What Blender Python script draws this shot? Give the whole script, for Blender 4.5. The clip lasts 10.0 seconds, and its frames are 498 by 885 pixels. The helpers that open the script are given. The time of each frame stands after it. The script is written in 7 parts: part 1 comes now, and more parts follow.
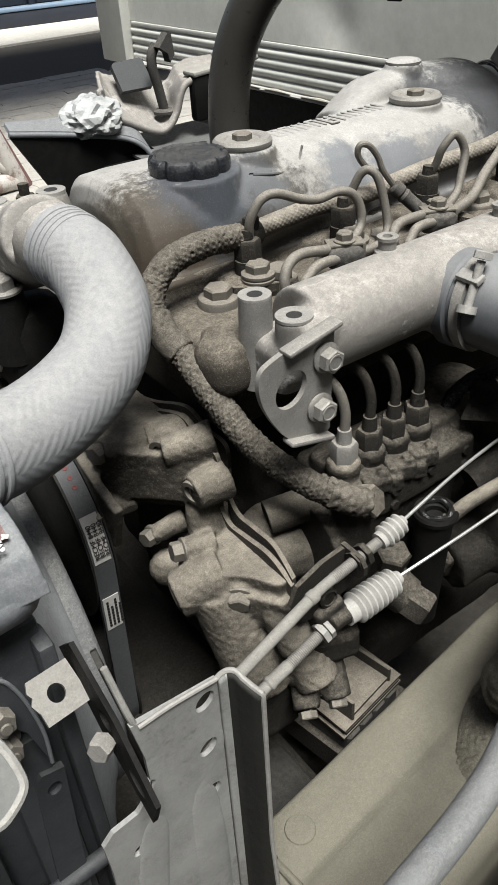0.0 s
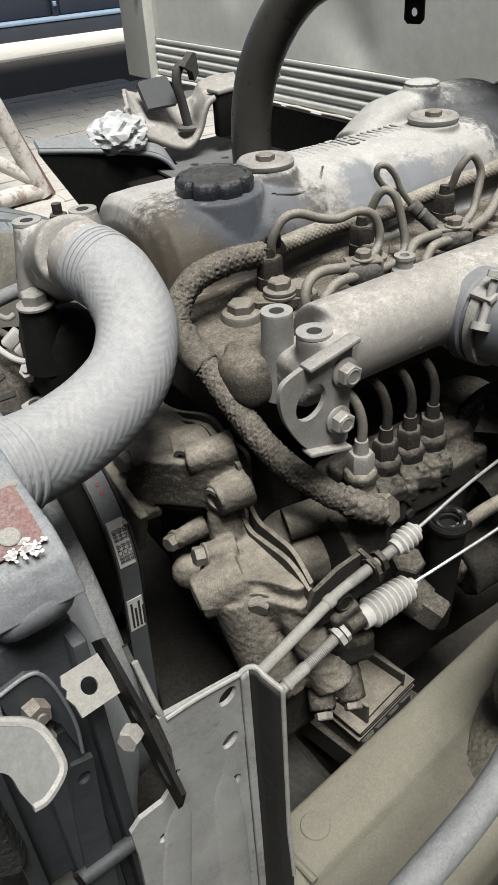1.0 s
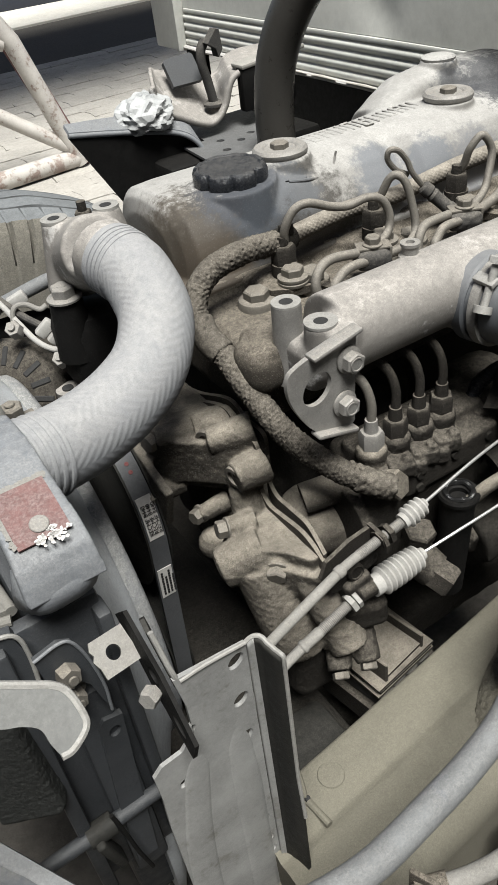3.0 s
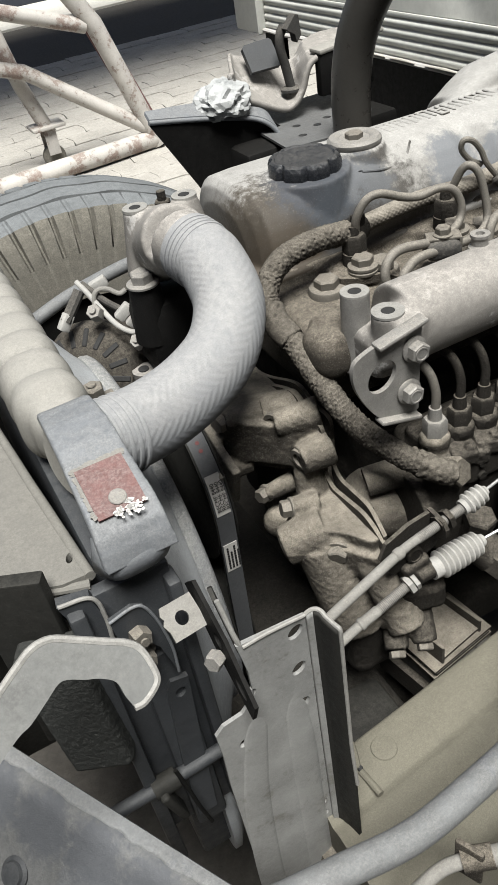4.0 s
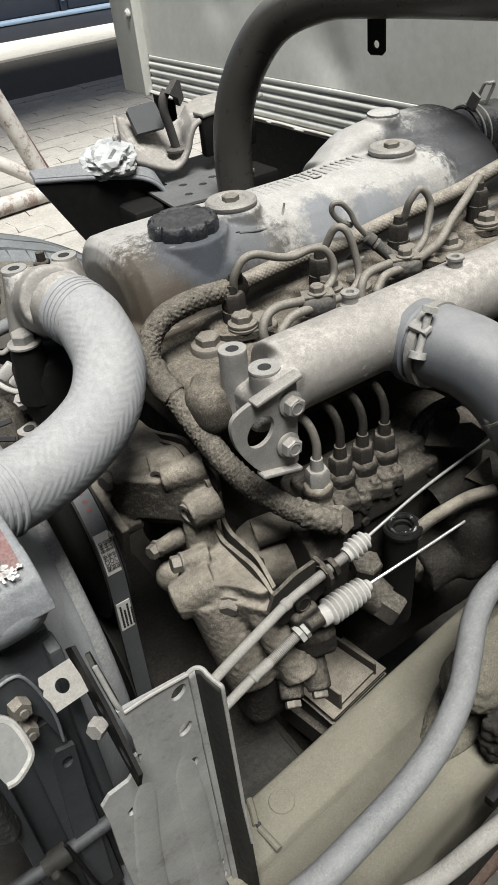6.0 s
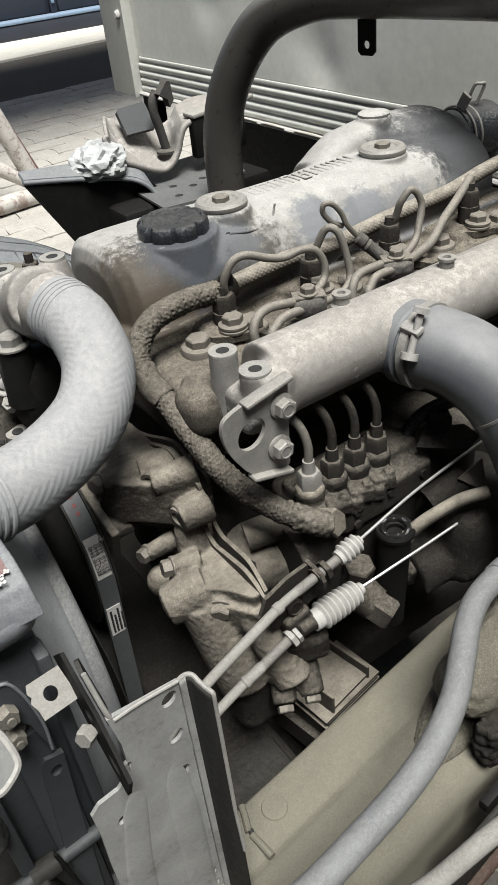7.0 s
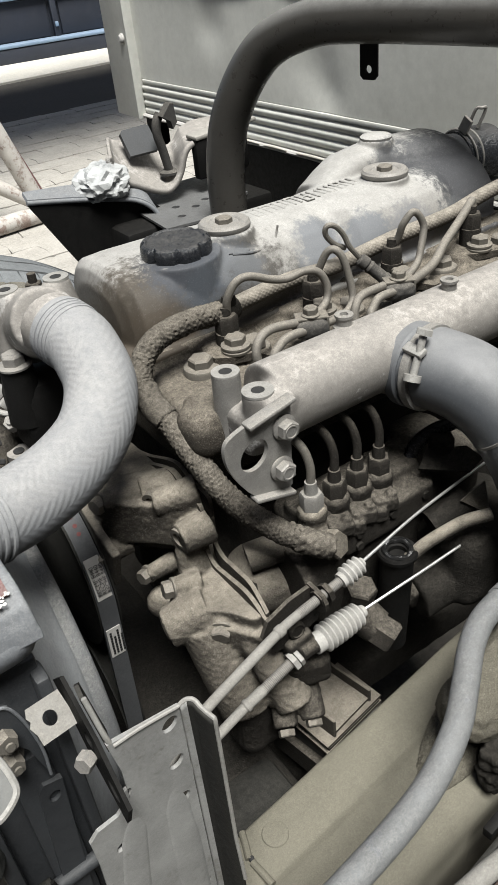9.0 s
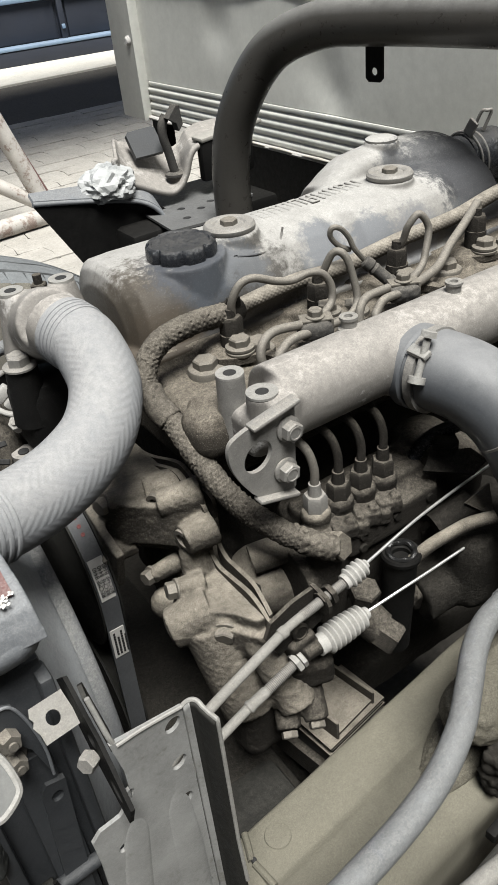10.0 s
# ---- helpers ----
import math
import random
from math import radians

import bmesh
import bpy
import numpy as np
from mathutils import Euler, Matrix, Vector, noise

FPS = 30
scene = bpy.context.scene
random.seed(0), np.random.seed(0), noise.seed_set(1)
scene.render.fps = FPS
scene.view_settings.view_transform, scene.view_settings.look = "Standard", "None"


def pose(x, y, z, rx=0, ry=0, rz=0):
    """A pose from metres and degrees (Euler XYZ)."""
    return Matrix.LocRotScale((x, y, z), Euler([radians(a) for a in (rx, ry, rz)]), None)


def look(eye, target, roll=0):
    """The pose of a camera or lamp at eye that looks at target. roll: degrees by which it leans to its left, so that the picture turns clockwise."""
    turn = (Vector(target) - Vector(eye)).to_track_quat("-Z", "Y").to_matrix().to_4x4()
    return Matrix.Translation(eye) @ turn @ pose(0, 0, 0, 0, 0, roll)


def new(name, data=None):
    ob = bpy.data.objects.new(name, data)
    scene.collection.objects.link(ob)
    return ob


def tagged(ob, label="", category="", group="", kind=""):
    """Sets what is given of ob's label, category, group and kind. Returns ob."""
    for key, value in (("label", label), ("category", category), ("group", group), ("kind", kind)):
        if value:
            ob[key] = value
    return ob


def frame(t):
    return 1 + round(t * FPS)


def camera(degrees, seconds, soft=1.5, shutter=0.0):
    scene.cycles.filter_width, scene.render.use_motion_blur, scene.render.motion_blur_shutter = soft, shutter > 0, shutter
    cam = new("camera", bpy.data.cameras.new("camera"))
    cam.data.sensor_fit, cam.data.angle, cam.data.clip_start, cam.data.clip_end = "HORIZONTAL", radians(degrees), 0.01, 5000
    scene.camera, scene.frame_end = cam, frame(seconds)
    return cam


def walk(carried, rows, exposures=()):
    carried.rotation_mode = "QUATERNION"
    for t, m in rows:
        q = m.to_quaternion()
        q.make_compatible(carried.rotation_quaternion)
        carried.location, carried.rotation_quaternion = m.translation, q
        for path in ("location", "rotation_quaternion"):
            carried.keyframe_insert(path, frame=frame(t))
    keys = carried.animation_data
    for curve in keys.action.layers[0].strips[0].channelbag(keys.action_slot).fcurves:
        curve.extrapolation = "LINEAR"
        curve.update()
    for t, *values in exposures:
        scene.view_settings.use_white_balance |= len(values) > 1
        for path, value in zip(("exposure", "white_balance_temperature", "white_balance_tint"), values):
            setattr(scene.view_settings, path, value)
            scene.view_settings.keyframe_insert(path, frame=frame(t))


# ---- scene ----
cam = camera(35.8, 10.0, soft=0.6)
# seconds, eye, target, roll
PATH = [
    (0, (0.02, -0.035, 1.169), (0.941, 1.304, 0.003), -3.9),
    (0.5, (0.003, -0.05, 1.173), (0.919, 1.293, 0.008), -2.8),
    (1, (0.006, -0.05, 1.186), (0.899, 1.323, 0.038), -4.2),
    (1.5, (0.006, -0.047, 1.182), (0.882, 1.333, 0.03), -4.8),
    (2, (0.013, -0.044, 1.179), (0.885, 1.329, 0.015), -4.8),
    (2.2, (0.017, -0.053, 1.189), (0.888, 1.321, 0.025), -4.8),
    (3.3, (0.016, -0.092, 1.233), (0.729, 1.307, -0.006), -9.2),
    (3.5, (0.014, -0.095, 1.237), (0.711, 1.314, 0.0), -9.6),
    (4, (0.008, -0.106, 1.245), (0.592, 1.349, 0.003), -10.3),
    (4.5, (0.021, -0.126, 1.258), (0.638, 1.321, 0.022), -10.7),
    (5, (0.025, -0.123, 1.259), (0.667, 1.308, 0.018), -10.7),
    (5.5, (0.025, -0.121, 1.257), (0.789, 1.312, 0.089), -8.3),
    (6, (0.028, -0.119, 1.253), (0.857, 1.271, 0.078), -7.0),
    (7.5, (0.032, -0.113, 1.249), (0.881, 1.268, 0.077), -6.8),
    (8, (0.032, -0.112, 1.249), (0.883, 1.271, 0.082), -6.7),
    (8.5, (0.032, -0.112, 1.251), (0.898, 1.285, 0.111), -6.4),
    (9, (0.032, -0.111, 1.25), (0.899, 1.29, 0.116), -6.4),
    (9.5, (0.032, -0.112, 1.251), (0.897, 1.294, 0.122), -6.4),
    (10, (0.032, -0.112, 1.25), (0.891, 1.298, 0.121), -6.4),
]
walk(cam, [(t, look(eye, target, roll)) for t, eye, target, roll in PATH])

# ---- daylight: hazy sky, soft sun from high on the near side ----
world = bpy.data.worlds.new("sky")
scene.world = world
world.use_nodes = True
wn = world.node_tree.nodes
sky = wn.new("ShaderNodeTexSky")
sky.sky_type, sky.sun_disc = "NISHITA", False
sky.sun_elevation, sky.sun_rotation = radians(67), radians(197)
sky.air_density, sky.dust_density = 1.0, 2.5
wn["Background"].inputs["Strength"].default_value = 0.060
world.node_tree.links.new(sky.outputs["Color"], wn["Background"].inputs["Color"])
sun_data = bpy.data.lights.new("sun", "SUN")
sun_data.energy, sun_data.angle, sun_data.color = 5.3, radians(24), (1.0, 0.995, 0.955)
sun = new("sun", sun_data)
sun.matrix_world = look((-0.15, -1.00, 4.6), (0.3, 0.5, 0.9))
scene.view_settings.exposure = 0.68


# ---- materials ----
def mat(name, base, rough=0.7, metal=0.0, dust=0.0, dust_col=(0.36, 0.32, 0.26), stain=0.4, scale=30.0, bump=0.3, grain=300.0,
        second=None, cover=0.0, depth=0.002, blots=(), even=0.30, speckle=0.75, lo=-0.15, pepper=0.10):
    """A worn surface: base with stains at two scales, a second colour in patches, dust on what faces up that also
    paints lit tops and darker sides, fine relief.
    """
    m = bpy.data.materials.new(name)
    m.use_nodes = True
    n, l = m.node_tree.nodes, m.node_tree.links
    b = n["Principled BSDF"]

    def noise_at(s, detail=4.0, rough_n=0.6):
        t = n.new("ShaderNodeTexNoise")
        t.inputs["Scale"].default_value, t.inputs["Detail"].default_value = s, detail
        t.inputs["Roughness"].default_value = rough_n
        l.new(geo.outputs["Position"], t.inputs["Vector"])
        return t.outputs["Fac"]

    def remap(v, a0, a1, b0, b1):
        t = n.new("ShaderNodeMapRange")
        for i, x in enumerate((a0, a1, b0, b1)):
            t.inputs[i + 1].default_value = x
        l.new(v, t.inputs[0])
        return t.outputs[0]

    def calc(op, a, c):
        t = n.new("ShaderNodeMath")
        t.operation, t.use_clamp = op, op in ("MULTIPLY", "ADD")
        for i, x in enumerate((a, c)):
            if isinstance(x, float):
                t.inputs[i].default_value = x
            else:
                l.new(x, t.inputs[i])
        return t.outputs[0]

    def mix(fac, a, c):
        t = n.new("ShaderNodeMix")
        t.data_type = "RGBA"
        for i, x in ((0, fac), (6, a), (7, c)):
            if isinstance(x, tuple):
                t.inputs[i].default_value = (*x, 1.0)
            elif isinstance(x, float):
                t.inputs[i].default_value = x
            else:
                l.new(x, t.inputs[i])
        return t.outputs[2]

    geo = n.new("ShaderNodeNewGeometry")
    big, small, fine = noise_at(scale), noise_at(scale * 5, 6.0, 0.7), noise_at(grain, 5.0, 0.75)
    col = mix(remap(big, 0.35, 0.7, 0.0, stain), tuple(base), tuple(c * 0.45 for c in base))
    if second:
        patch = remap(calc("ADD", calc("MULTIPLY", big, 0.6), calc("MULTIPLY", small, 0.4)), 0.56 - cover * 0.2, 0.62 - cover * 0.2, 0.0, 1.0)
        col = mix(patch, col, tuple(second))
    col = mix(remap(fine, 0.3, 0.75, 0.0, 0.3), col, tuple(min(1.0, c * 1.5) for c in base))
    speck = noise_at(grain * 2.2, 8.0, 0.8)
    rough_v = remap(small, 0.3, 0.7, max(0.05, rough - 0.12), min(1.0, rough + 0.12))
    if dust > 0:
        split = n.new("ShaderNodeSeparateXYZ")
        l.new(geo.outputs["Normal"], split.inputs[0])
        dust_and_light = calc("MULTIPLY", remap(split.outputs["Z"], lo, 0.85, 0.12, 1.0), remap(small, 0.32, 0.58, even, 1.0))
        dust_and_light = calc("MULTIPLY", dust_and_light, remap(big, 0.25, 0.6, dust * 0.55, dust))
        dcol = mix(remap(fine, 0.25, 0.75, 0.0, 1.0), tuple(c * (1 - 0.53 * speckle) for c in dust_col), tuple(min(1, c * (1 + 0.3 * speckle)) for c in dust_col))
        dcol = mix(remap(speck, 0.40, 0.60, speckle, 0.0), dcol, tuple(c * 0.35 for c in dust_col))
        col = mix(dust_and_light, col, dcol)
        t = n.new("ShaderNodeMix")
        l.new(dust_and_light, t.inputs[0]), l.new(rough_v, t.inputs[2])
        t.inputs[3].default_value = 0.95
        rough_v = t.outputs[0]
        if metal > 0:
            l.new(remap(dust_and_light, 0.0, 0.8, metal, 0.0), b.inputs["Metallic"])
    else:
        b.inputs["Metallic"].default_value = metal
    # Dark spots at set places: stains, and some shade painted on the cover.
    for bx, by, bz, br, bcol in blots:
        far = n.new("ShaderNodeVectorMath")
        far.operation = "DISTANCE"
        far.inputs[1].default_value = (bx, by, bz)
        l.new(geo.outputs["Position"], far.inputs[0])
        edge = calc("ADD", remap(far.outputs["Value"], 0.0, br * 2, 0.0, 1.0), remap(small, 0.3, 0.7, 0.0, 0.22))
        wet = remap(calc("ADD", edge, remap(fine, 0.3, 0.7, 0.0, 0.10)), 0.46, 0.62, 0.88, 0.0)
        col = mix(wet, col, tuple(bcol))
    if pepper > 0:
        grit = noise_at(1000.0, 3.0, 0.8)
        col = mix(remap(grit, 0.38, 0.50, pepper, 0.0), col, tuple(c * 0.25 for c in base))
        col = mix(remap(noise_at(720.0, 3.0, 0.8), 0.56, 0.70, 0.0, pepper * 0.8), col, tuple(min(0.6, 0.10 + c * 1.4) for c in (dust_col if dust > 0.3 else base)))
    l.new(col, b.inputs["Base Color"]), l.new(rough_v, b.inputs["Roughness"])
    b.inputs["Specular IOR Level"].default_value = 0.4 if rough < 0.55 else 0.12
    bp = n.new("ShaderNodeBump")
    bp.inputs["Strength"].default_value, bp.inputs["Distance"].default_value = bump, depth
    l.new(calc("ADD", calc("MULTIPLY", calc("ADD", calc("MULTIPLY", fine, 0.6), calc("MULTIPLY", speck, 0.4)), 0.6), calc("MULTIPLY", small, 0.4)), bp.inputs["Height"])
    l.new(bp.outputs[0], b.inputs["Normal"])
    return m


DUST = (0.34, 0.30, 0.245)
M_COVER = mat("dusty_cast_cover", (0.115, 0.110, 0.102), 0.42, 0.0, 0.92, (0.405, 0.398, 0.378), 0.6, 16, 0.45, 260, depth=0.002, even=0.78, speckle=0.35, lo=0.15,
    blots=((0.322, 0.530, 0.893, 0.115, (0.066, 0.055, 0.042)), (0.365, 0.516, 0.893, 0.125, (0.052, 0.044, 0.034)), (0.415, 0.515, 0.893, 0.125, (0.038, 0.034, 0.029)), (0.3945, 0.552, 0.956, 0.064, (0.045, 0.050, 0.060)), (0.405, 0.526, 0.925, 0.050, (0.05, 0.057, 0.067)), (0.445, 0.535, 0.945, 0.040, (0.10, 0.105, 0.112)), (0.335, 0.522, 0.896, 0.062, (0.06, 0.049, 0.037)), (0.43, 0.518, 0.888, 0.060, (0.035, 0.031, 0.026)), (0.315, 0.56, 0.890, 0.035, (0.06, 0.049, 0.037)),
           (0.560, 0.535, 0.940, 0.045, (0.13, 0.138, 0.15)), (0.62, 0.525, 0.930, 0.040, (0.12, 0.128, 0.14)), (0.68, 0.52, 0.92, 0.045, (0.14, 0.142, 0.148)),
           # Hump stains, plus painted shade in the washer recess and rear end.
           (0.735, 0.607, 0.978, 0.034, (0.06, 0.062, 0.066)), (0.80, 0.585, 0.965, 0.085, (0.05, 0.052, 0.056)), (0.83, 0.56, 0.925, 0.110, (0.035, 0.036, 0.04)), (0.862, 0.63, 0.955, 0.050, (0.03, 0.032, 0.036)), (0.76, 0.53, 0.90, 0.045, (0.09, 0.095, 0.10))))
M_CAST = mat("dirty_cast_iron", (0.016, 0.014, 0.012), 0.85, 0.0, 0.98, (0.425, 0.383, 0.318), 0.4, 14, 1.0, 420, depth=0.006, even=0.60, speckle=0.55, lo=0.0, pepper=0.2)
# Oily grime, its near-black base also painting the deep shade between engine parts.
M_GRIME = mat("oily_grime_and_shade", (0.007, 0.0064, 0.0056), 0.7, 0.0, 0.34, (0.135, 0.124, 0.106), 0.6, 40, 1.0, 260, depth=0.005, lo=-0.4)
M_HEAD = mat("dusty_cylinder_head", (0.034, 0.030, 0.025), 0.85, 0.0, 0.95, (0.315, 0.280, 0.230), 0.6, 34, 1.0, 260, depth=0.006, even=0.40, lo=0.1, pepper=0.3)
M_ALU = mat("dull_aluminium_casting", (0.150, 0.143, 0.133), 0.5, 0.2, 0.85, (0.405, 0.380, 0.348), 0.8, 24, 0.5, 350, (0.40, 0.40, 0.395), 0.0, even=0.40, speckle=0.5, lo=0.0, pepper=0.15)
M_STEEL = mat("worn_steel", (0.215, 0.21, 0.20), 0.45, 0.4, 0.70, (0.37, 0.345, 0.305), 0.6, 60, 0.4, 450, lo=0.0, pepper=0.2)
M_BOLT = mat("dull_bolt_steel", (0.105, 0.098, 0.086), 0.5, 0.4, 0.75, (0.32, 0.288, 0.240), 0.5, 80, 0.4, 500, lo=0.15)
M_PIPE = mat("dusty_steel_pipe", (0.115, 0.108, 0.096), 0.5, 0.3, 0.75, (0.36, 0.328, 0.280), 0.5, 60, 0.4, 400, lo=0.1)
M_SLUDGE = mat("dust_on_oily_iron", (0.010, 0.009, 0.008), 0.7, 0.0, 0.72, (0.235, 0.212, 0.178), 0.6, 50, 1.0, 280, depth=0.004, lo=0.15)
M_RIM = mat("speckled_shroud_rim", (0.12, 0.128, 0.14), 0.5, 0.0, 0.95, (0.50, 0.495, 0.47), 0.5, 60, 1.0, 420, depth=0.004)
M_DARK = mat("black_paint_and_shade", (0.004, 0.004, 0.004), 0.6, 0.0, 0.12, (0.09, 0.084, 0.074), 0.4, 20, 0.3, 300)
M_BLACK = mat("black_plastic", (0.010, 0.012, 0.016), 0.22, 0.0, 0.55, (0.105, 0.100, 0.092), 0.5, 60, 0.6, 300, depth=0.003, speckle=0.5, lo=0.55)
M_SHROUD = mat("dusty_grey_shroud", (0.29, 0.307, 0.325), 0.42, 0.0, 0.7, (0.46, 0.46, 0.445), 0.7, 18, 0.6, 240, (0.19, 0.203, 0.22), 0.0, depth=0.003, even=0.35, speckle=0.5, lo=-0.2, pepper=0.2)
M_CREAM = mat("cream_dusted_plastic", (0.20, 0.196, 0.18), 0.7, 0.0, 0.85, (0.325, 0.313, 0.285), 0.6, 16, 0.4, 420, even=0.55, speckle=0.3)
M_SHEET = mat("dusty_cooler_sheet", (0.13, 0.127, 0.116), 0.7, 0.0, 0.85, (0.215, 0.206, 0.186), 0.6, 14, 0.6, 300, even=0.5, speckle=0.35)
M_RADS = mat("grey_radiator_side", (0.026, 0.029, 0.033), 0.5, 0.1, 0.4, (0.12, 0.12, 0.118), 0.4, 20, 0.4, 350)
M_GROVE = mat("grimy_shaded_steel", (0.014, 0.014, 0.013), 0.55, 0.0, 0.30, (0.11, 0.105, 0.092), 0.5, 30, 0.4, 260, lo=0.0)
M_BLUEG = mat("blue_grey_painted_steel", (0.135, 0.145, 0.158), 0.40, 0.1, 0.6, (0.30, 0.302, 0.298), 0.7, 22, 0.4, 300, (0.085, 0.092, 0.105), 0.0)
M_HOOK = mat("dull_grey_hanger_steel", (0.135, 0.138, 0.134), 0.45, 0.1, 0.35, (0.20, 0.197, 0.184), 0.7, 14, 0.2, 200, (0.075, 0.077, 0.076), 0.0, pepper=0.05)
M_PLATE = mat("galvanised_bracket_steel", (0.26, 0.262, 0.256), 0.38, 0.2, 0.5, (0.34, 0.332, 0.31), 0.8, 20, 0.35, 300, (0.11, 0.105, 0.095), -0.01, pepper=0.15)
M_BEAM = mat("stained_grey_beam", (0.105, 0.107, 0.108), 0.42, 0.1, 0.4, (0.18, 0.178, 0.17), 0.8, 22, 0.5, 260, (0.055, 0.060, 0.070), 0.0,
    blots=tuple((-0.044 + 0.491 * u, 0.187 - 0.871 * u, 0.709, 0.034, (0.070, 0.074, 0.082)) for u in (-0.20, -0.15, -0.10, -0.05, 0.0, 0.05, 0.10, 0.15)))
M_BRIGHT = mat("bare_bright_metal", (0.28, 0.275, 0.26), 0.45, 0.2, 0.5, (0.30, 0.287, 0.26), 0.6, 70, 0.5, 300)
M_RAIL = mat("khaki_dusted_frame", (0.105, 0.099, 0.080), 0.7, 0.0, 0.95, (0.178, 0.167, 0.133), 0.6, 9, 0.8, 420, (0.115, 0.108, 0.087), 0.0, depth=0.002, even=0.6, speckle=0.4)
M_RUST = mat("rust_brown_steel", (0.045, 0.028, 0.022), 0.8, 0.0, 0.4, (0.12, 0.10, 0.085), 0.5, 30, 0.5, 300)
M_TUBE = mat("grey_painted_tube", (0.145, 0.151, 0.154), 0.5, 0.1, 0.55, (0.245, 0.243, 0.236), 0.6, 25, 0.9, 260, (0.11, 0.12, 0.137), -0.02)
# Grey on upward faces stands for sky reflected in the satin paint.
M_BLKTUBE = mat("satin_black_tube", (0.028, 0.026, 0.023), 0.30, 0.0, 0.75, (0.20, 0.198, 0.188), 0.6, 14, 0.15, 300, even=0.75, speckle=0.3, lo=0.35, pepper=0.06)
M_BOX = mat("grey_painted_sheet", (0.64, 0.645, 0.60), 0.48, 0.0, 0.3, (0.48, 0.465, 0.42), 0.45, 3, 0.08, 60, pepper=0.06)
M_TYRE = mat("dusty_tyre_rubber", (0.075, 0.078, 0.08), 0.85, 0.0, 0.80, (0.215, 0.228, 0.235), 0.5, 20, 0.6, 250, even=0.6, lo=-0.1, speckle=0.4)
M_SIDEWALL = mat("dust_caked_sidewall", (0.10, 0.096, 0.085), 0.9, 0.0, 0.9, (0.285, 0.268, 0.228), 0.6, 12, 0.6, 200, even=0.5, lo=-1.6)
M_PIPEW = mat("chipped_white_paint", (0.44, 0.42, 0.39), 0.5, 0.0, 0.35, (0.40, 0.36, 0.31), 0.7, 9, 0.4, 150, (0.15, 0.095, 0.075), 0.22)
M_RED = mat("faded_red_paint", (0.15, 0.07, 0.065), 0.65, 0.0, 0.75, (0.27, 0.215, 0.205), 0.5, 80, 0.6, 200)
M_PAPER = mat("crumpled_paper", (0.36, 0.37, 0.37), 0.5, 0.0, 0.1, (0.36, 0.36, 0.35), 0.7, 40, 0.2, 200, (0.13, 0.14, 0.14), 0.05, pepper=0.1)
M_RUBBER = mat("dark_rubber", (0.03, 0.03, 0.03), 0.8, 0.0, 0.55, (0.26, 0.24, 0.21), 0.4, 40, 0.6, 260)
M_PAD = mat("cracked_rubber_pad", (0.028, 0.030, 0.029), 0.6, 0.0, 0.4, (0.125, 0.124, 0.114), 0.5, 60, 1.0, 300, depth=0.003, lo=-0.6)
M_BELT = mat("belt_rubber", (0.05, 0.053, 0.058), 0.45, 0.0, 0.35, (0.20, 0.20, 0.197), 0.3, 40, 0.3, 300, lo=-0.8)
M_GROUND = mat("worn_paving", (0.07, 0.065, 0.058), 0.9, 0.0, 0.6, (0.13, 0.12, 0.105), 0.6, 1.2, 0.6, 30, depth=0.01)
M_PAVER = mat("paving_block", (0.36, 0.343, 0.312), 0.9, 0.0, 0.6, (0.42, 0.40, 0.36), 0.6, 5, 0.6, 60, depth=0.006)
M_SOIL = mat("caked_soil", (0.095, 0.088, 0.070), 0.95, 0.0, 0.95, (0.190, 0.177, 0.142), 0.5, 12, 1.0, 300, depth=0.005, even=0.6, speckle=0.6, pepper=0.5)
M_WALL = mat("dull_dark_shade_wall", (0.05, 0.048, 0.045), 0.9, 0.0, 0.2, (0.12, 0.11, 0.10), 0.5, 2, 0.4, 40)
M_STRIP = mat("pale_sunlit_and_sealant", (0.5, 0.48, 0.43), 0.9, 0.0, 0.4, (0.5, 0.48, 0.43), 0.3, 0.6, 0.3, 20)
M_NAVY = mat("dark_blue_truck_paint", (0.02, 0.024, 0.035), 0.5, 0.0, 0.2, (0.12, 0.12, 0.12), 0.4, 3, 0.1, 60, pepper=0.06)
M_LBLUE = mat("pale_blue_trim", (0.16, 0.23, 0.32), 0.5, 0.0, 0.3, (0.3, 0.3, 0.3), 0.3, 3, 0.1, 60, pepper=0.06)
M_CABLE = mat("grey_cable_sheath", (0.20, 0.195, 0.182), 0.55, 0.0, 0.6, (0.28, 0.266, 0.238), 0.4, 40, 0.4, 300)
M_BOOT = mat("grey_boot_rubber", (0.33, 0.325, 0.31), 0.6, 0.0, 0.5, (0.36, 0.345, 0.315), 0.4, 40, 0.4, 300)
M_WIRE = mat("bare_steel_wire", (0.55, 0.55, 0.54), 0.35, 0.8, 0.1, (0.4, 0.4, 0.38), 0.2, 80, 0.1, 600, pepper=0.06)
M_WHITE = mat("white_label", (0.48, 0.47, 0.45), 0.6, 0.0, 0.3, (0.4, 0.385, 0.36), 0.4, 60, 0.1, 300, pepper=0.06)
M_INK_HOLE = mat("black_ink_and_holes", (0.02, 0.02, 0.02), 0.6, 0.0, 0.1, (0.2, 0.2, 0.2), 0.2, 60, 0.0, 300, pepper=0.06)
M_REDINK = mat("red_ink", (0.20, 0.06, 0.06), 0.6, 0.0, 0.3, (0.2, 0.16, 0.15), 0.2, 60, 0.0, 300)
M_OILY = mat("wet_oily_black", (0.012, 0.012, 0.012), 0.12, 0.0, 0.0, DUST, 0.2, 60, 0.4, 300, pepper=0.06)


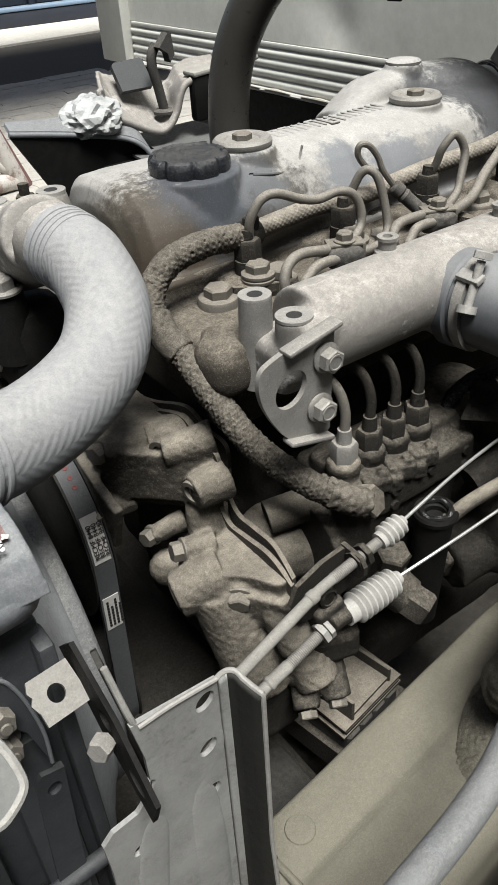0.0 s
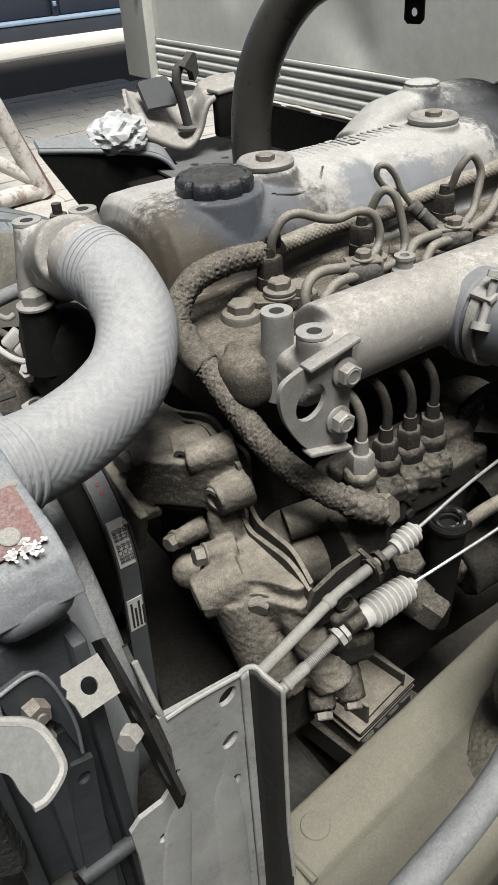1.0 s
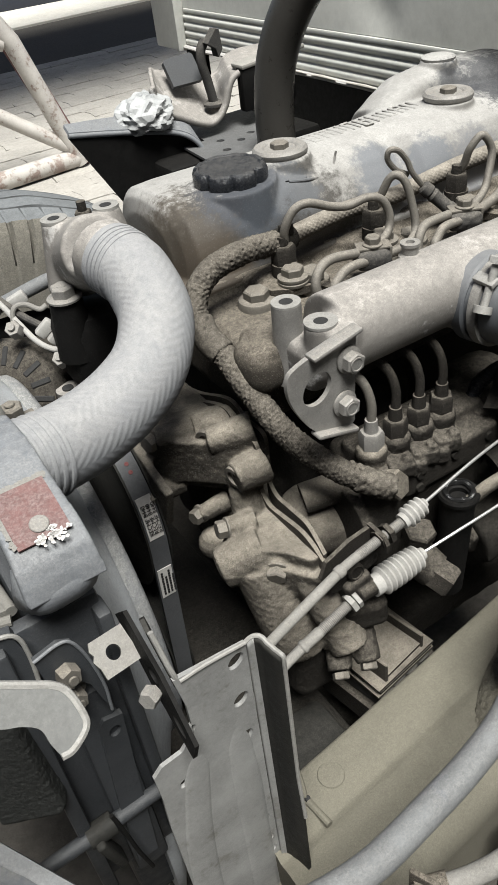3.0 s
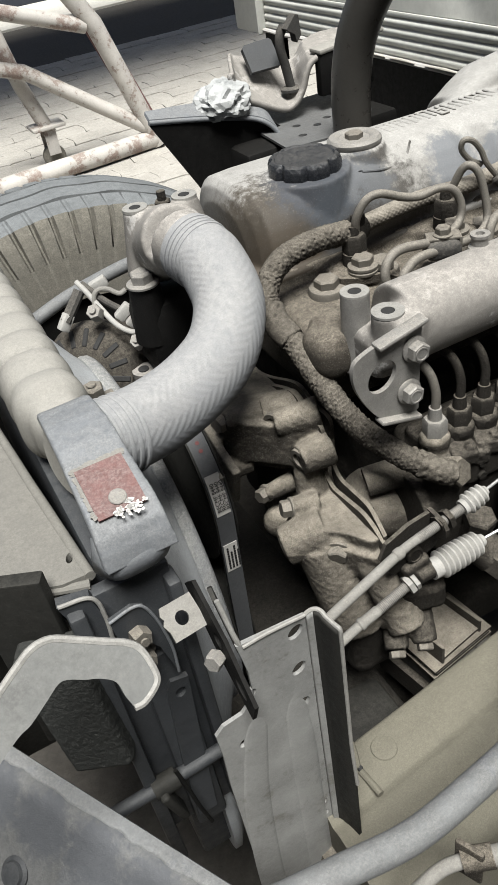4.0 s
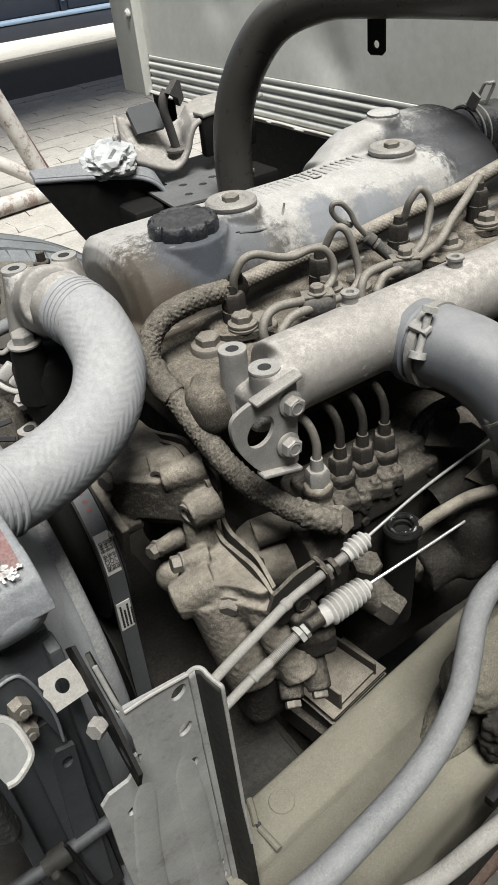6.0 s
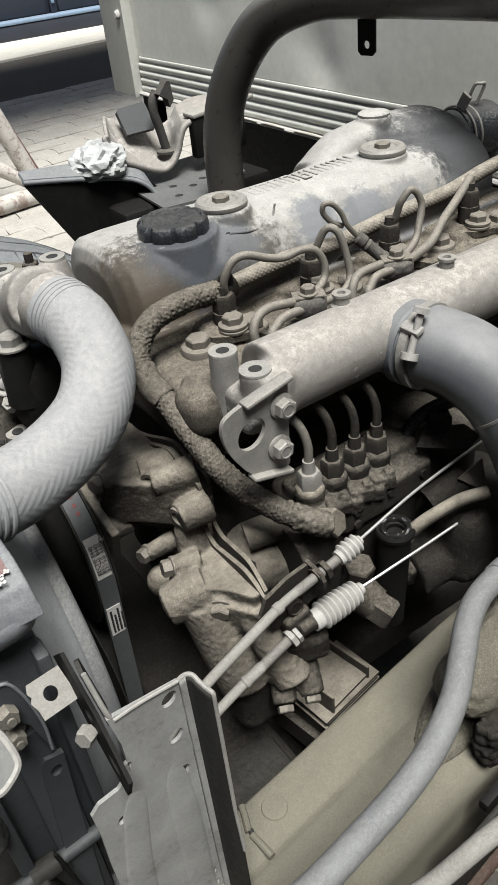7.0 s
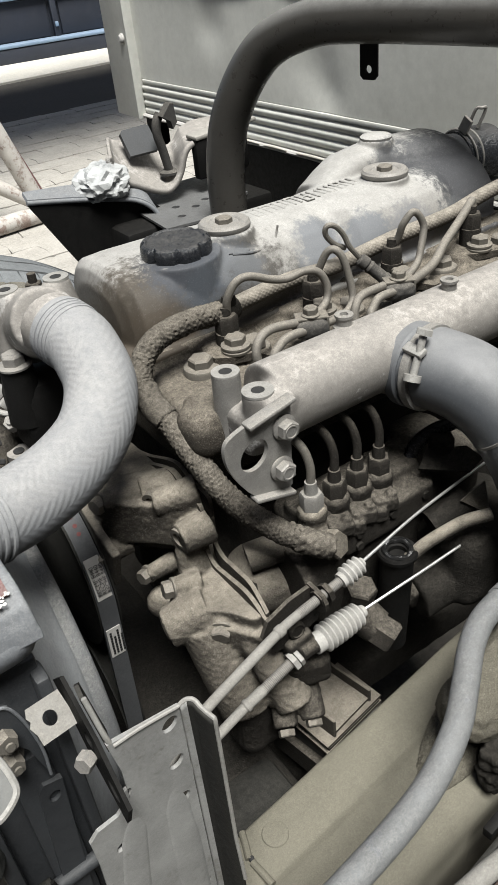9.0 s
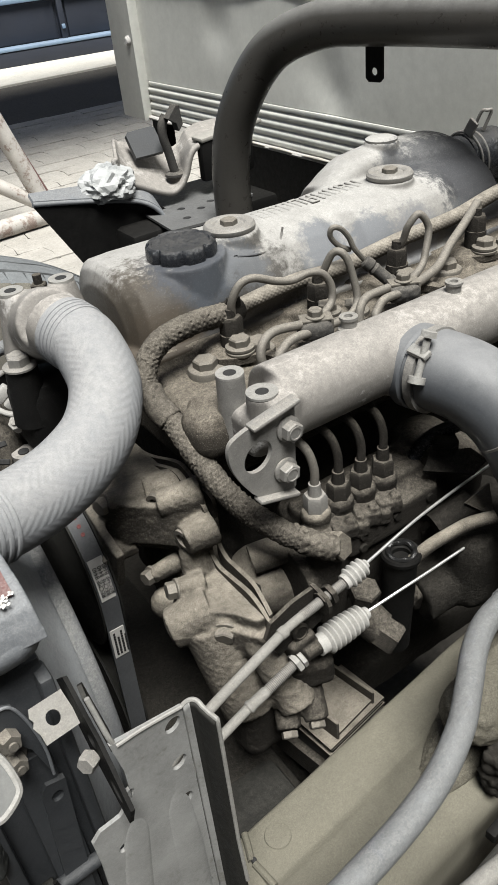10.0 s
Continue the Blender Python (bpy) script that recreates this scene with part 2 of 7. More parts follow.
def hose_mat(name, base, dust, dust_col, pitch, depth):
    """Woven hose: a herringbone relief, laid along the hose's own length and girth (UV in metres)."""
    m = mat(name, base, 0.85, 0.0, dust, dust_col, 0.4, 30, 0.3, 500, even=0.6, speckle=0.2)
    n, l = m.node_tree.nodes, m.node_tree.links
    uv = n.new("ShaderNodeUVMap")
    def calc(op, a, c):
        t = n.new("ShaderNodeMath")
        t.operation = op
        for i, x in enumerate((a, c)):
            if isinstance(x, float):
                t.inputs[i].default_value = x
            else:
                l.new(x, t.inputs[i])
        return t.outputs[0]
    split = n.new("ShaderNodeSeparateXYZ")
    l.new(uv.outputs[0], split.inputs[0])
    # rows of slanted strands that turn back at each row's edge
    fold = calc("PINGPONG", split.outputs["Y"], pitch * 1.7)
    add_node = calc("SINE", calc("MULTIPLY", calc("ADD", split.outputs["X"], fold), 2 * math.pi / pitch), 0.0)
    bp = n.new("ShaderNodeBump")
    bp.inputs["Strength"].default_value, bp.inputs["Distance"].default_value = 1.0, depth
    first = next(x for x in n if x.bl_idname == "ShaderNodeBump")
    l.new(add_node, bp.inputs["Height"]), l.new(first.outputs[0], bp.inputs["Normal"])
    l.new(bp.outputs[0], n["Principled BSDF"].inputs["Normal"])
    return m


M_HOSE = hose_mat("woven_radiator_hose", (0.15, 0.157, 0.167), 0.75, (0.355, 0.352, 0.345), 0.0085, 0.00011)
M_BRAID = mat("braided_oil_hose", (0.045, 0.040, 0.034), 0.85, 0.0, 0.9, (0.37, 0.338, 0.288), 0.4, 30, 0.6, 400, depth=0.002, even=0.5, speckle=0.5, lo=-0.2)
M_CRUST = mat("dirt_crusted_hose", (0.016, 0.014, 0.012), 0.9, 0.0, 0.95, (0.265, 0.240, 0.202), 0.4, 30, 1.0, 500, depth=0.003, even=0.4, lo=-0.25, pepper=0.25)
# Dust on top, with light top and dark sides painted in as well.
M_GREYHOSE = mat("smooth_grey_rubber", (0.050, 0.055, 0.062), 0.36, 0.0, 0.55, (0.31, 0.31, 0.308), 0.3, 14, 0.15, 300, even=0.8, speckle=0.15, lo=0.15, pepper=0.06)

# ---- mesh tools ----
V = Vector


def frame_of(d):
    return V(d).normalized().to_track_quat("Z", "Y").to_matrix().to_4x4()


def cyl(bm, p0, p1, r, r1=None, seg=20, caps=True):
    p0, p1 = V(p0), V(p1)
    m = Matrix.Translation((p0 + p1) / 2) @ frame_of(p1 - p0)
    bmesh.ops.create_cone(bm, cap_ends=caps, segments=seg, radius1=r, radius2=r if r1 is None else r1, depth=(p1 - p0).length, matrix=m)
    return bm


def box(bm, c, size, rot=None, bevel=0.0, seg=2):
    geo = bmesh.ops.create_cube(bm, size=1.0)["verts"]
    bmesh.ops.scale(bm, vec=size, verts=geo)
    if bevel:
        edges = list({e for v in geo for e in v.link_edges})
        geo = [x for x in bmesh.ops.bevel(bm, geom=edges, offset=bevel, segments=seg, affect="EDGES", profile=0.5)["verts"]]
    m = Matrix.Translation(c) @ (rot if rot is not None else Matrix())
    bmesh.ops.transform(bm, matrix=m, verts=geo)
    return bm


def ball(bm, c, r, scale=(1, 1, 1), seg=16):
    m = Matrix.Translation(c) @ Matrix.Diagonal((*scale, 1))
    bmesh.ops.create_uvsphere(bm, u_segments=seg, v_segments=seg // 2, radius=r, matrix=m)
    return bm


def lathe(bm, m, profile, seg=28):
    """A turned body about z of m; profile: radius, height."""
    rings = []
    for r, h in profile:
        rings.append([bm.verts.new(m @ V((r * math.cos(a), r * math.sin(a), h))) for a in (2 * math.pi * k / seg for k in range(seg))])
    for a, b in zip(rings, rings[1:]):
        for k in range(seg):
            bm.faces.new((a[k], a[(k + 1) % seg], b[(k + 1) % seg], b[k]))
    bm.faces.new(rings[-1])
    bm.faces.new(rings[0][::-1])
    return bm


def spline(pts, per=8):
    pts = [V(p) for p in pts]
    pts = [2 * pts[0] - pts[1]] + pts + [2 * pts[-1] - pts[-2]]
    out = []
    for a, b, c, d in zip(pts, pts[1:], pts[2:], pts[3:]):
        for k in range(per):
            t = k / per
            out.append(0.5 * (2 * b + (c - a) * t + (2 * a - 5 * b + 4 * c - d) * t * t + (3 * b - a - 3 * c + d) * t ** 3))
    return out + [pts[-2]]


def tube(bm, pts, r, seg=12, per=8, radii=None, smooth_path=True, caps=True):
    """A round bar or hose swept along points. radii: radius at each given point."""
    path = spline(pts, per) if smooth_path else [V(p) for p in pts]
    uv = bm.loops.layers.uv.verify()
    n = len(path)
    t0 = (path[1] - path[0]).normalized()
    side = t0.orthogonal().normalized()
    rings, run = [], [0.0]
    for i, p in enumerate(path):
        t = (path[min(i + 1, n - 1)] - path[max(i - 1, 0)]).normalized()
        side = (side - t * side.dot(t)).normalized()
        up = t.cross(side)
        rr = r
        if radii:
            f = i / (n - 1) * (len(radii) - 1)
            k = min(int(f), len(radii) - 2)
            rr = radii[k] + (radii[k + 1] - radii[k]) * (f - k)
        rings.append([bm.verts.new(p + rr * (math.cos(a) * side + math.sin(a) * up)) for a in (2 * math.pi * k / seg for k in range(seg))])
        if i:
            run.append(run[-1] + (p - path[i - 1]).length)
    for i, (a, b) in enumerate(zip(rings, rings[1:])):
        for k in range(seg):
            f = bm.faces.new((a[k], a[(k + 1) % seg], b[(k + 1) % seg], b[k]))
            for lp, (u, v) in zip(f.loops, ((run[i], k), (run[i], k + 1), (run[i + 1], k + 1), (run[i + 1], k))):
                lp[uv].uv = (u, 2 * math.pi * r * v / seg)
    if caps:
        bm.faces.new(rings[0][::-1]), bm.faces.new(rings[-1])
    return bm


def braid(bm, pts, r, pitch, depth, ragged=0.0):
    """A braided hose: two sets of strands crossing, raised in the mesh."""
    path = spline(pts, 10)
    step = [0.0]
    for a, b in zip(path, path[1:]):
        step.append(step[-1] + (b - a).length)
    count, seg = max(8, int(step[-1] / (pitch * 0.28))), 40
    turns = max(3, round(2 * math.pi * r / (pitch * 1.2)))
    rings, side = [], V((0.3, 0.2, 0.93))
    j = 0
    for i in range(count + 1):
        s = step[-1] * i / count
        while j < len(step) - 2 and step[j + 1] < s:
            j += 1
        d = (path[j + 1] - path[j]).normalized()
        c = path[j].lerp(path[j + 1], (s - step[j]) / max(1e-6, step[j + 1] - step[j]))
        side = (side - d * side.dot(d)).normalized()
        up = d.cross(side)
        ring = []
        for k in range(seg):
            a = 2 * math.pi * k / seg
            w = 2 * math.pi * s / (pitch * 1.6)
            h = max(math.sin(turns * a + w), math.sin(turns * a - w))
            q = c + (side * math.cos(a) + up * math.sin(a)) * (r + depth * h)
            if ragged:
                q += (q - c).normalized() * ragged * (noise.noise(q * 620) + 0.6 * noise.noise(q * 210))
            ring.append(bm.verts.new(q))
        rings.append(ring)
    for a, b in zip(rings, rings[1:]):
        for k in range(seg):
            bm.faces.new((a[k], a[(k + 1) % seg], b[(k + 1) % seg], b[k]))
    bm.faces.new(rings[0][::-1]), bm.faces.new(rings[-1])


def plate(bm, m, outline, thick, holes=(), bevel=0.0):
    """A flat sheet in the xy plane of m, its thickness along z, with round or slotted holes: (x, y, rx, ry, turn)."""
    loops = [[V((x, y, 0)) for x, y in outline]]
    for hx, hy, rx, ry, turn in holes:
        c, s = math.cos(radians(turn)), math.sin(radians(turn))
        loops.append([V((hx + c * rx * math.cos(a) - s * ry * math.sin(a), hy + s * rx * math.cos(a) + c * ry * math.sin(a), 0))
                      for a in (2 * math.pi * k / 28 for k in range(28))])
    edges, walls = [], []
    for lp in loops:
        vs = [bm.verts.new(p) for p in lp]
        edges += [bm.edges.new((vs[i], vs[(i + 1) % len(vs)])) for i in range(len(vs))]
    out = bmesh.ops.triangle_fill(bm, edges=edges, use_beauty=True)
    faces = [g for g in out["geom"] if isinstance(g, bmesh.types.BMFace)]
    ex = bmesh.ops.extrude_face_region(bm, geom=faces)["geom"]
    top = [g for g in ex if isinstance(g, bmesh.types.BMVert)]
    bmesh.ops.translate(bm, vec=(0, 0, thick), verts=top)
    low = list({v for f in faces for v in f.verts})
    bmesh.ops.transform(bm, matrix=m, verts=list(set(top + low)))
    return bm


def basis(o, x, y):
    """A pose at o with its x axis along x and its y axis near y."""
    x = V(x).normalized()
    z = x.cross(V(y)).normalized()
    y = z.cross(x)
    return Matrix.Translation(o) @ Matrix((x, y, z)).transposed().to_4x4()


def hexa(bm, p, d, r, h, turn=0.0, chamfer=True):
    """A hexagon head, r across its corners, standing on p along d."""
    m = Matrix.Translation(p) @ frame_of(d) @ Matrix.Rotation(turn, 4, "Z")
    prof = [(r, 0), (r, h * 0.85), (r * 0.88, h)] if chamfer else [(r, 0), (r, h)]
    return lathe(bm, m, prof, 6)


def bolt(bm, p, d, r, h, flange=0.0, turn=0.3, dimple=True):
    p, d = V(p), V(d).normalized()
    if flange:
        lathe(bm, Matrix.Translation(p) @ frame_of(d), [(flange, 0), (flange, h * 0.18), (flange * 0.86, h * 0.3)], 20)
    hexa(bm, p + d * (h * 0.2 if flange else 0), d, r, h, turn)
    if dimple:
        cyl(bm, p + d * h * 1.12, p + d * h * 1.24, r * 0.45, r * 0.4, 12)
    return bm


def thing(name, base, label, category, group="", kind=""):
    ob = new(name)
    ob.location = base
    ob.empty_display_size = 0.02
    return tagged(ob, label, category, group, kind)


def part(name, bm, material, parent, label="", smooth=35, cast=0.0, soften=4, wobble=0.0, lump=0.02):
    """Links bm (in world metres) as one mesh under a thing or a part. cast: melts the bodies together at that grain, like a casting."""
    me = bpy.data.meshes.new(name)
    bmesh.ops.recalc_face_normals(bm, faces=bm.faces)
    bm.to_mesh(me)
    bm.free()
    me.materials.append(material)
    ob = new(name, me)
    if parent is not None:
        at = parent.location.copy()
        ob.parent = parent
        ob.matrix_parent_inverse = Matrix.Translation(-at)
    if label:
        ob["label"] = label
    if cast:
        r = ob.modifiers.new("remesh", "REMESH")
        r.mode, r.voxel_size, r.use_smooth_shade = "VOXEL", cast, True
        s = ob.modifiers.new("soften", "SMOOTH")
        s.factor, s.iterations = 0.5, soften
        if wobble:
            tex = bpy.data.textures.new(name + "_lumps", "CLOUDS")
            tex.noise_scale = lump
            d = ob.modifiers.new("lumps", "DISPLACE")
            d.texture, d.strength, d.texture_coords = tex, wobble, "GLOBAL"
    elif smooth:
        me.polygons.foreach_set("use_smooth", [True] * len(me.polygons))
        me.set_sharp_from_angle(angle=radians(smooth))
    return ob


def B():
    return bmesh.new()


# ---- setting ----
def build_setting():
    bm = B()
    s = 60.0
    vs = [bm.verts.new(p) for p in ((-s, -s, 0), (s, -s, 0), (s, s, 0), (-s, s, 0))]
    bm.faces.new(vs)
    g = part("ground", bm, M_GROUND, None, smooth=0)
    tagged(g, "dusty worn paved yard floor", "ground", kind="structure")
    # pale strip beyond the bay, its colour painting direct sun on the ground
    bm = B()
    box(bm, (5.0, 9.55, 0.01), (60, 2.25, 0.02))
    st = part("pavement", bm, M_STRIP, None, smooth=0)
    tagged(st, "pale strip coloured as sunlit ground beyond the bay", "pavement", kind="structure")
    # unseen roof slab added to shade the floor behind the truck
    bm = B()
    box(bm, (6.0, 5.45, 3.4), (30, 3.3, 0.12))
    r = part("shade_roof", bm, M_BOX, None, smooth=0)
    tagged(r, "unseen grey roof slab added to shade the far floor", "roof", kind="structure")


def build_pavers():
    """Interlocking paving blocks, each with chipped corners, bedded in the ground."""
    me = []
    rnd = random.Random(3)
    for v in range(4):
        bm = B()
        w, h = 0.1245, 0.0915
        out = [(-w, -h), (-0.02, -h), (0.0, -h - 0.012), (0.02, -h), (w, -h), (w + 0.012, 0), (w, h), (0.02, h), (0.0, h - 0.012), (-0.02, h), (-w, h), (-w + 0.012, 0)]
        out = [(x + rnd.uniform(-0.004, 0.004), y + rnd.uniform(-0.004, 0.004)) for x, y in out]
        plate(bm, Matrix(), out, 0.03)
        d = bpy.data.meshes.new("paving_block")
        bmesh.ops.recalc_face_normals(bm, faces=bm.faces)
        bm.to_mesh(d)
        bm.free()
        d.materials.append(M_PAVER)
        me.append(d)
    g = bpy.data.objects["ground"]
    for i in range(12):
        for k in range(25):
            ob = new("paving_block", me[rnd.randrange(4)])
            ob.matrix_world = pose(0.30 + 0.254 * i + 0.127 * (k % 2), 1.9 + 0.188 * k, -0.024 + rnd.uniform(-0.002, 0.002), rnd.uniform(-0.6, 0.6), rnd.uniform(-0.6, 0.6), rnd.uniform(-1, 1))
            ob.parent = g


def build_shade_walls():
    """Unseen plain walls added behind and beside the camera to cut low skylight."""
    for name, c, size in (("wall_south", (0.5, -2.1, 1.75), (12, 0.2, 3.5)), ("wall_west", (-2.4, 0.4, 2.0), (0.2, 6.4, 4.0)), ("wall_east", (9.0, -0.5, 1.9), (0.2, 13.0, 3.8))):
        bm = B()
        box(bm, c, size)
        tagged(part(name, bm, M_WALL, None, smooth=0), "unseen plain wall added to keep low skylight off the engine", "wall", kind="structure")


def build_cargo_box():
    """The truck's own cargo body: a dented sheet front wall with pressed ribs, a corner post and a bottom lip."""
    t = thing("cargo_box", (0.98, 0.6, 0.85), "grey-green sheet-metal cargo body with pressed ribs behind the engine", "cargo box")
    X = 0.922
    bm = B()
    box(bm, (X + 0.63, 0.47, 1.70), (1.24, 2.46, 1.66), bevel=0.004)
    part("shell", bm, M_BOX, t)
    # front sheet, hammered out of true by years of loads
    bm = B()
    ny, nz = 150, 70
    y0, y1, z0, z1 = -0.70, 1.620, 0.955, 2.45
    rnd = random.Random(21)
    dents = [(1.30, 1.075, 0.030, 0.006), (0.985, 1.020, 0.034, 0.007), (0.955, 0.985, 0.02, 0.004), (1.10, 1.13, 0.05, -0.004), (0.42, 0.99, 0.05, 0.004)] + [(rnd.uniform(-0.6, 1.5), rnd.uniform(1.0, 2.0), rnd.uniform(0.04, 0.12), rnd.uniform(-0.004, 0.004)) for _ in range(30)]
    grid = []
    for i in range(ny + 1):
        col = []
        for k in range(nz + 1):
            y, z = y0 + (y1 - y0) * i / ny, z0 + (z1 - z0) * (k / nz) ** 1.8
            dx = sum(d * math.exp(-((y - a) ** 2 + (z - b) ** 2) / (2 * r * r)) for a, b, r, d in dents)
            dx += 0.0018 * noise.noise(V((y * 4, z * 4, 0.3)))
            col.append(bm.verts.new((X + dx, y, z)))
        grid.append(col)
    for a, b in zip(grid, grid[1:]):
        for k in range(nz):
            bm.faces.new((a[k], a[k + 1], b[k + 1], b[k]))
    part("wall", bm, M_BOX, t, smooth=60)
    # pressed ribs: rounded corrugations below the sheet
    for z in (0.888, 0.904, 0.920, 0.936):
        bm = B()
        prof = [(0.001, -0.0080), (-0.0005, -0.0066), (-0.0032, -0.0034), (-0.0038, 0.0006), (-0.0030, 0.0040), (0.0, 0.0060), (0.001, 0.0080)]
        ends = [[bm.verts.new((X + dx, y, z + dz)) for dx, dz in prof] for y in (-0.70, 1.612)]
        for k in range(len(prof) - 1):
            bm.faces.new((ends[0][k], ends[0][k + 1], ends[1][k + 1], ends[1][k]))
        bm.faces.new((ends[0][0], ends[1][0], ends[1][-1], ends[0][-1]))
        bm.faces.new(ends[0][::-1]), bm.faces.new(ends[1])
        part("rib", bm, M_BOX, t, smooth=60)
    bm = B()
    box(bm, (X + 0.001, 0.455, 0.9495), (0.007, 2.31, 0.009), bevel=0.002)
    part("seam", bm, M_BOX, t, "folded panel seam")
    bm = B()
    box(bm, (X - 0.0005, 0.455, 1.128), (0.003, 2.31, 0.004), bevel=0.001)
    part("seam", bm, M_BOX, t)
    bm = B()
    box(bm, (X - 0.008, 1.672, 1.69), (0.022, 0.116, 1.64), bevel=0.005)
    p = part("corner_post", bm, M_BOX, t)
    bm = B()
    box(bm, (X - 0.015, 1.616, 1.69), (0.016, 0.006, 1.64), bevel=0.002)
    part("post_lip", bm, M_BOX, p)
    for z in (1.038, 1.26, 1.48):
        bm = B()
        lathe(bm, Matrix.Translation((X - 0.019, 1.640, z)) @ frame_of((-1, 0, 0)), [(0.011, 0), (0.0105, 0.004), (0.006, 0.008)], 16)
        part("rivet", bm, M_WHITE, p)
    # bottom lip, bent and caked with old sealant
    bm = B()
    rows = []
    for i in range(121):
        y = -0.70 + 2.32 * i / 120
        w = 0.0014 * noise.noise(V((y * 14, 0.2, 0.9)))
        rows.append([bm.verts.new((X + dx + w, y, z + w)) for dx, z in ((-0.010, 0.8735), (0.012, 0.8735), (0.012, 0.8795), (-0.010, 0.8800), (-0.0125, 0.877))])
    for a, b in zip(rows, rows[1:]):
        for k in range(5):
            bm.faces.new((a[k], a[(k + 1) % 5], b[(k + 1) % 5], b[k]))
    bm.faces.new(rows[0]), bm.faces.new(rows[-1][::-1])
    part("bottom_lip", bm, M_WHITE, t, "pale bottom lip with chipped paint")
    bm = B()
    for y, ln in ((0.985, 0.05), (1.10, 0.035), (1.22, 0.07), (0.86, 0.04)):
        tube(bm, [(X - 0.012, y - ln, 0.880), (X - 0.013, y, 0.8815), (X - 0.012, y + ln, 0.880)], 0.0026, 8, radii=[0.0012, 0.0032, 0.0012])
    part("sealant_bead", bm, M_STRIP, t, "smeared cream sealant")
    bm = B()
    box(bm, (X + 0.045, 1.655, 0.835), (0.03, 0.05, 0.09))
    part("bracket", bm, M_DARK, t)
    # Black block hides the paving and stands for shade under the body.
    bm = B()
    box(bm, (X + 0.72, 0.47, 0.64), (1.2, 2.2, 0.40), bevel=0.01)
    part("underbody_fill", bm, M_DARK, t, "near-black block filling the shaded gap under the body")


def build_far_truck():
    t = thing("parked_truck", (5.0, 10.4, 0), "dark blue parked truck body with a pale blue ledge", "truck")
    m = basis((3.275, 9.614, 0), (0.994, -0.109, 0), (0.109, 0.994, 0))
    def slab(c, size, name, material, parent=None, bevel=0.01):
        bm = B()
        box(bm, c, size, bevel=bevel)
        bm.transform(m)
        return part(name, bm, material, parent or t)
    slab((2.0, 0.10, 0.085), (16, 0.16, 0.17), "sill", M_NAVY)
    slab((2.0, 0.12, 0.195), (16, 0.22, 0.035), "ledge", M_LBLUE)
    body = slab((2.0, 0.80, 0.85), (16, 1.1, 1.35), "body", M_NAVY)
    slab((2.0, 0.20, 0.66), (16, 0.06, 0.05), "rail", M_LBLUE)
    for k in range(15):
        slab((-5.2 + 1.0 * k, 0.215, 0.42), (0.07 + 0.05 * (k % 2), 0.07, 0.46), "stake", M_NAVY)
        slab((-5.2 + 1.0 * k, 0.17, 0.34), (0.04, 0.03, 0.05), "latch", M_LBLUE, None, 0.006)
        slab((-4.7 + 1.0 * k, 0.235, 0.42), (0.86, 0.025, 0.40), "panel", M_NAVY, body)


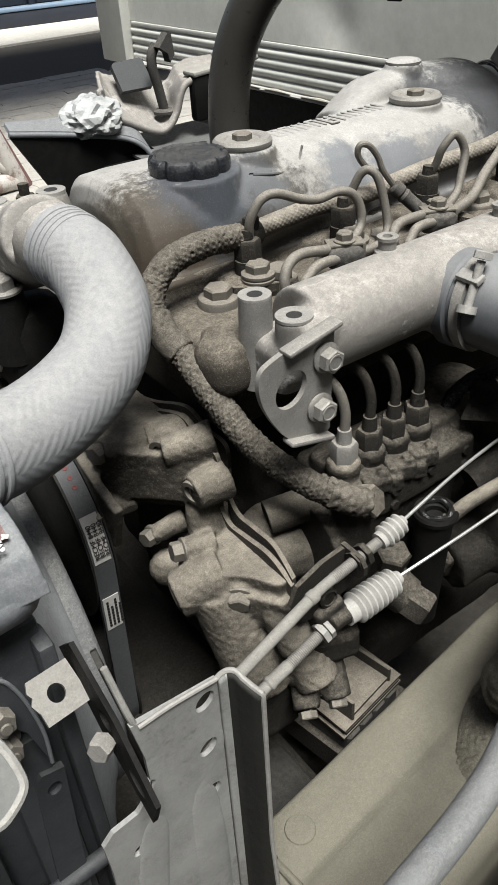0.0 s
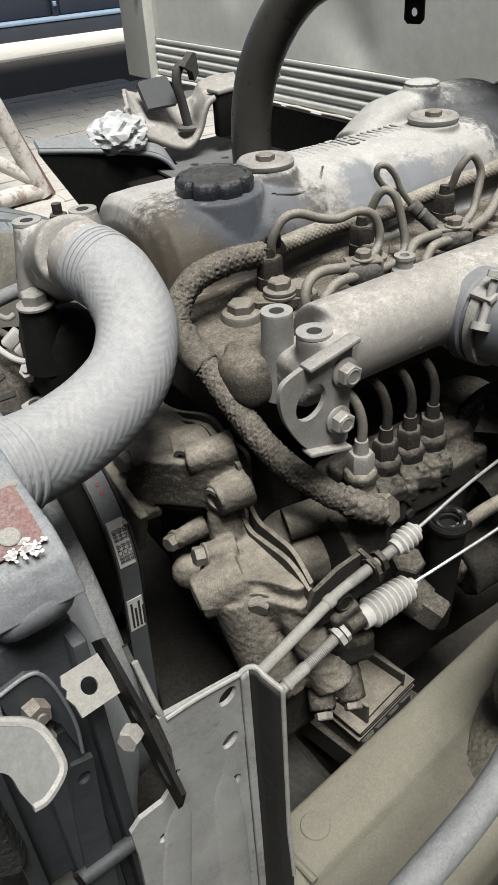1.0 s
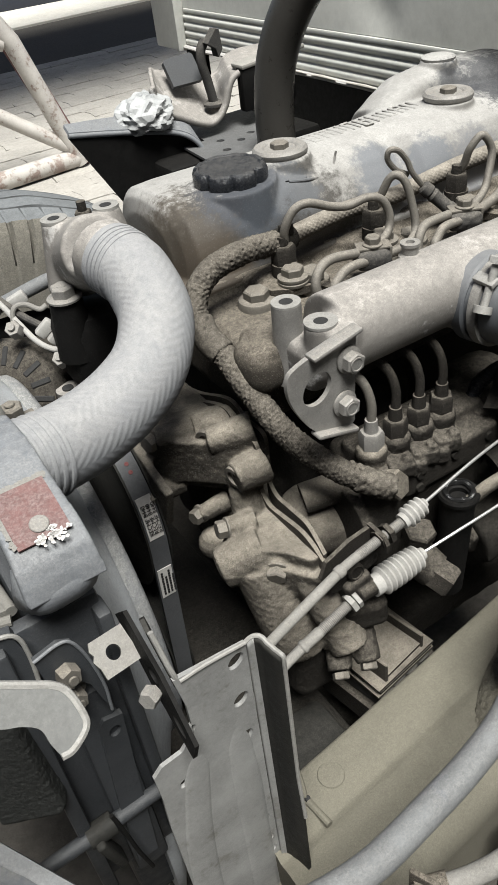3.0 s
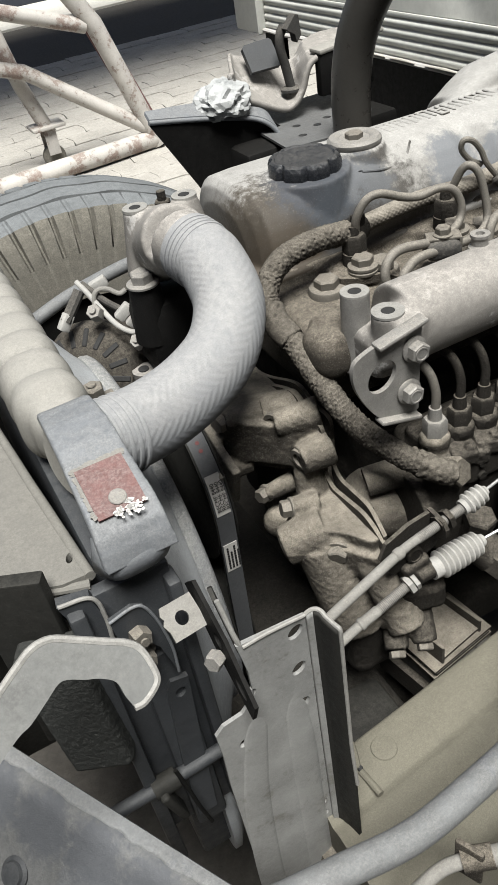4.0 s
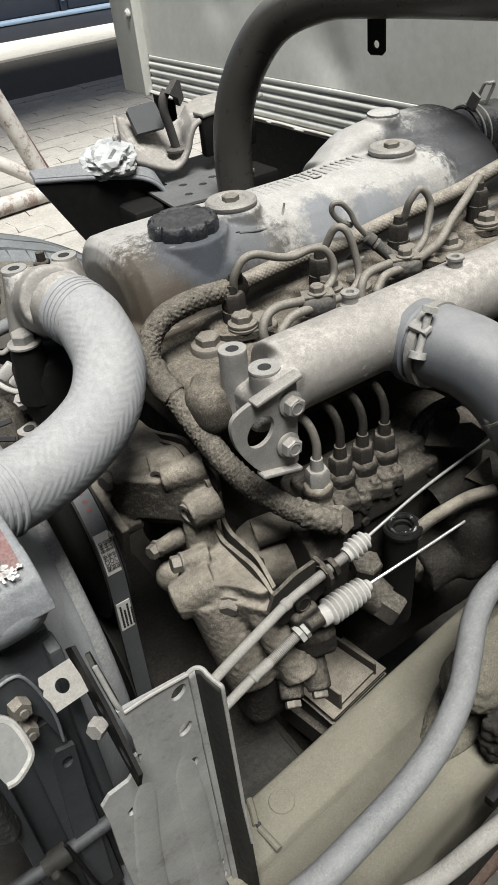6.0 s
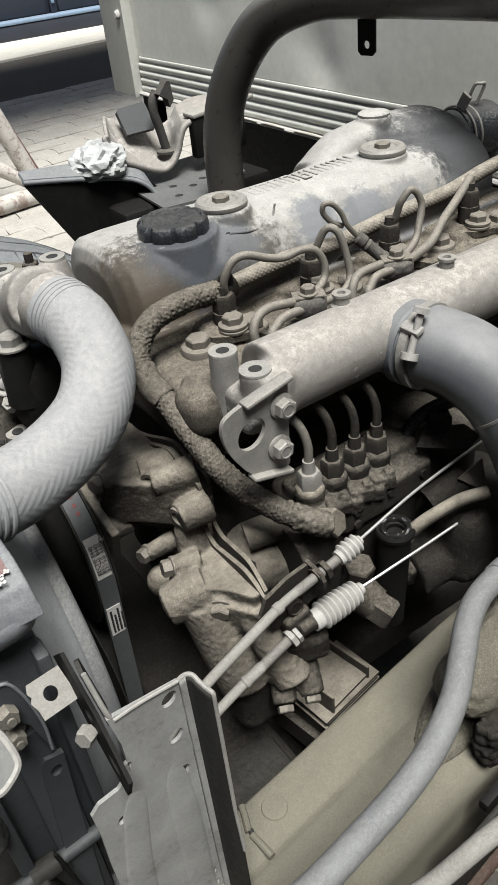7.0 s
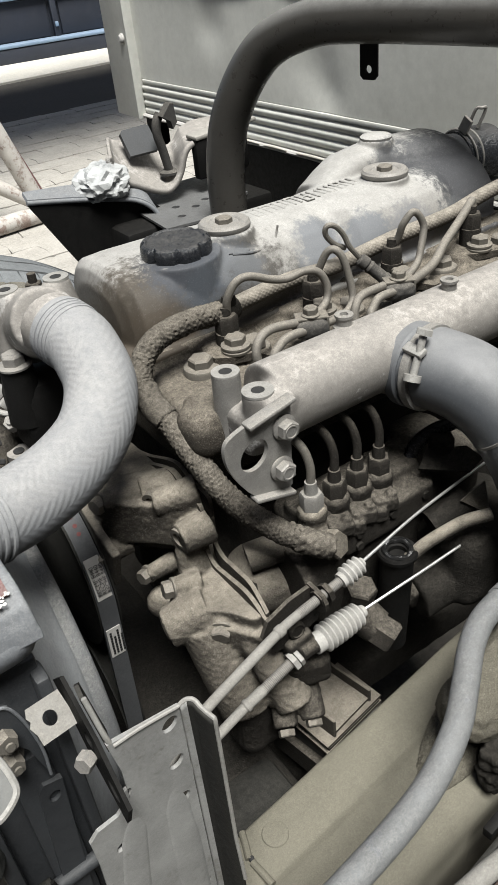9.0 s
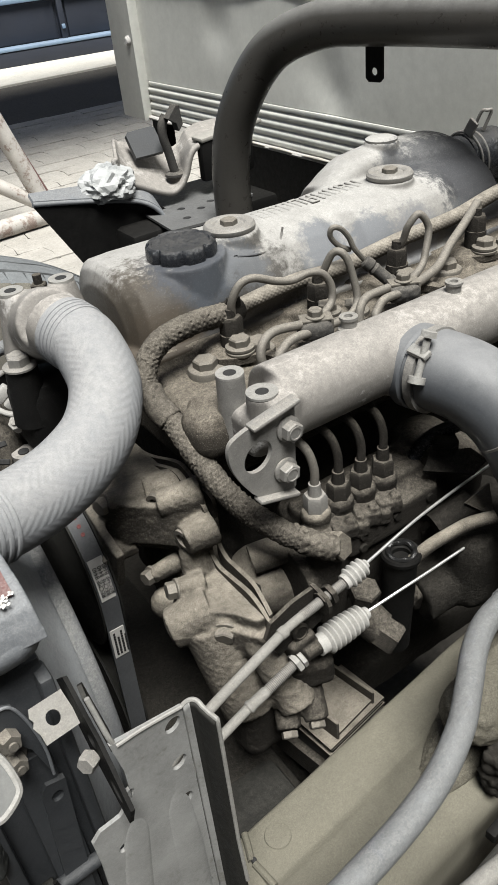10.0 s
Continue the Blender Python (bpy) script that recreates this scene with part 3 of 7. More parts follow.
# ---- the engine ----
def build_engine():
    e = thing("diesel_engine", (0.55, 0.58, 0.45), "dust-caked four-cylinder diesel engine between the frame rails", "engine")
    # rocker cover: cross sections along the engine, each a rounded trapezium
    def section(yn, ytn, ytf, yf, zb, zs, zt):
        ring = [V((0, y, z)) for y, z in ((yn, zb), (yn + 0.001, zs), (ytn, zt), (ytf, zt), (yf - 0.001, zs), (yf, zb))]
        for _ in range(2):
            out = [ring[0]]
            for a, b in zip(ring, ring[1:]):
                out += [a.lerp(b, 0.25), a.lerp(b, 0.75)]
            ring = out + [ring[-1]]
        return ring
    def loft(bm, rows):
        rings = [[bm.verts.new((x, p.y, p.z)) for p in section(*sec)] for x, *sec in rows]
        n = len(rings[0])
        for a, b in zip(rings, rings[1:]):
            for k in range(n):
                bm.faces.new((a[k], a[(k + 1) % n], b[(k + 1) % n], b[k]))
        bm.faces.new(rings[0]), bm.faces.new(rings[-1][::-1])
    bm = B()
    loft(bm, [(0.309, 0.556, 0.575, 0.640, 0.665, 0.884, 0.915, 0.944), (0.315, 0.538, 0.562, 0.655, 0.682, 0.884, 0.925, 0.958), (0.324, 0.526, 0.552, 0.660, 0.690, 0.884, 0.930, 0.965),
              (0.350, 0.521, 0.546, 0.660, 0.692, 0.884, 0.932, 0.966), (0.430, 0.521, 0.548, 0.655, 0.692, 0.884, 0.930, 0.966), (0.470, 0.522, 0.558, 0.645, 0.690, 0.884, 0.918, 0.968),
              (0.565, 0.522, 0.562, 0.642, 0.690, 0.884, 0.915, 0.967), (0.582, 0.528, 0.572, 0.642, 0.690, 0.884, 0.912, 0.966), (0.596, 0.528, 0.572, 0.642, 0.690, 0.884, 0.912, 0.966),
              (0.612, 0.520, 0.556, 0.642, 0.690, 0.884, 0.922, 0.967), (0.640, 0.518, 0.548, 0.642, 0.690, 0.884, 0.928, 0.967), (0.745, 0.518, 0.550, 0.642, 0.690, 0.884, 0.926, 0.967),
              (0.775, 0.532, 0.572, 0.650, 0.690, 0.884, 0.925, 0.968), (0.850, 0.540, 0.582, 0.660, 0.695, 0.884, 0.930, 0.968), (0.862, 0.556, 0.592, 0.660, 0.690, 0.884, 0.925, 0.958)])
    # rear breather hump behind the second washer
    loft(bm, [(0.640, 0.622, 0.632, 0.648, 0.695, 0.90, 0.950, 0.962), (0.664, 0.618, 0.630, 0.660, 0.700, 0.90, 0.958, 0.976), (0.690, 0.616, 0.630, 0.668, 0.704, 0.90, 0.966, 0.988),
              (0.742, 0.616, 0.632, 0.676, 0.706, 0.90, 0.968, 0.991), (0.760, 0.600, 0.626, 0.676, 0.706, 0.90, 0.966, 0.991), (0.835, 0.580, 0.614, 0.676, 0.706, 0.90, 0.962, 0.988), (0.862, 0.584, 0.606, 0.668, 0.700, 0.90, 0.952, 0.974)])
    box(bm, (0.58, 0.606, 0.888), (0.555, 0.186, 0.012), bevel=0.004, seg=2)
    cyl(bm, (0.3945, 0.574, 0.90), (0.3945, 0.574, 0.9655), 0.052, 0.0455, 32)
    cyl(bm, (0.461, 0.583, 0.93), (0.461, 0.583, 0.9715), 0.036, 0.031, 28)
    cyl(bm, (0.697, 0.585, 0.93), (0.697, 0.585, 0.971), 0.032, 0.0285, 28)
    cyl(bm, (0.845, 0.628, 0.945), (0.885, 0.626, 0.945), 0.034, 0.0315, 28)
    cyl(bm, (0.742, 0.648, 0.98), (0.742, 0.648, 0.996), 0.024, 0.0215, 24)
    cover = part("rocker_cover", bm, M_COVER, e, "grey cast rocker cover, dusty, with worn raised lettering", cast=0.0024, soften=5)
    # raised maker's lettering, worn to plain blocks
    for k in range(10):
        bm = B()
        x, y = 0.500 + 0.0180 * k, 0.6035 + 0.0006 * k
        for dx, dy, sx, sy in ((-0.0050, 0, 0.0030, 0.030), (0.0050, 0.003 * (k % 2), 0.0030, 0.025), (0.0, 0.0138 - 0.0275 * (k % 2), 0.011, 0.0032), (0.0, 0.002, 0.009, 0.003))[: 2 + k % 3]:
            box(bm, (x + dx, y + dy * 0.9, 0.9668), (sx, sy * 0.9, 0.0026), bevel=0.0009, seg=1)
        part("raised_mark", bm, M_COVER, cover)
    bm = B()
    lathe(bm, Matrix.Translation((0.742, 0.648, 0.995)), [(0.0205, 0), (0.0205, 0.003), (0.018, 0.0045), (0.003, 0.0045)], 28)
    part("cover_plug", bm, M_COVER, cover)
    # oil filler cap: low and fluted, with a ribbed skirt
    bm = B()
    m = Matrix.Translation((0.3945, 0.574, 0.9575))
    lathe(bm, m, [(0.0315, 0), (0.0315, 0.008), (0.033, 0.010)], 36)
    part("filler_neck", bm, M_DARK, cover)
    bm = B()
    seg = 120
    rings = []
    for r, h, lobes in ((0.0330, 0.004, 0.4), (0.0362, 0.006, 1), (0.0372, 0.011, 1), (0.0372, 0.017, 1), (0.0356, 0.0210, 0.9), (0.0334, 0.0228, 0.6), (0.0310, 0.0228, 0.2), (0.0294, 0.0214, 0), (0.018, 0.0207, 0), (0.004, 0.0205, 0)):
        ring = []
        for k in range(seg):
            a = 2 * math.pi * k / seg
            q = abs(math.cos(4.0 * a + 0.3))
            lobe = 1.0 + lobes * 0.11 * (min(1.0, q * 1.7) - 0.92)
            ring.append(bm.verts.new(m @ V((r * lobe * math.cos(a), r * lobe * math.sin(a), h + 0.0006 * noise.noise(V((r * 300 * math.cos(a), r * 300 * math.sin(a), h * 200)))))))
        rings.append(ring)
    for a, b in zip(rings, rings[1:]):
        for k in range(seg):
            bm.faces.new((a[k], a[(k + 1) % seg], b[(k + 1) % seg], b[k]))
    bm.faces.new(rings[-1]), bm.faces.new(rings[0][::-1])
    part("oil_filler_cap", bm, M_BLACK, cover, "black fluted plastic oil filler cap, dirty top", smooth=28)
    for x, y, z in ((0.461, 0.583, 0.9705), (0.697, 0.585, 0.970)):
        bm = B()
        lathe(bm, Matrix.Translation((x, y, z)), [(0.0265, 0), (0.0275, 0.0015), (0.0285, 0.003), (0.0285, 0.006), (0.026, 0.0088), (0.021, 0.0095), (0.0175, 0.0085), (0.016, 0.0068), (0.003, 0.0066)], 40)
        w = part("cover_washer", bm, M_STEEL, cover, "large round dusty washer")
        bm = B()
        hexa(bm, (x, y, z + 0.006), (0, 0, 1), 0.0095, 0.0065, 0.4)
        part("cover_bolt", bm, M_BOLT, w)
    # leaf-shaped cast rib low on the sloping side
    bm = B()
    tube(bm, [(0.444, 0.546, 0.9555), (0.466, 0.545, 0.9515), (0.488, 0.549, 0.9485), (0.510, 0.554, 0.9515)], 0.0016, 8)
    plate(bm, basis((0.452, 0.5475, 0.955), (0.9, 0.0, -0.15), (0, 0.75, 0.66)), [(-0.012, -0.001), (0.012, -0.0015), (0.016, 0.002), (0.002, 0.0045)], 0.0018)
    tube(bm, [(0.505, 0.553, 0.951), (0.510, 0.556, 0.960), (0.512, 0.556, 0.966)], 0.0013, 6)
    part("cast_rib", bm, M_COVER, cover)

    # cylinder head and block
    bm = B()
    box(bm, (0.588, 0.575, 0.835), (0.560, 0.31, 0.09), bevel=0.006)
    box(bm, (0.585, 0.608, 0.885), (0.555, 0.19, 0.02), bevel=0.005)
    box(bm, (0.318, 0.45, 0.866), (0.04, 0.08, 0.03), bevel=0.008)
    box(bm, (0.63, 0.445, 0.868), (0.46, 0.07, 0.03), bevel=0.01)
    for k in range(4):
        x = 0.391 + 0.114 * k
        cyl(bm, (x + 0.02, 0.40, 0.855), (x + 0.02, 0.46, 0.86), 0.024, 0.026, 16)
        box(bm, (x, 0.49, 0.885), (0.055, 0.05, 0.02), bevel=0.008)
    head = part("cylinder_head", bm, M_HEAD, e, "cylinder head caked in brown dust", cast=0.004, soften=4, wobble=0.002)
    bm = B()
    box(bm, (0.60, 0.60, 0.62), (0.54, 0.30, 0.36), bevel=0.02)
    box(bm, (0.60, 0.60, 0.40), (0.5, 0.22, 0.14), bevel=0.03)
    # Low ledge added so no lit ground shows through the dark gap.
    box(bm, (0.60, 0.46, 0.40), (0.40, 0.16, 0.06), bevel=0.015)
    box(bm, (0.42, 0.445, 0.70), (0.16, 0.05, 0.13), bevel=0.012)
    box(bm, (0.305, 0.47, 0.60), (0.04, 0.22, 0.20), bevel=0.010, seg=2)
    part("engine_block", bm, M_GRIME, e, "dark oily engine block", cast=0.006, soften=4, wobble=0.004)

    # head bolts, some with thick collars
    for x, y, z, collar in ((0.3516, 0.478, 0.8865, 0.0185), (0.408, 0.465, 0.892, 0.0165), (0.5085, 0.470, 0.884, 0.0175), (0.540, 0.472, 0.886, 0.0165), (0.622, 0.475, 0.886, 0.0175), (0.689, 0.480, 0.886, 0.0185), (0.79, 0.478, 0.885, 0.0175)):
        bm = B()
        lathe(bm, Matrix.Translation((x, y, z - 0.014)), [(collar, 0), (collar, 0.012), (collar * 0.94, 0.0145), (collar * 0.8, 0.0155)], 28)
        bolt(bm, (x, y, z), (0, 0, 1), 0.0125, 0.0100, 0, 0.2 + 7 * x, False)
        part("head_bolt", bm, M_BOLT, head)

    # injectors with pipe nuts, and forked clamps each under a bolt with two washers
    for x, y, z in ((0.3915, 0.487, 0.917), (0.503, 0.487, 0.918), (0.616, 0.487, 0.922), (0.745, 0.488, 0.925)):
        bm = B()
        cyl(bm, (x, y, 0.872), (x, y, z - 0.010), 0.0125, seg=18)
        cyl(bm, (x - 0.001, y, z + 0.004), (x, y, z + 0.016), 0.0062, 0.0055, 14)
        inj = part("injector", bm, M_SLUDGE, e)
        bm = B()
        hexa(bm, (x, y, z - 0.010), (0, 0, 1), 0.0120, 0.018, 0.1 + x)
        part("pipe_nut", bm, M_SLUDGE, inj)
        bm = B()
        cx, cy = x - 0.003, y - 0.0175
        plate(bm, Matrix.Translation((cx, cy, 0.8855)) @ Matrix.Rotation(radians(-20), 4, "Z"), [(-0.030, 0.004), (-0.024, 0.016), (-0.012, 0.012), (0.0, 0.013), (0.014, 0.010), (0.027, -0.003), (0.036, -0.022), (0.028, -0.026), (0.017, -0.013), (-0.010, -0.013), (-0.024, -0.008)], 0.008)
        clamp = part("injector_clamp", bm, M_HEAD, inj, smooth=20)
        bm = B()
        lathe(bm, Matrix.Translation((cx, cy, 0.893)), [(0.0145, 0), (0.0150, 0.001), (0.0150, 0.003), (0.0138, 0.004), (0.0138, 0.0046), (0.0148, 0.0052), (0.0148, 0.0075), (0.0125, 0.0088)], 28)
        hexa(bm, (cx, cy, 0.9010), (0, 0, 1), 0.0108, 0.0085, 0.5 + 3 * x)
        part("clamp_bolt", bm, M_BOLT, clamp)
    # injector pipes: a long hump, two tight arches and one straight run from the rear
    for pts in ([(0.3937, 0.487, 0.926), (0.393, 0.4831, 0.941), (0.4017, 0.4792, 0.957), (0.4157, 0.4753, 0.9605), (0.4387, 0.4714, 0.9513), (0.4561, 0.4675, 0.948), (0.4742, 0.4636, 0.951), (0.4888, 0.4597, 0.946), (0.4958, 0.4558, 0.930), (0.4896, 0.4519, 0.915), (0.462, 0.440, 0.911)],
                [(0.505, 0.487, 0.926), (0.5079, 0.4814, 0.940), (0.513, 0.4758, 0.955), (0.5182, 0.4701, 0.9586), (0.524, 0.4645, 0.9505), (0.528, 0.4589, 0.928), (0.5272, 0.4532, 0.908), (0.5149, 0.4476, 0.899), (0.4932, 0.442, 0.899), (0.465, 0.432, 0.905)],
                [(0.619, 0.487, 0.930), (0.6205, 0.4817, 0.9404), (0.6218, 0.4764, 0.9556), (0.6322, 0.4711, 0.967), (0.6416, 0.4659, 0.951), (0.6333, 0.4606, 0.929), (0.6217, 0.4553, 0.915), (0.590, 0.444, 0.908)],
                [(0.7527, 0.495, 0.9446), (0.7162, 0.4825, 0.9296), (0.6808, 0.47, 0.9179), (0.6498, 0.4575, 0.9058), (0.6083, 0.445, 0.9046), (0.585, 0.438, 0.905)]):
        bm = B()
        tube(bm, pts, 0.0041 if pts[0][0] < 0.7 else 0.0052, 12)
        part("injector_pipe", bm, M_PIPE, e, "bent steel high-pressure fuel pipe")
    # pipe clips: a cracked rubber saddle under a bolted strap
    for x, y, z in ((0.4558, 0.435, 0.910), (0.5789, 0.440, 0.9075)):
        RC = Matrix.Rotation(radians(-28), 4, "Z")
        bm = B()
        box(bm, (x, y, z - 0.003), (0.036, 0.026, 0.020), rot=RC, bevel=0.008, seg=3)
        box(bm, (x + 0.004, y - 0.004, z - 0.022), (0.020, 0.016, 0.024), bevel=0.004)
        c = part("pipe_clip", bm, M_RUBBER, e, "rubber-lined fuel pipe clip with one bolt", cast=0.0016, soften=2, wobble=0.002, lump=0.006)
        bm = B()
        box(bm, (x + 0.001, y + 0.001, z + 0.0075), (0.031, 0.018, 0.003), rot=RC, bevel=0.0012)
        box(bm, V((x + 0.001, y + 0.001, z)) + RC @ V((0.0160, 0, 0)), (0.003, 0.018, 0.017), rot=RC, bevel=0.0012)
        part("clip_strap", bm, M_BOLT, c)
        bm = B()
        bolt(bm, (x + 0.001, y, z + 0.009), (0, 0, 1), 0.0075, 0.007, 0.0095, 0.5)
        part("clip_bolt", bm, M_BOLT, c)
    # pipes that rise behind the intake and reach the clips
    for pts in ([(0.4400, 0.438, 0.915), (0.4084, 0.4347, 0.9211), (0.3924, 0.4315, 0.9178), (0.385, 0.4283, 0.9075), (0.3851, 0.425, 0.8935), (0.388, 0.415, 0.86)],
                [(0.4550, 0.432, 0.906), (0.4259, 0.4287, 0.9093), (0.4101, 0.4253, 0.9062), (0.3998, 0.422, 0.895), (0.400, 0.413, 0.86)],
                [(0.5600, 0.442, 0.914), (0.5274, 0.4373, 0.9162), (0.5135, 0.4327, 0.9101), (0.5082, 0.428, 0.8932), (0.508, 0.416, 0.86)],
                [(0.5750, 0.436, 0.906), (0.5467, 0.4333, 0.9078), (0.5347, 0.4307, 0.9003), (0.5299, 0.428, 0.8937), (0.530, 0.416, 0.86)]):
        bm = B()
        tube(bm, pts, 0.0046, 12)
        part("fuel_pipe", bm, M_PIPE, e)
    # dipstick: a wire loop in a ribbed rubber grip
    bm = B()
    tube(bm, [(0.5714, 0.49, 0.9276), (0.5578, 0.4921, 0.945), (0.5521, 0.4943, 0.9585), (0.5427, 0.4964, 0.9698), (0.5334, 0.4986, 0.9719), (0.5329, 0.5007, 0.9625), (0.5435, 0.5000, 0.9497), (0.5569, 0.498, 0.942)], 0.0030, 10)
    lp = part("dipstick_loop", bm, M_PIPE, e, "thin looped wire handle")
    bm = B()
    d = V((0.020, -0.018, -0.0241)).normalized()
    lathe(bm, Matrix.Translation((0.5686, 0.4885, 0.9290)) @ frame_of(d), [(0.005, 0), (0.0072, 0.002), (0.0076, 0.010), (0.0062, 0.012), (0.0076, 0.015), (0.0068, 0.018), (0.0068, 0.034), (0.0078, 0.036), (0.0078, 0.044)], 16)
    part("rubber_grip", bm, M_RUBBER, lp)

    # intake manifold
    bm = B()
    cyl(bm, (0.352, 0.370, 0.893), (0.76, 0.366, 0.893), 0.0365, 0.0365, 36)
    box(bm, (0.336, 0.372, 0.878), (0.04, 0.05, 0.045), bevel=0.010)
    box(bm, (0.345, 0.352, 0.893), (0.034, 0.04, 0.048), bevel=0.008)
    cyl(bm, (0.334, 0.354, 0.87), (0.334, 0.354, 0.920), 0.0150, 0.0142, 22)
    for k in range(4):
        x = 0.42 + 0.114 * k
        box(bm, (x, 0.40, 0.872), (0.07, 0.06, 0.04), bevel=0.012, seg=3)
    cyl(bm, (0.502, 0.366, 0.886), (0.500, 0.335, 0.885), 0.0375, 0.0375, 30)
    man = part("intake_manifold", bm, M_ALU, e, "pale chalky aluminium intake pipe", cast=0.0028, soften=4)
    bm = B()
    cyl(bm, (0.3245, 0.389, 0.852), (0.3255, 0.389, 0.926), 0.0140, 0.0126, 28)
    part("stand_off", bm, M_STEEL, man, "tall grey stand-off boss")
    bm = B()
    box(bm, (0.306, 0.407, 0.868), (0.040, 0.050, 0.044), bevel=0.016, seg=4)
    box(bm, (0.33, 0.41, 0.874), (0.06, 0.05, 0.035), bevel=0.006, seg=2)
    part("end_flange", bm, M_HEAD, man, "dirt-caked end flange", cast=0.003, soften=3, wobble=0.002)
    for x, y, z, r in ((0.3255, 0.389, 0.9255, 0.0126), (0.334, 0.354, 0.9185, 0.0140)):
        bm = B()
        lathe(bm, Matrix.Translation((x, y, z)), [(r, 0), (r, 0.0022), (0.0060, 0.0022), (0.0058, -0.004)], 24)
        part("machined_boss", bm, M_BRIGHT, man, "bright machined boss face")
        # Black plug paints the shade inside the threaded hole.
        bm = B()
        cyl(bm, (x, y, z - 0.003), (x, y, z + 0.0019), 0.0059, seg=16)
        part("threaded_hole", bm, M_INK_HOLE, man)
    for x, y in ((0.4535, 0.3815), (0.5745, 0.366)):
        bm = B()
        lathe(bm, Matrix.Translation((x, y, 0.924)), [(0.0115, -0.006), (0.0100, 0.003), (0.0074, 0.005), (0.0074, 0.0115), (0.0088, 0.0125), (0.0088, 0.0150), (0.0040, 0.0150), (0.0036, 0.012)], 20)
        part("pipe_fitting", bm, M_STEEL, man)

    # lifting hook plate, bolted to the manifold
    bm = B()
    m = basis((0, 0.3235, 0), (1, 0, 0), (0, 0, 1))
    bow = spline([(x, z, 0) for x, z in ((0.2985, 0.918), (0.286, 0.9145), (0.277, 0.9095), (0.2742, 0.8985), (0.2768, 0.884), (0.284, 0.868), (0.2925, 0.854))], 4)
    out = [(0.3415, 0.925)] + [(p.x, p.y) for p in bow] + [(0.298, 0.8475), (0.3335, 0.8365), (0.3375, 0.8400), (0.3395, 0.8865)]
    plate(bm, m, out, 0.0045, [(0.3018, 0.8870, 0.0128, 0.0152, -40)])
    box(bm, (0.319, 0.3175, 0.9225), (0.048, 0.013, 0.0042), rot=Matrix.Rotation(radians(-11), 4, "Y"), bevel=0.0018)
    box(bm, (0.316, 0.3175, 0.8405), (0.042, 0.013, 0.0042), rot=Matrix.Rotation(radians(15), 4, "Y"), bevel=0.0018)
    hook = part("lifting_hook", bm, M_STEEL, e, "pale pressed-steel lifting hook plate with an oval hole", smooth=25)
    for x, z in ((0.3325, 0.9015), (0.3268, 0.8625)):
        bm = B()
        bolt(bm, (x, 0.3185, z), (0, -1, 0), 0.0092, 0.009, 0.0115, 0.4, False)
        lathe(bm, Matrix.Translation((x, 0.3078, z)) @ frame_of((0, -1, 0)), [(0.0062, 0), (0.0062, 0.0008), (0.0050, 0.0008), (0.0046, 0.0003)], 20)
        part("hook_bolt", bm, M_STEEL, hook)

    # injection pump
    bm = B()
    box(bm, (0.45, 0.362, 0.695), (0.175, 0.075, 0.13), bevel=0.01)
    box(bm, (0.44, 0.358, 0.755), (0.15, 0.045, 0.03), bevel=0.006)
    box(bm, (0.455, 0.322, 0.735), (0.12, 0.012, 0.035), bevel=0.003)
    box(bm, (0.56, 0.37, 0.70), (0.08, 0.11, 0.14), bevel=0.03, seg=3)
    cyl(bm, (0.345, 0.36, 0.69), (0.375, 0.36, 0.69), 0.045, seg=24)
    cyl(bm, (0.372, 0.330, 0.70), (0.372, 0.326, 0.76), 0.017, seg=18)
    cyl(bm, (0.48, 0.325, 0.64), (0.48, 0.29, 0.63), 0.022, seg=18)
    pump = part("injection_pump", bm, M_SLUDGE, e, "oily in-line fuel injection pump", cast=0.003, soften=3, wobble=0.002)
    for k in range(4):
        x, y = 0.3753 + 0.0287 * k, 0.3435
        bm = B()
        lathe(bm, Matrix.Translation((x, y, 0.745)), [(0.0150, 0), (0.0155, 0.012), (0.0140, 0.016), (0.0140, 0.022), (0.0150, 0.024), (0.0148, 0.030), (0.011, 0.034)], 20)
        v = part("delivery_valve", bm, M_SLUDGE if k else M_CAST, pump, cast=0.0018, soften=2, wobble=0.0022, lump=0.006)
        bm = B()
        hexa(bm, (x, y, 0.7785), (0, 0, 1), 0.0118, 0.017, 0.3 + 0.2 * k)
        cyl(bm, (x, y, 0.794), (x, y, 0.808), 0.0068, 0.0058, 14)
        part("union_nut", bm, M_STEEL if k == 0 else M_SLUDGE, v)
        bm = B()
        tube(bm, [(x, y, 0.802), (x + 0.001, y + 0.001, 0.825), (x - 0.003, y + 0.008, 0.846), (x - 0.014, y + 0.025, 0.862), (x - 0.018, y + 0.055, 0.868)], 0.0044, 12)
        part("fuel_pipe", bm, M_PIPE if k == 0 else M_SLUDGE, pump)
    for k in range(3):
        x = 0.388 + 0.0287 * k
        bm = B()
        box(bm, (x + 0.006, 0.326, 0.756), (0.026, 0.026, 0.016), rot=Matrix.Rotation(radians(-24), 4, "Z"), bevel=0.003)
        box(bm, (x - 0.006, 0.322, 0.750), (0.018, 0.020, 0.016), rot=Matrix.Rotation(radians(-24), 4, "Z"), bevel=0.003)
        bolt(bm, (x + 0.010, 0.320, 0.763), (0, -0.3, 1), 0.006, 0.006, 0, 0.3, False)
        part("valve_clamp", bm, M_SLUDGE, pump, cast=0.0018, soften=2, wobble=0.003, lump=0.006)
    for x, z in ((0.41, 0.742), (0.50, 0.742), (0.41, 0.726), (0.50, 0.726), (0.455, 0.742)):
        bm = B()
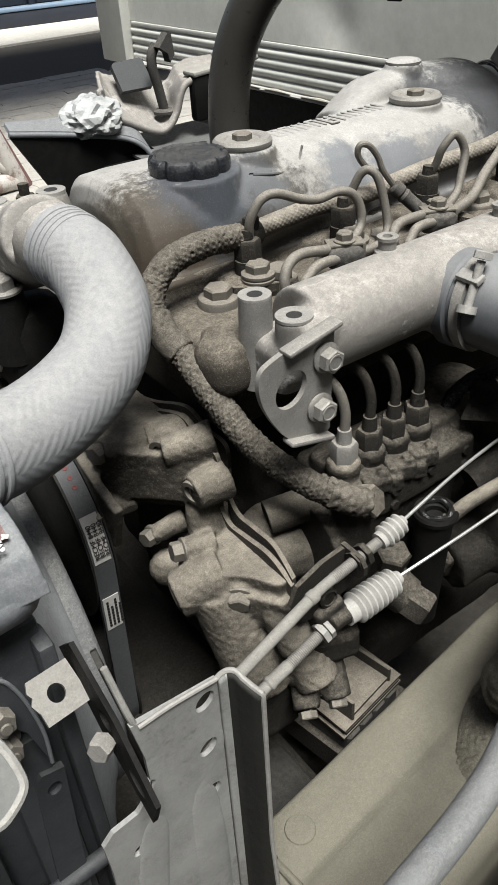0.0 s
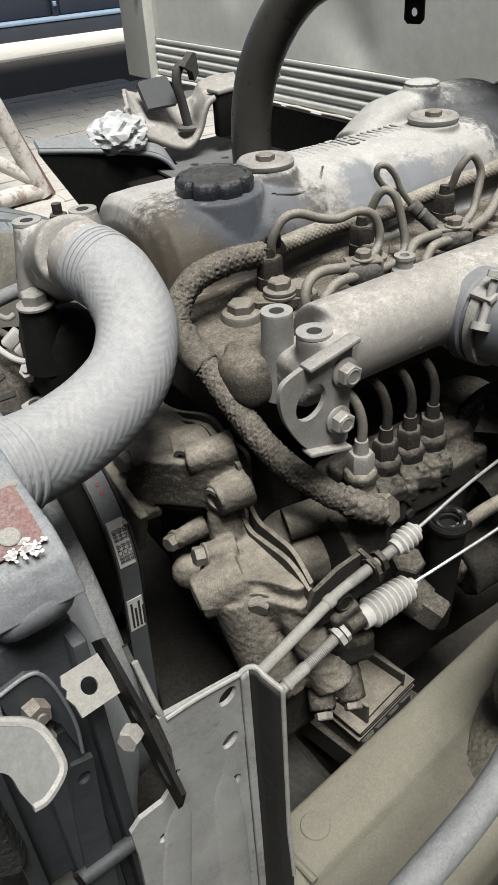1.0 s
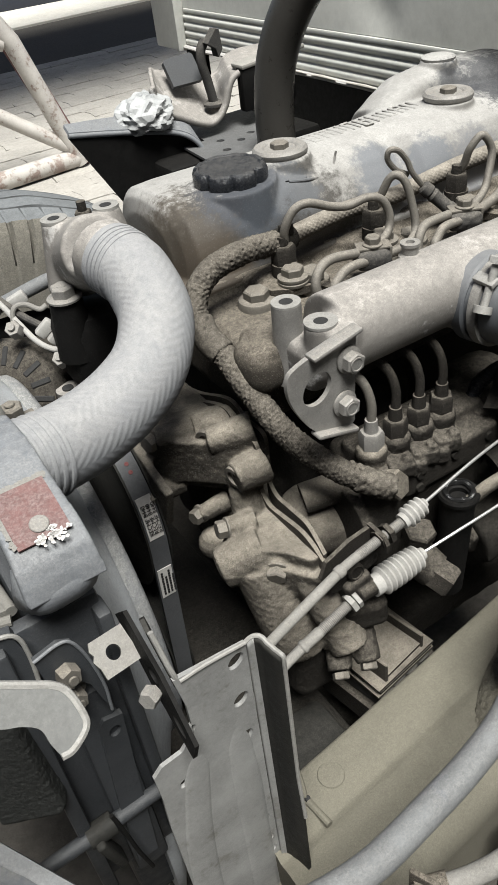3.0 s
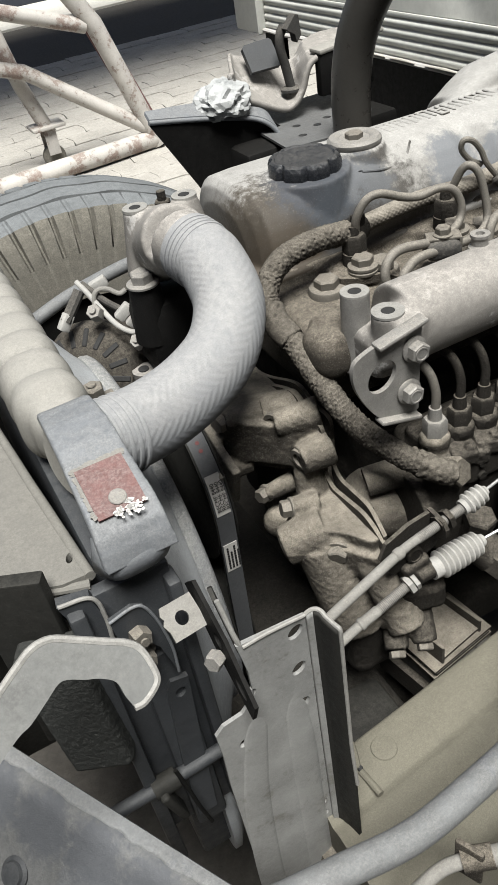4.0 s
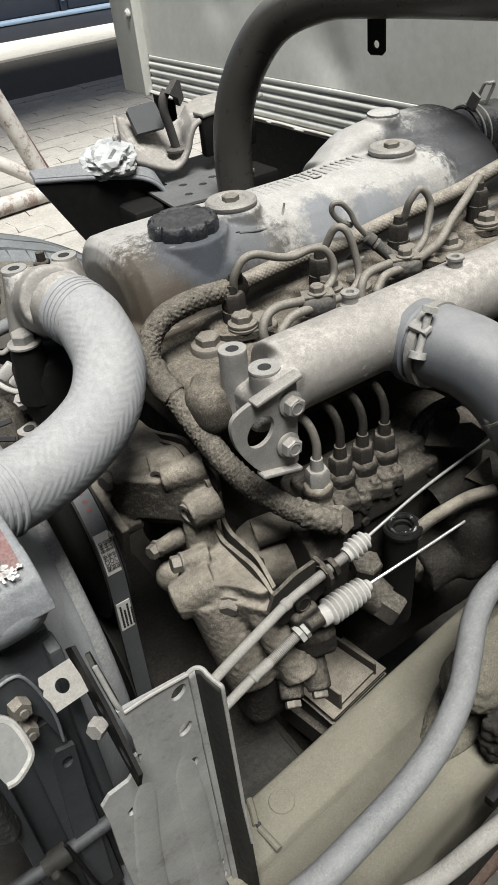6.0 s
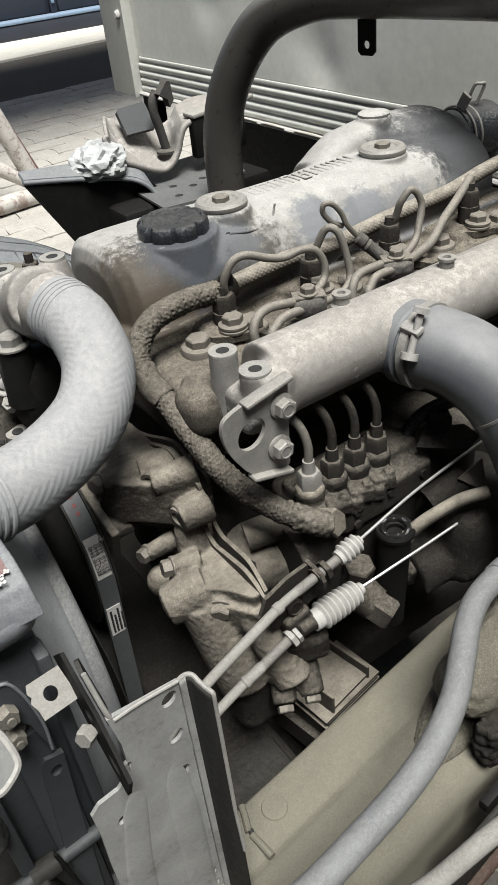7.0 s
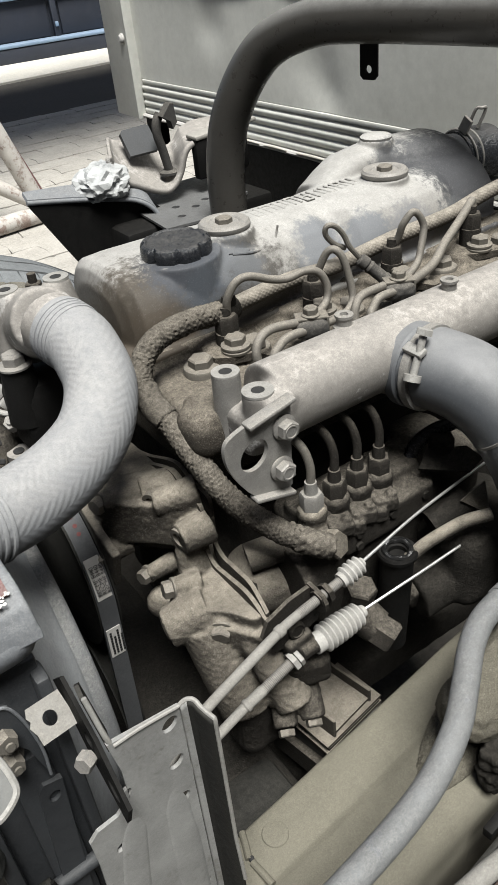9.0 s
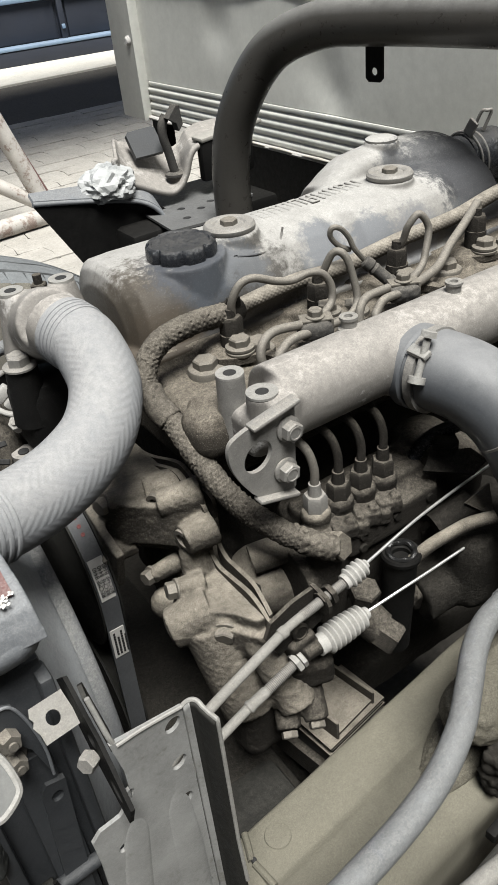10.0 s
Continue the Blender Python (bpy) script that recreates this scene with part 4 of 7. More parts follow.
        lathe(bm, Matrix.Translation((x, 0.316, z)) @ frame_of((0, -1, 0)), [(0.005, 0), (0.0045, 0.003)], 12)
        part("plate_screw", bm, M_GRIME, pump)
    bm = B()
    cyl(bm, (0.4055, 0.318, 0.640), (0.4055, 0.311, 0.668), 0.016, 0.014, 20)
    bolt(bm, (0.4055, 0.311, 0.666), (0, -0.25, 0.97), 0.0165, 0.014, 0, 0.2, False)
    part("top_plug", bm, M_SLUDGE, pump, "dusty hexagon plug")
    bm = B()
    cyl(bm, (0.400, 0.325, 0.645), (0.413, 0.293, 0.626), 0.022, 0.019, 20)
    bolt(bm, (0.412, 0.293, 0.627), (0.35, -0.85, -0.35), 0.0185, 0.022, 0, 0.2, False)
    part("drain_plug", bm, M_SLUDGE, pump, "large hexagon plug")

    # timing gear case: swollen lobes and bosses melted into one casting
    def drawn(bm, x0, depth, outline):
        plate(bm, basis((x0, 0, 0), (0, 1, 0), (0, 0, 1)), outline, depth)
    def rod(bm, a, b, r0, r1=None):
        cyl(bm, a, b, r0, r1, 24)
        ball(bm, a, r0, seg=16), ball(bm, b, r0 if r1 is None else r1, seg=16)
    bm = B()
    # rear flange web
    drawn(bm, 0.276, 0.016, [(0.56, 0.785), (0.51, 0.775), (0.455, 0.790), (0.428, 0.782), (0.402, 0.776), (0.400, 0.757), (0.404, 0.732), (0.392, 0.712), (0.369, 0.710), (0.341, 0.714), (0.317, 0.705), (0.303, 0.695), (0.300, 0.60), (0.56, 0.58)])
    # upper lobe: a rounded block with a slanting front, and its bosses
    def block(z0, z1, outline):
        plate(bm, Matrix.Translation((0, 0, z0)), outline, z1 - z0)
    block(0.742, 0.792, [(0.213, 0.56), (0.213, 0.480), (0.222, 0.462), (0.244, 0.440), (0.262, 0.420), (0.290, 0.404), (0.290, 0.56)])
    block(0.728, 0.750, [(0.218, 0.56), (0.220, 0.482), (0.250, 0.448), (0.268, 0.428), (0.290, 0.412), (0.290, 0.56)])
    rod(bm, (0.250, 0.482, 0.778), (0.286, 0.456, 0.784), 0.020)
    cyl(bm, (0.255, 0.462, 0.788), (0.2195, 0.4740, 0.7885), 0.0155, 0.0120, 22)
    cyl(bm, (0.296, 0.418, 0.797), (0.2560, 0.436, 0.7905), 0.0165, 0.0130, 22)
    cyl(bm, (0.292, 0.398, 0.768), (0.2600, 0.401, 0.7655), 0.0185, 0.0150, 22)
    rod(bm, (0.290, 0.470, 0.70), (0.292, 0.42, 0.68), 0.026, 0.030)
    # side plate towards the pulley
    drawn(bm, 0.203, 0.009, [(0.512, 0.782), (0.498, 0.774), (0.472, 0.764), (0.450, 0.757), (0.434, 0.754), (0.444, 0.725), (0.452, 0.702), (0.466, 0.694), (0.512, 0.70)])
    rod(bm, (0.214, 0.500, 0.74), (0.262, 0.500, 0.755), 0.018)
    cyl(bm, (0.235, 0.468, 0.733), (0.2055, 0.4690, 0.7300), 0.0125, 0.0110, 18)
    rod(bm, (0.246, 0.440, 0.660), (0.268, 0.428, 0.655), 0.018, 0.020)
    # narrow neck that widens to a flat shoulder along the flange
    block(0.690, 0.7165, [(0.268, 0.425), (0.290, 0.425), (0.290, 0.312), (0.279, 0.312), (0.264, 0.338), (0.248, 0.352), (0.240, 0.372), (0.238, 0.394), (0.248, 0.402), (0.262, 0.408)])
    block(0.668, 0.702, [(0.262, 0.41), (0.290, 0.42), (0.290, 0.304), (0.276, 0.304), (0.262, 0.326), (0.244, 0.344), (0.232, 0.372), (0.230, 0.390), (0.238, 0.402)])
    rod(bm, (0.272, 0.412, 0.735), (0.272, 0.402, 0.700), 0.014, 0.018)
    cyl(bm, (0.268, 0.386, 0.716), (0.2420, 0.3965, 0.7160), 0.0135, 0.0105, 20)
    cyl(bm, (0.268, 0.434, 0.712), (0.2380, 0.4440, 0.7020), 0.0110, 0.0085, 18)
    # shaft sleeve, its mouth turned down and forward
    cyl(bm, (0.262, 0.366, 0.700), (0.2210, 0.3800, 0.6880), 0.0250, 0.0205, 28)
    # ridge and boss of the lower bolt
    cyl(bm, (0.276, 0.368, 0.708), (0.2580, 0.3400, 0.6960), 0.0090, 0.0125, 20)
    # two barrels leaning down towards the rail, with a groove between
    cyl(bm, (0.256, 0.366, 0.690), (0.268, 0.326, 0.595), 0.030, 0.032, 36)
    cyl(bm, (0.284, 0.362, 0.690), (0.298, 0.332, 0.585), 0.030, 0.028, 32)
    cyl(bm, (0.285, 0.330, 0.690), (0.287, 0.294, 0.652), 0.0205, 0.0200, 26)
    cyl(bm, (0.296, 0.320, 0.640), (0.300, 0.290, 0.600), 0.022, 0.020, 24)
    gear = part("timing_case", bm, M_CAST, e, "cast-iron timing gear case thick with brown dust", cast=0.0017, soften=5, wobble=0.0016, lump=0.0045)
    for p, d, r, socket in (((0.2175, 0.4745, 0.7885), (-1, -0.35, 0.05), 0.0100, False), ((0.2545, 0.4365, 0.7900), (-0.9, -0.45, -0.1), 0.0100, True), ((0.2045, 0.4690, 0.7300), (-1, -0.2, 0.0), 0.0095, False),
                            ((0.2370, 0.4445, 0.7020), (-1, -0.3, 0.1), 0.0085, False), ((0.2405, 0.3970, 0.7162), (-0.95, 0.2, 0.15), 0.0095, False), ((0.2570, 0.3385, 0.6955), (-0.65, -0.7, -0.2), 0.0105, False), ((0.2590, 0.4012, 0.7655), (-0.9, -0.2, -0.1), 0.0100, True)):
        bm = B()
        d = V(d).normalized()
        m = Matrix.Translation(V(p) - d * 0.001) @ frame_of(d)
        if socket:
            lathe(bm, m, [(r * 1.20, -0.003), (r * 1.20, 0.0012), (r * 0.80, 0.0016), (r * 0.72, -0.003), (r * 0.70, -0.006)], 22)
            lathe(bm, m, [(r * 0.66, -0.006), (r * 0.66, -0.0012), (r * 0.3, -0.0008)], 6)
        else:
            lathe(bm, m, [(r * 1.15, -0.002), (r * 1.15, 0.001), (r, 0.0018)], 22)
            hexa(bm, V(p), d, r * 0.95, 0.0095, 0.4)
        part("case_bolt", bm, M_BOLT, gear)
    bm = B()
    lip = [(0.280, 0.556, 0.776), (0.285, 0.51, 0.779), (0.288, 0.455, 0.799), (0.288, 0.428, 0.790), (0.288, 0.402, 0.784), (0.288, 0.400, 0.760), (0.288, 0.405, 0.734), (0.288, 0.392, 0.7175), (0.288, 0.369, 0.7165), (0.288, 0.341, 0.7205), (0.288, 0.325, 0.7195), (0.288, 0.3065, 0.7085)]
    for off, low, high in ((0.000, -0.008, 0.0060), (0.0080, -0.010, 0.0105)):
        edge = spline([V(p) + V((off * (0.4 + math.sin(math.pi * k / 11)), 0.002 * off / 0.008, 0.0015 * math.sin(k * 1.7))) for k, p in enumerate(lip)], 5)
        strips = [[bm.verts.new(p + V(o)) for o in ((-0.0022, 0, low), (0.0020, 0.001, low), (0.0024, 0.001, high), (-0.0020, 0, high))] for p in edge]
        for a, c in zip(strips, strips[1:]):
            for k in range(4):
                bm.faces.new((a[k], a[(k + 1) % 4], c[(k + 1) % 4], c[k]))
        bm.faces.new(strips[0]), bm.faces.new(strips[-1][::-1])
    part("case_flange", bm, M_CAST, gear, "thin rusty flange strip")
    # Shallow near-black insert paints the shade inside the sleeve's mouth.
    bm = B()
    lathe(bm, Matrix.Translation((0.2205, 0.3802, 0.6880)) @ frame_of((-0.92, 0.31, -0.27)), [(0.0150, -0.004), (0.0150, 0.0012), (0.0125, 0.0012), (0.0118, -0.002), (0.0112, -0.003)], 26)
    part("shaft_port", bm, M_GRIME, gear, "dark open shaft port")
    # pump drive housing and oil stub behind the case
    bm = B()
    rod(bm, (0.335, 0.392, 0.672), (0.375, 0.372, 0.668), 0.040, 0.034)
    box(bm, (0.345, 0.40, 0.63), (0.09, 0.07, 0.11), bevel=0.02, seg=3)
    part("drive_housing", bm, M_CAST, e, "dusty pump drive housing", cast=0.0025, soften=6, wobble=0.003, lump=0.02)
    bm = B()
    cyl(bm, (0.372, 0.358, 0.730), (0.318, 0.378, 0.7215), 0.0155, 0.0155, 28)
    lathe(bm, Matrix.Translation((0.318, 0.378, 0.7215)) @ frame_of((-0.93, 0.34, -0.14)), [(0.0155, -0.001), (0.0150, 0.0006), (0.0135, 0.0006), (0.0130, -0.003)], 28)
    part("oil_stub", bm, M_CAST, e, "plain round oil stub")
    # dark foot of the case with short studs
    bm = B()
    box(bm, (0.285, 0.345, 0.560), (0.07, 0.07, 0.08), bevel=0.015, seg=3)
    cyl(bm, (0.300, 0.315, 0.600), (0.284, 0.286, 0.578), 0.013, 0.0125, 20)
    cyl(bm, (0.326, 0.312, 0.605), (0.314, 0.280, 0.575), 0.015, 0.013, 20)
    box(bm, (0.322, 0.300, 0.630), (0.050, 0.030, 0.036), rot=Matrix.Rotation(radians(-20), 4, "Z"), bevel=0.008)
    foot = part("case_foot", bm, M_SLUDGE, e, "dark oily foot of the gear case", cast=0.002, soften=3, wobble=0.002, lump=0.006)
    for p in ((0.283, 0.285, 0.577), (0.313, 0.279, 0.574)):
        bm = B()
        bolt(bm, p, (-0.4, -0.75, -0.5), 0.0085, 0.007, 0, 0.3, False)
        part("foot_bolt", bm, M_BOLT, foot)
    bm = text_bm("51", 0.016, basis((0.330, 0.418, 0.775), (0.95, -0.2, 0), (0, 0, 1)))
    part("cast_number", bm, M_GRIME, gear)

    # sump-side mount: a folded steel tray on a stack of plates and rubber
    mm = basis((0.388, 0.345, 0.466), (0.985, 0.17, 0), (-0.17, 0.985, 0))
    bm = B()
    plate(bm, mm, [(-0.030, -0.030), (0.034, -0.030), (0.034, 0.045), (-0.030, 0.045)], 0.004)
    bm2 = [((-0.030, 0.008, 0.012), (0.004, 0.080, 0.030)), ((0.034, 0.008, 0.008), (0.004, 0.080, 0.022)), ((0.002, 0.046, 0.016), (0.064, 0.004, 0.036))]
    for c, size in bm2:
        q = B()
        box(q, c, size, bevel=0.0012, seg=1)
        q.transform(mm)
        me = bpy.data.meshes.new("fold")
        q.to_mesh(me)
        q.free()
        bm.from_mesh(me)
        bpy.data.meshes.remove(me)
    mt = part("engine_mount", bm, M_CAST, e, "dusty folded-steel engine mount bracket")
    for k, (h, grow) in enumerate(((-0.005, 0.004), (-0.0105, 0.001), (-0.016, 0.005))):
        bm = B()
        plate(bm, mm @ Matrix.Translation((0.003, 0, h)), [(-0.046 - grow, -0.034), (0.042 + grow, -0.036), (0.046 + grow, 0.034), (-0.042 - grow, 0.036)], 0.0032)
        part("mount_plate", bm, M_CAST if k != 1 else M_SLUDGE, mt)
    for k in range(4):
        bm = B()
        box(bm, (-0.032 + 0.022 * k, -0.002, -0.030), (0.0205, 0.070, 0.026), bevel=0.003, seg=1)
        bm.transform(mm)
        part("rubber_block", bm, M_RUBBER, mt)
    bm = B()
    plate(bm, mm @ Matrix.Translation((0.003, 0, -0.048)), [(-0.062, -0.040), (0.060, -0.042), (0.060, 0.042), (-0.056, 0.044)], 0.005)
    box(bm, mm @ V((-0.06, 0, -0.035)), (0.005, 0.08, 0.032), rot=mm.to_3x3().to_4x4())
    part("mount_foot", bm, M_SLUDGE, mt)
    bm = B()
    bolt(bm, mm @ V((-0.022, 0.010, 0.004)), (0, 0, 1), 0.0085, 0.012, 0.012)
    cyl(bm, mm @ V((-0.022, 0.010, 0.012)), mm @ V((-0.022, 0.010, 0.030)), 0.0058, 0.0052, 14)
    part("mount_bolt", bm, M_CAST, mt)

    # oil filler tube, open and wet at the top
    bm = B()
    cyl(bm, (0.4425, 0.296, 0.711), (0.441, 0.302, 0.58), 0.0170, 0.0165, 26, caps=False)
    lathe(bm, Matrix.Translation((0.4425, 0.296, 0.707)), [(0.0170, 0), (0.0200, 0.002), (0.0205, 0.006), (0.0190, 0.0085), (0.0140, 0.008), (0.0095, 0.0045), (0.0085, -0.004), (0.008, -0.012)], 28)
    ft = part("filler_tube", bm, M_DARK, e, "open black oil filler tube with a wet rim")
    bm = B()
    ring = [(0.4425 + 0.0135 * math.cos(a), 0.296 + 0.0135 * math.sin(a), 0.7150 + 0.0009 * math.sin(5 * a)) for a in (2 * math.pi * k / 40 for k in range(41))]
    tube(bm, ring, 0.0030, 8, smooth_path=False)
    part("oily_seal", bm, M_OILY, ft, "wet black seal")

    # governor and throttle linkage, deep behind the intake hose
    gov = thing("throttle_linkage", (0.52, 0.31, 0.70), "oily throttle levers and pipes beside the pump", "linkage")
    bm = B()
    tube(bm, [(0.490, 0.345, 0.70), (0.495, 0.337, 0.741), (0.513, 0.350, 0.769), (0.527, 0.341, 0.792), (0.545, 0.322, 0.808)], 0.0075, 12)
    part("black_hose", bm, M_BLACK, gov)
    bm = B()
    cyl(bm, (0.529, 0.324, 0.770), (0.529, 0.324, 0.792), 0.013, seg=16)
    hexa(bm, (0.529, 0.324, 0.788), (0, 0, 1), 0.013, 0.010)
    part("lever_nut", bm, M_GRIME, gov)
    bm = B()
    plate(bm, basis((0.524, 0.310, 0.776), (0.8, -0.6, 0), (0.5, 0.6, 0.5)), [(-0.03, -0.008), (0.02, -0.014), (0.035, 0.0), (0.02, 0.014), (-0.02, 0.012)], 0.004)
    part("lever", bm, M_GRIME, gov)
    bm = B()
    cyl(bm, (0.490, 0.298, 0.719), (0.532, 0.288, 0.735), 0.0145, seg=20)
    part("shaft", bm, M_GRIME, gov)
    bm = B()
    plate(bm, basis((0.532, 0.275, 0.748), (0.8, -0.5, -0.2), (0.3, 0.3, 0.9)), [(-0.018, -0.006), (0.014, -0.018), (0.004, 0.016)], 0.003)
    part("lever", bm, M_CAST, gov)
    bm = B()
    tube(bm, [(0.45, 0.29, 0.70), (0.465, 0.282, 0.717), (0.487, 0.273, 0.729), (0.504, 0.264, 0.738), (0.526, 0.253, 0.741)], 0.0068, 12)
    part("bent_pipe", bm, M_CAST, gov)
    bm = B()
    box(bm, (0.56, 0.30, 0.66), (0.12, 0.10, 0.10), bevel=0.02)
    cyl(bm, (0.47, 0.30, 0.63), (0.56, 0.29, 0.64), 0.03, seg=20)
    part("housing", bm, M_GRIME, gov, cast=0.004, soften=3, wobble=0.004)
    return e


def build_hoses():
    # radiator top hose
    t = thing("radiator_hose", (0.2, 0.45, 0.86), "grey woven-texture radiator top hose, curved and dusty", "hose")
    pts = [(0.2360, 0.5240, 0.9530), (0.2400, 0.506, 0.9495), (0.242, 0.486, 0.944), (0.236, 0.450, 0.925), (0.212, 0.420, 0.906), (0.176, 0.398, 0.897), (0.130, 0.380, 0.895), (0.080, 0.363, 0.904), (0.055, 0.355, 0.910)]
    bm = B()
    tube(bm, pts, 0.0315, 40, 12)
    part("hose", bm, M_HOSE, t)
    for i in (0, 1):
        a, b = (V((0.2372, 0.5190, 0.9520)), V((0.2405, 0.5045, 0.9490))) if i == 0 else (V((0.100, 0.3690, 0.8995)), V((0.080, 0.3632, 0.9037)))
        for k in range(4):
            bm = B()
            c = a + (b - a) * (k / 3.0)
            d = (b - a).normalized()
            lathe(bm, Matrix.Translation(c) @ frame_of(d), [(0.0312, -0.0022), (0.0324, -0.0014), (0.0327, 0.0), (0.0324, 0.0014), (0.0312, 0.0022)], 40)
            part("clamp_band", bm, M_HOSE, t)
    bm = B()
    cyl(bm, (0.250, 0.506, 0.972), (0.267, 0.505, 0.939), 0.0032, seg=12)
    box(bm, (0.254, 0.510, 0.963), (0.012, 0.012, 0.004), rot=Matrix.Rotation(radians(60), 4, "Y"), bevel=0.001)
    hexa(bm, (0.250, 0.506, 0.971), (-0.45, 0.03, 0.89), 0.0065, 0.006)
    lathe(bm, Matrix.Translation((0.2675, 0.505, 0.938)) @ frame_of((0.45, 0, -0.89)), [(0.0055, -0.003), (0.0055, 0.003), (0.004, 0.004)], 14)
    part("clamp_screw", bm, M_BOLT, t, "worm clamp screw")

    # breather / oil hose, braided
    t = thing("braided_hose", (0.4, 0.45, 0.77), "dirt-caked braided oil hose beside the rocker cover", "hose")
    bm = B()
    braid(bm, [(0.95, 0.52, 0.945), (0.813, 0.515, 0.938), (0.734, 0.514, 0.927), (0.641, 0.514, 0.924), (0.556, 0.513, 0.918), (0.489, 0.510, 0.923), (0.430, 0.506, 0.922), (0.398, 0.499, 0.922)], 0.0083, 0.0036, 0.0006)
    part("hose", bm, M_BRAID, t, smooth=80)
    bm = B()
    braid(bm, [(0.400, 0.499, 0.922), (0.348, 0.487, 0.932), (0.311, 0.485, 0.927), (0.288, 0.477, 0.911), (0.281, 0.461, 0.890), (0.286, 0.434, 0.872), (0.289, 0.403, 0.849), (0.302, 0.365, 0.812), (0.328, 0.335, 0.782), (0.352, 0.316, 0.765)], 0.0104, 0.0042, 0.0011, 0.0012)
    part("lower_hose", bm, M_CRUST, t, "stiff dirt-caked lower length", smooth=70)
    bm = B()
    tube(bm, [(0.392, 0.497, 0.923), (0.410, 0.502, 0.922)], 0.0125, 20, smooth_path=False)
    box(bm, (0.40, 0.492, 0.935), (0.014, 0.008, 0.012), bevel=0.002)
    part("clamp", bm, M_GRIME, t)
    bm = B()
    tube(bm, [(0.282, 0.466, 0.896), (0.2815, 0.452, 0.883), (0.2855, 0.436, 0.873)], 0.0130, 20)
    part("sleeve", bm, M_CRUST, t, cast=0.0016, soften=2, wobble=0.002, lump=0.004)
    bm = B()
    tube(bm, [(0.340, 0.324, 0.772), (0.356, 0.313, 0.763), (0.368, 0.306, 0.757)], 0.0125, 20)
    for k in range(7):
        a = k * 2.4
        ball(bm, (0.340 + 0.011 * math.cos(a) * 0.5, 0.324 + 0.010 * math.sin(a), 0.776 + 0.006 * math.cos(a)), 0.004, seg=8)
    part("hose_end", bm, M_CRUST, t, cast=0.0016, soften=2, wobble=0.004, lump=0.005)
    bm = B()
    hexa(bm, (0.372, 0.316, 0.750), (0.25, -0.85, 0.45), 0.0145, 0.014)
    cyl(bm, (0.368, 0.330, 0.744), (0.372, 0.316, 0.751), 0.0135, seg=18)
    part("banjo_bolt", bm, M_CAST, t, "dust-caked banjo bolt")

    # intake elbow hose
    t = thing("intake_hose", (0.47, 0.26, 0.6), "smooth grey rubber intake elbow hose, top dusty and coloured as lit", "hose")
    bm = B()
    tube(bm, [(0.502, 0.345, 0.884), (0.508, 0.317, 0.886), (0.520, 0.283, 0.878), (0.534, 0.252, 0.850), (0.545, 0.226, 0.805), (0.552, 0.205, 0.745), (0.556, 0.195, 0.66), (0.557, 0.19, 0.55)], 0.0385, 40, 10)
    part("hose", bm, M_GREYHOSE, t)
    bm = B()
    tube(bm, [V((0.5335, 0.2525, 0.8505)), V((0.5345, 0.2508, 0.8485))], 0.0391, 40, smooth_path=False)
    part("moulding_seam", bm, M_STEEL, t, "raised moulding seam")
    bm = B()
    lathe(bm, Matrix.Translation((0.502, 0.345, 0.884)) @ frame_of((0.1, -1, 0.05)), [(0.039, 0), (0.0408, 0.002), (0.0408, 0.012), (0.039, 0.014)], 36)
    part("cuff", bm, M_GREYHOSE, t)
    bm = B()
    lathe(bm, Matrix.Translation((0.505, 0.329, 0.885)) @ frame_of((0.15, -1, 0.05)), [(0.0385, 0), (0.0415, 0.0005), (0.0415, 0.009), (0.0385, 0.0095)], 36)
    c = part("clamp_band", bm, M_STEEL, t)
    bm = B()
    cyl(bm, (0.484, 0.312, 0.930), (0.467, 0.308, 0.893), 0.0035, seg=12)
    hexa(bm, (0.4845, 0.312, 0.931), (0.42, 0.1, 0.9), 0.0078, 0.006)
    box(bm, (0.478, 0.316, 0.917), (0.010, 0.022, 0.005), rot=Matrix.Rotation(radians(-25), 4, "Y"), bevel=0.001)
    cyl(bm, (0.4695, 0.309, 0.8985), (0.467, 0.308, 0.893), 0.008, seg=16)
    part("clamp_screw", bm, M_BRIGHT, c)

    # breather hose at the rear of the cover
    t = thing("breather_hose", (0.9, 0.62, 0.93), "black rubber breather hose with a spring clip", "hose")
    bm = B()
    tube(bm, [(0.868, 0.627, 0.945), (0.90, 0.622, 0.946), (0.94, 0.612, 0.944), (0.99, 0.59, 0.93), (1.02, 0.56, 0.90)], 0.0355, 28)
    part("hose", bm, M_BLACK, t)
    bm = B()
    for x in (0.872, 0.884):
        tube(bm, [V((x + 0.002 * math.cos(a), 0.6262 + 0.0368 * math.cos(a), 0.945 + 0.0368 * math.sin(a))) for a in (2 * math.pi * k / 48 for k in range(49))], 0.0016, 8, smooth_path=False, caps=False)
    part("clip_wire", bm, M_STEEL, t)
    bm = B()
    tube(bm, [(0.884, 0.622, 0.982), (0.886, 0.612, 1.006), (0.890, 0.606, 1.008), (0.896, 0.604, 1.006), (0.892, 0.612, 0.982)], 0.0022, 8)
    box(bm, (0.868, 0.612, 0.990), (0.004, 0.014, 0.020), rot=Matrix.Rotation(radians(30), 4, "X"))
    part("spring_clip", bm, M_STEEL, t)


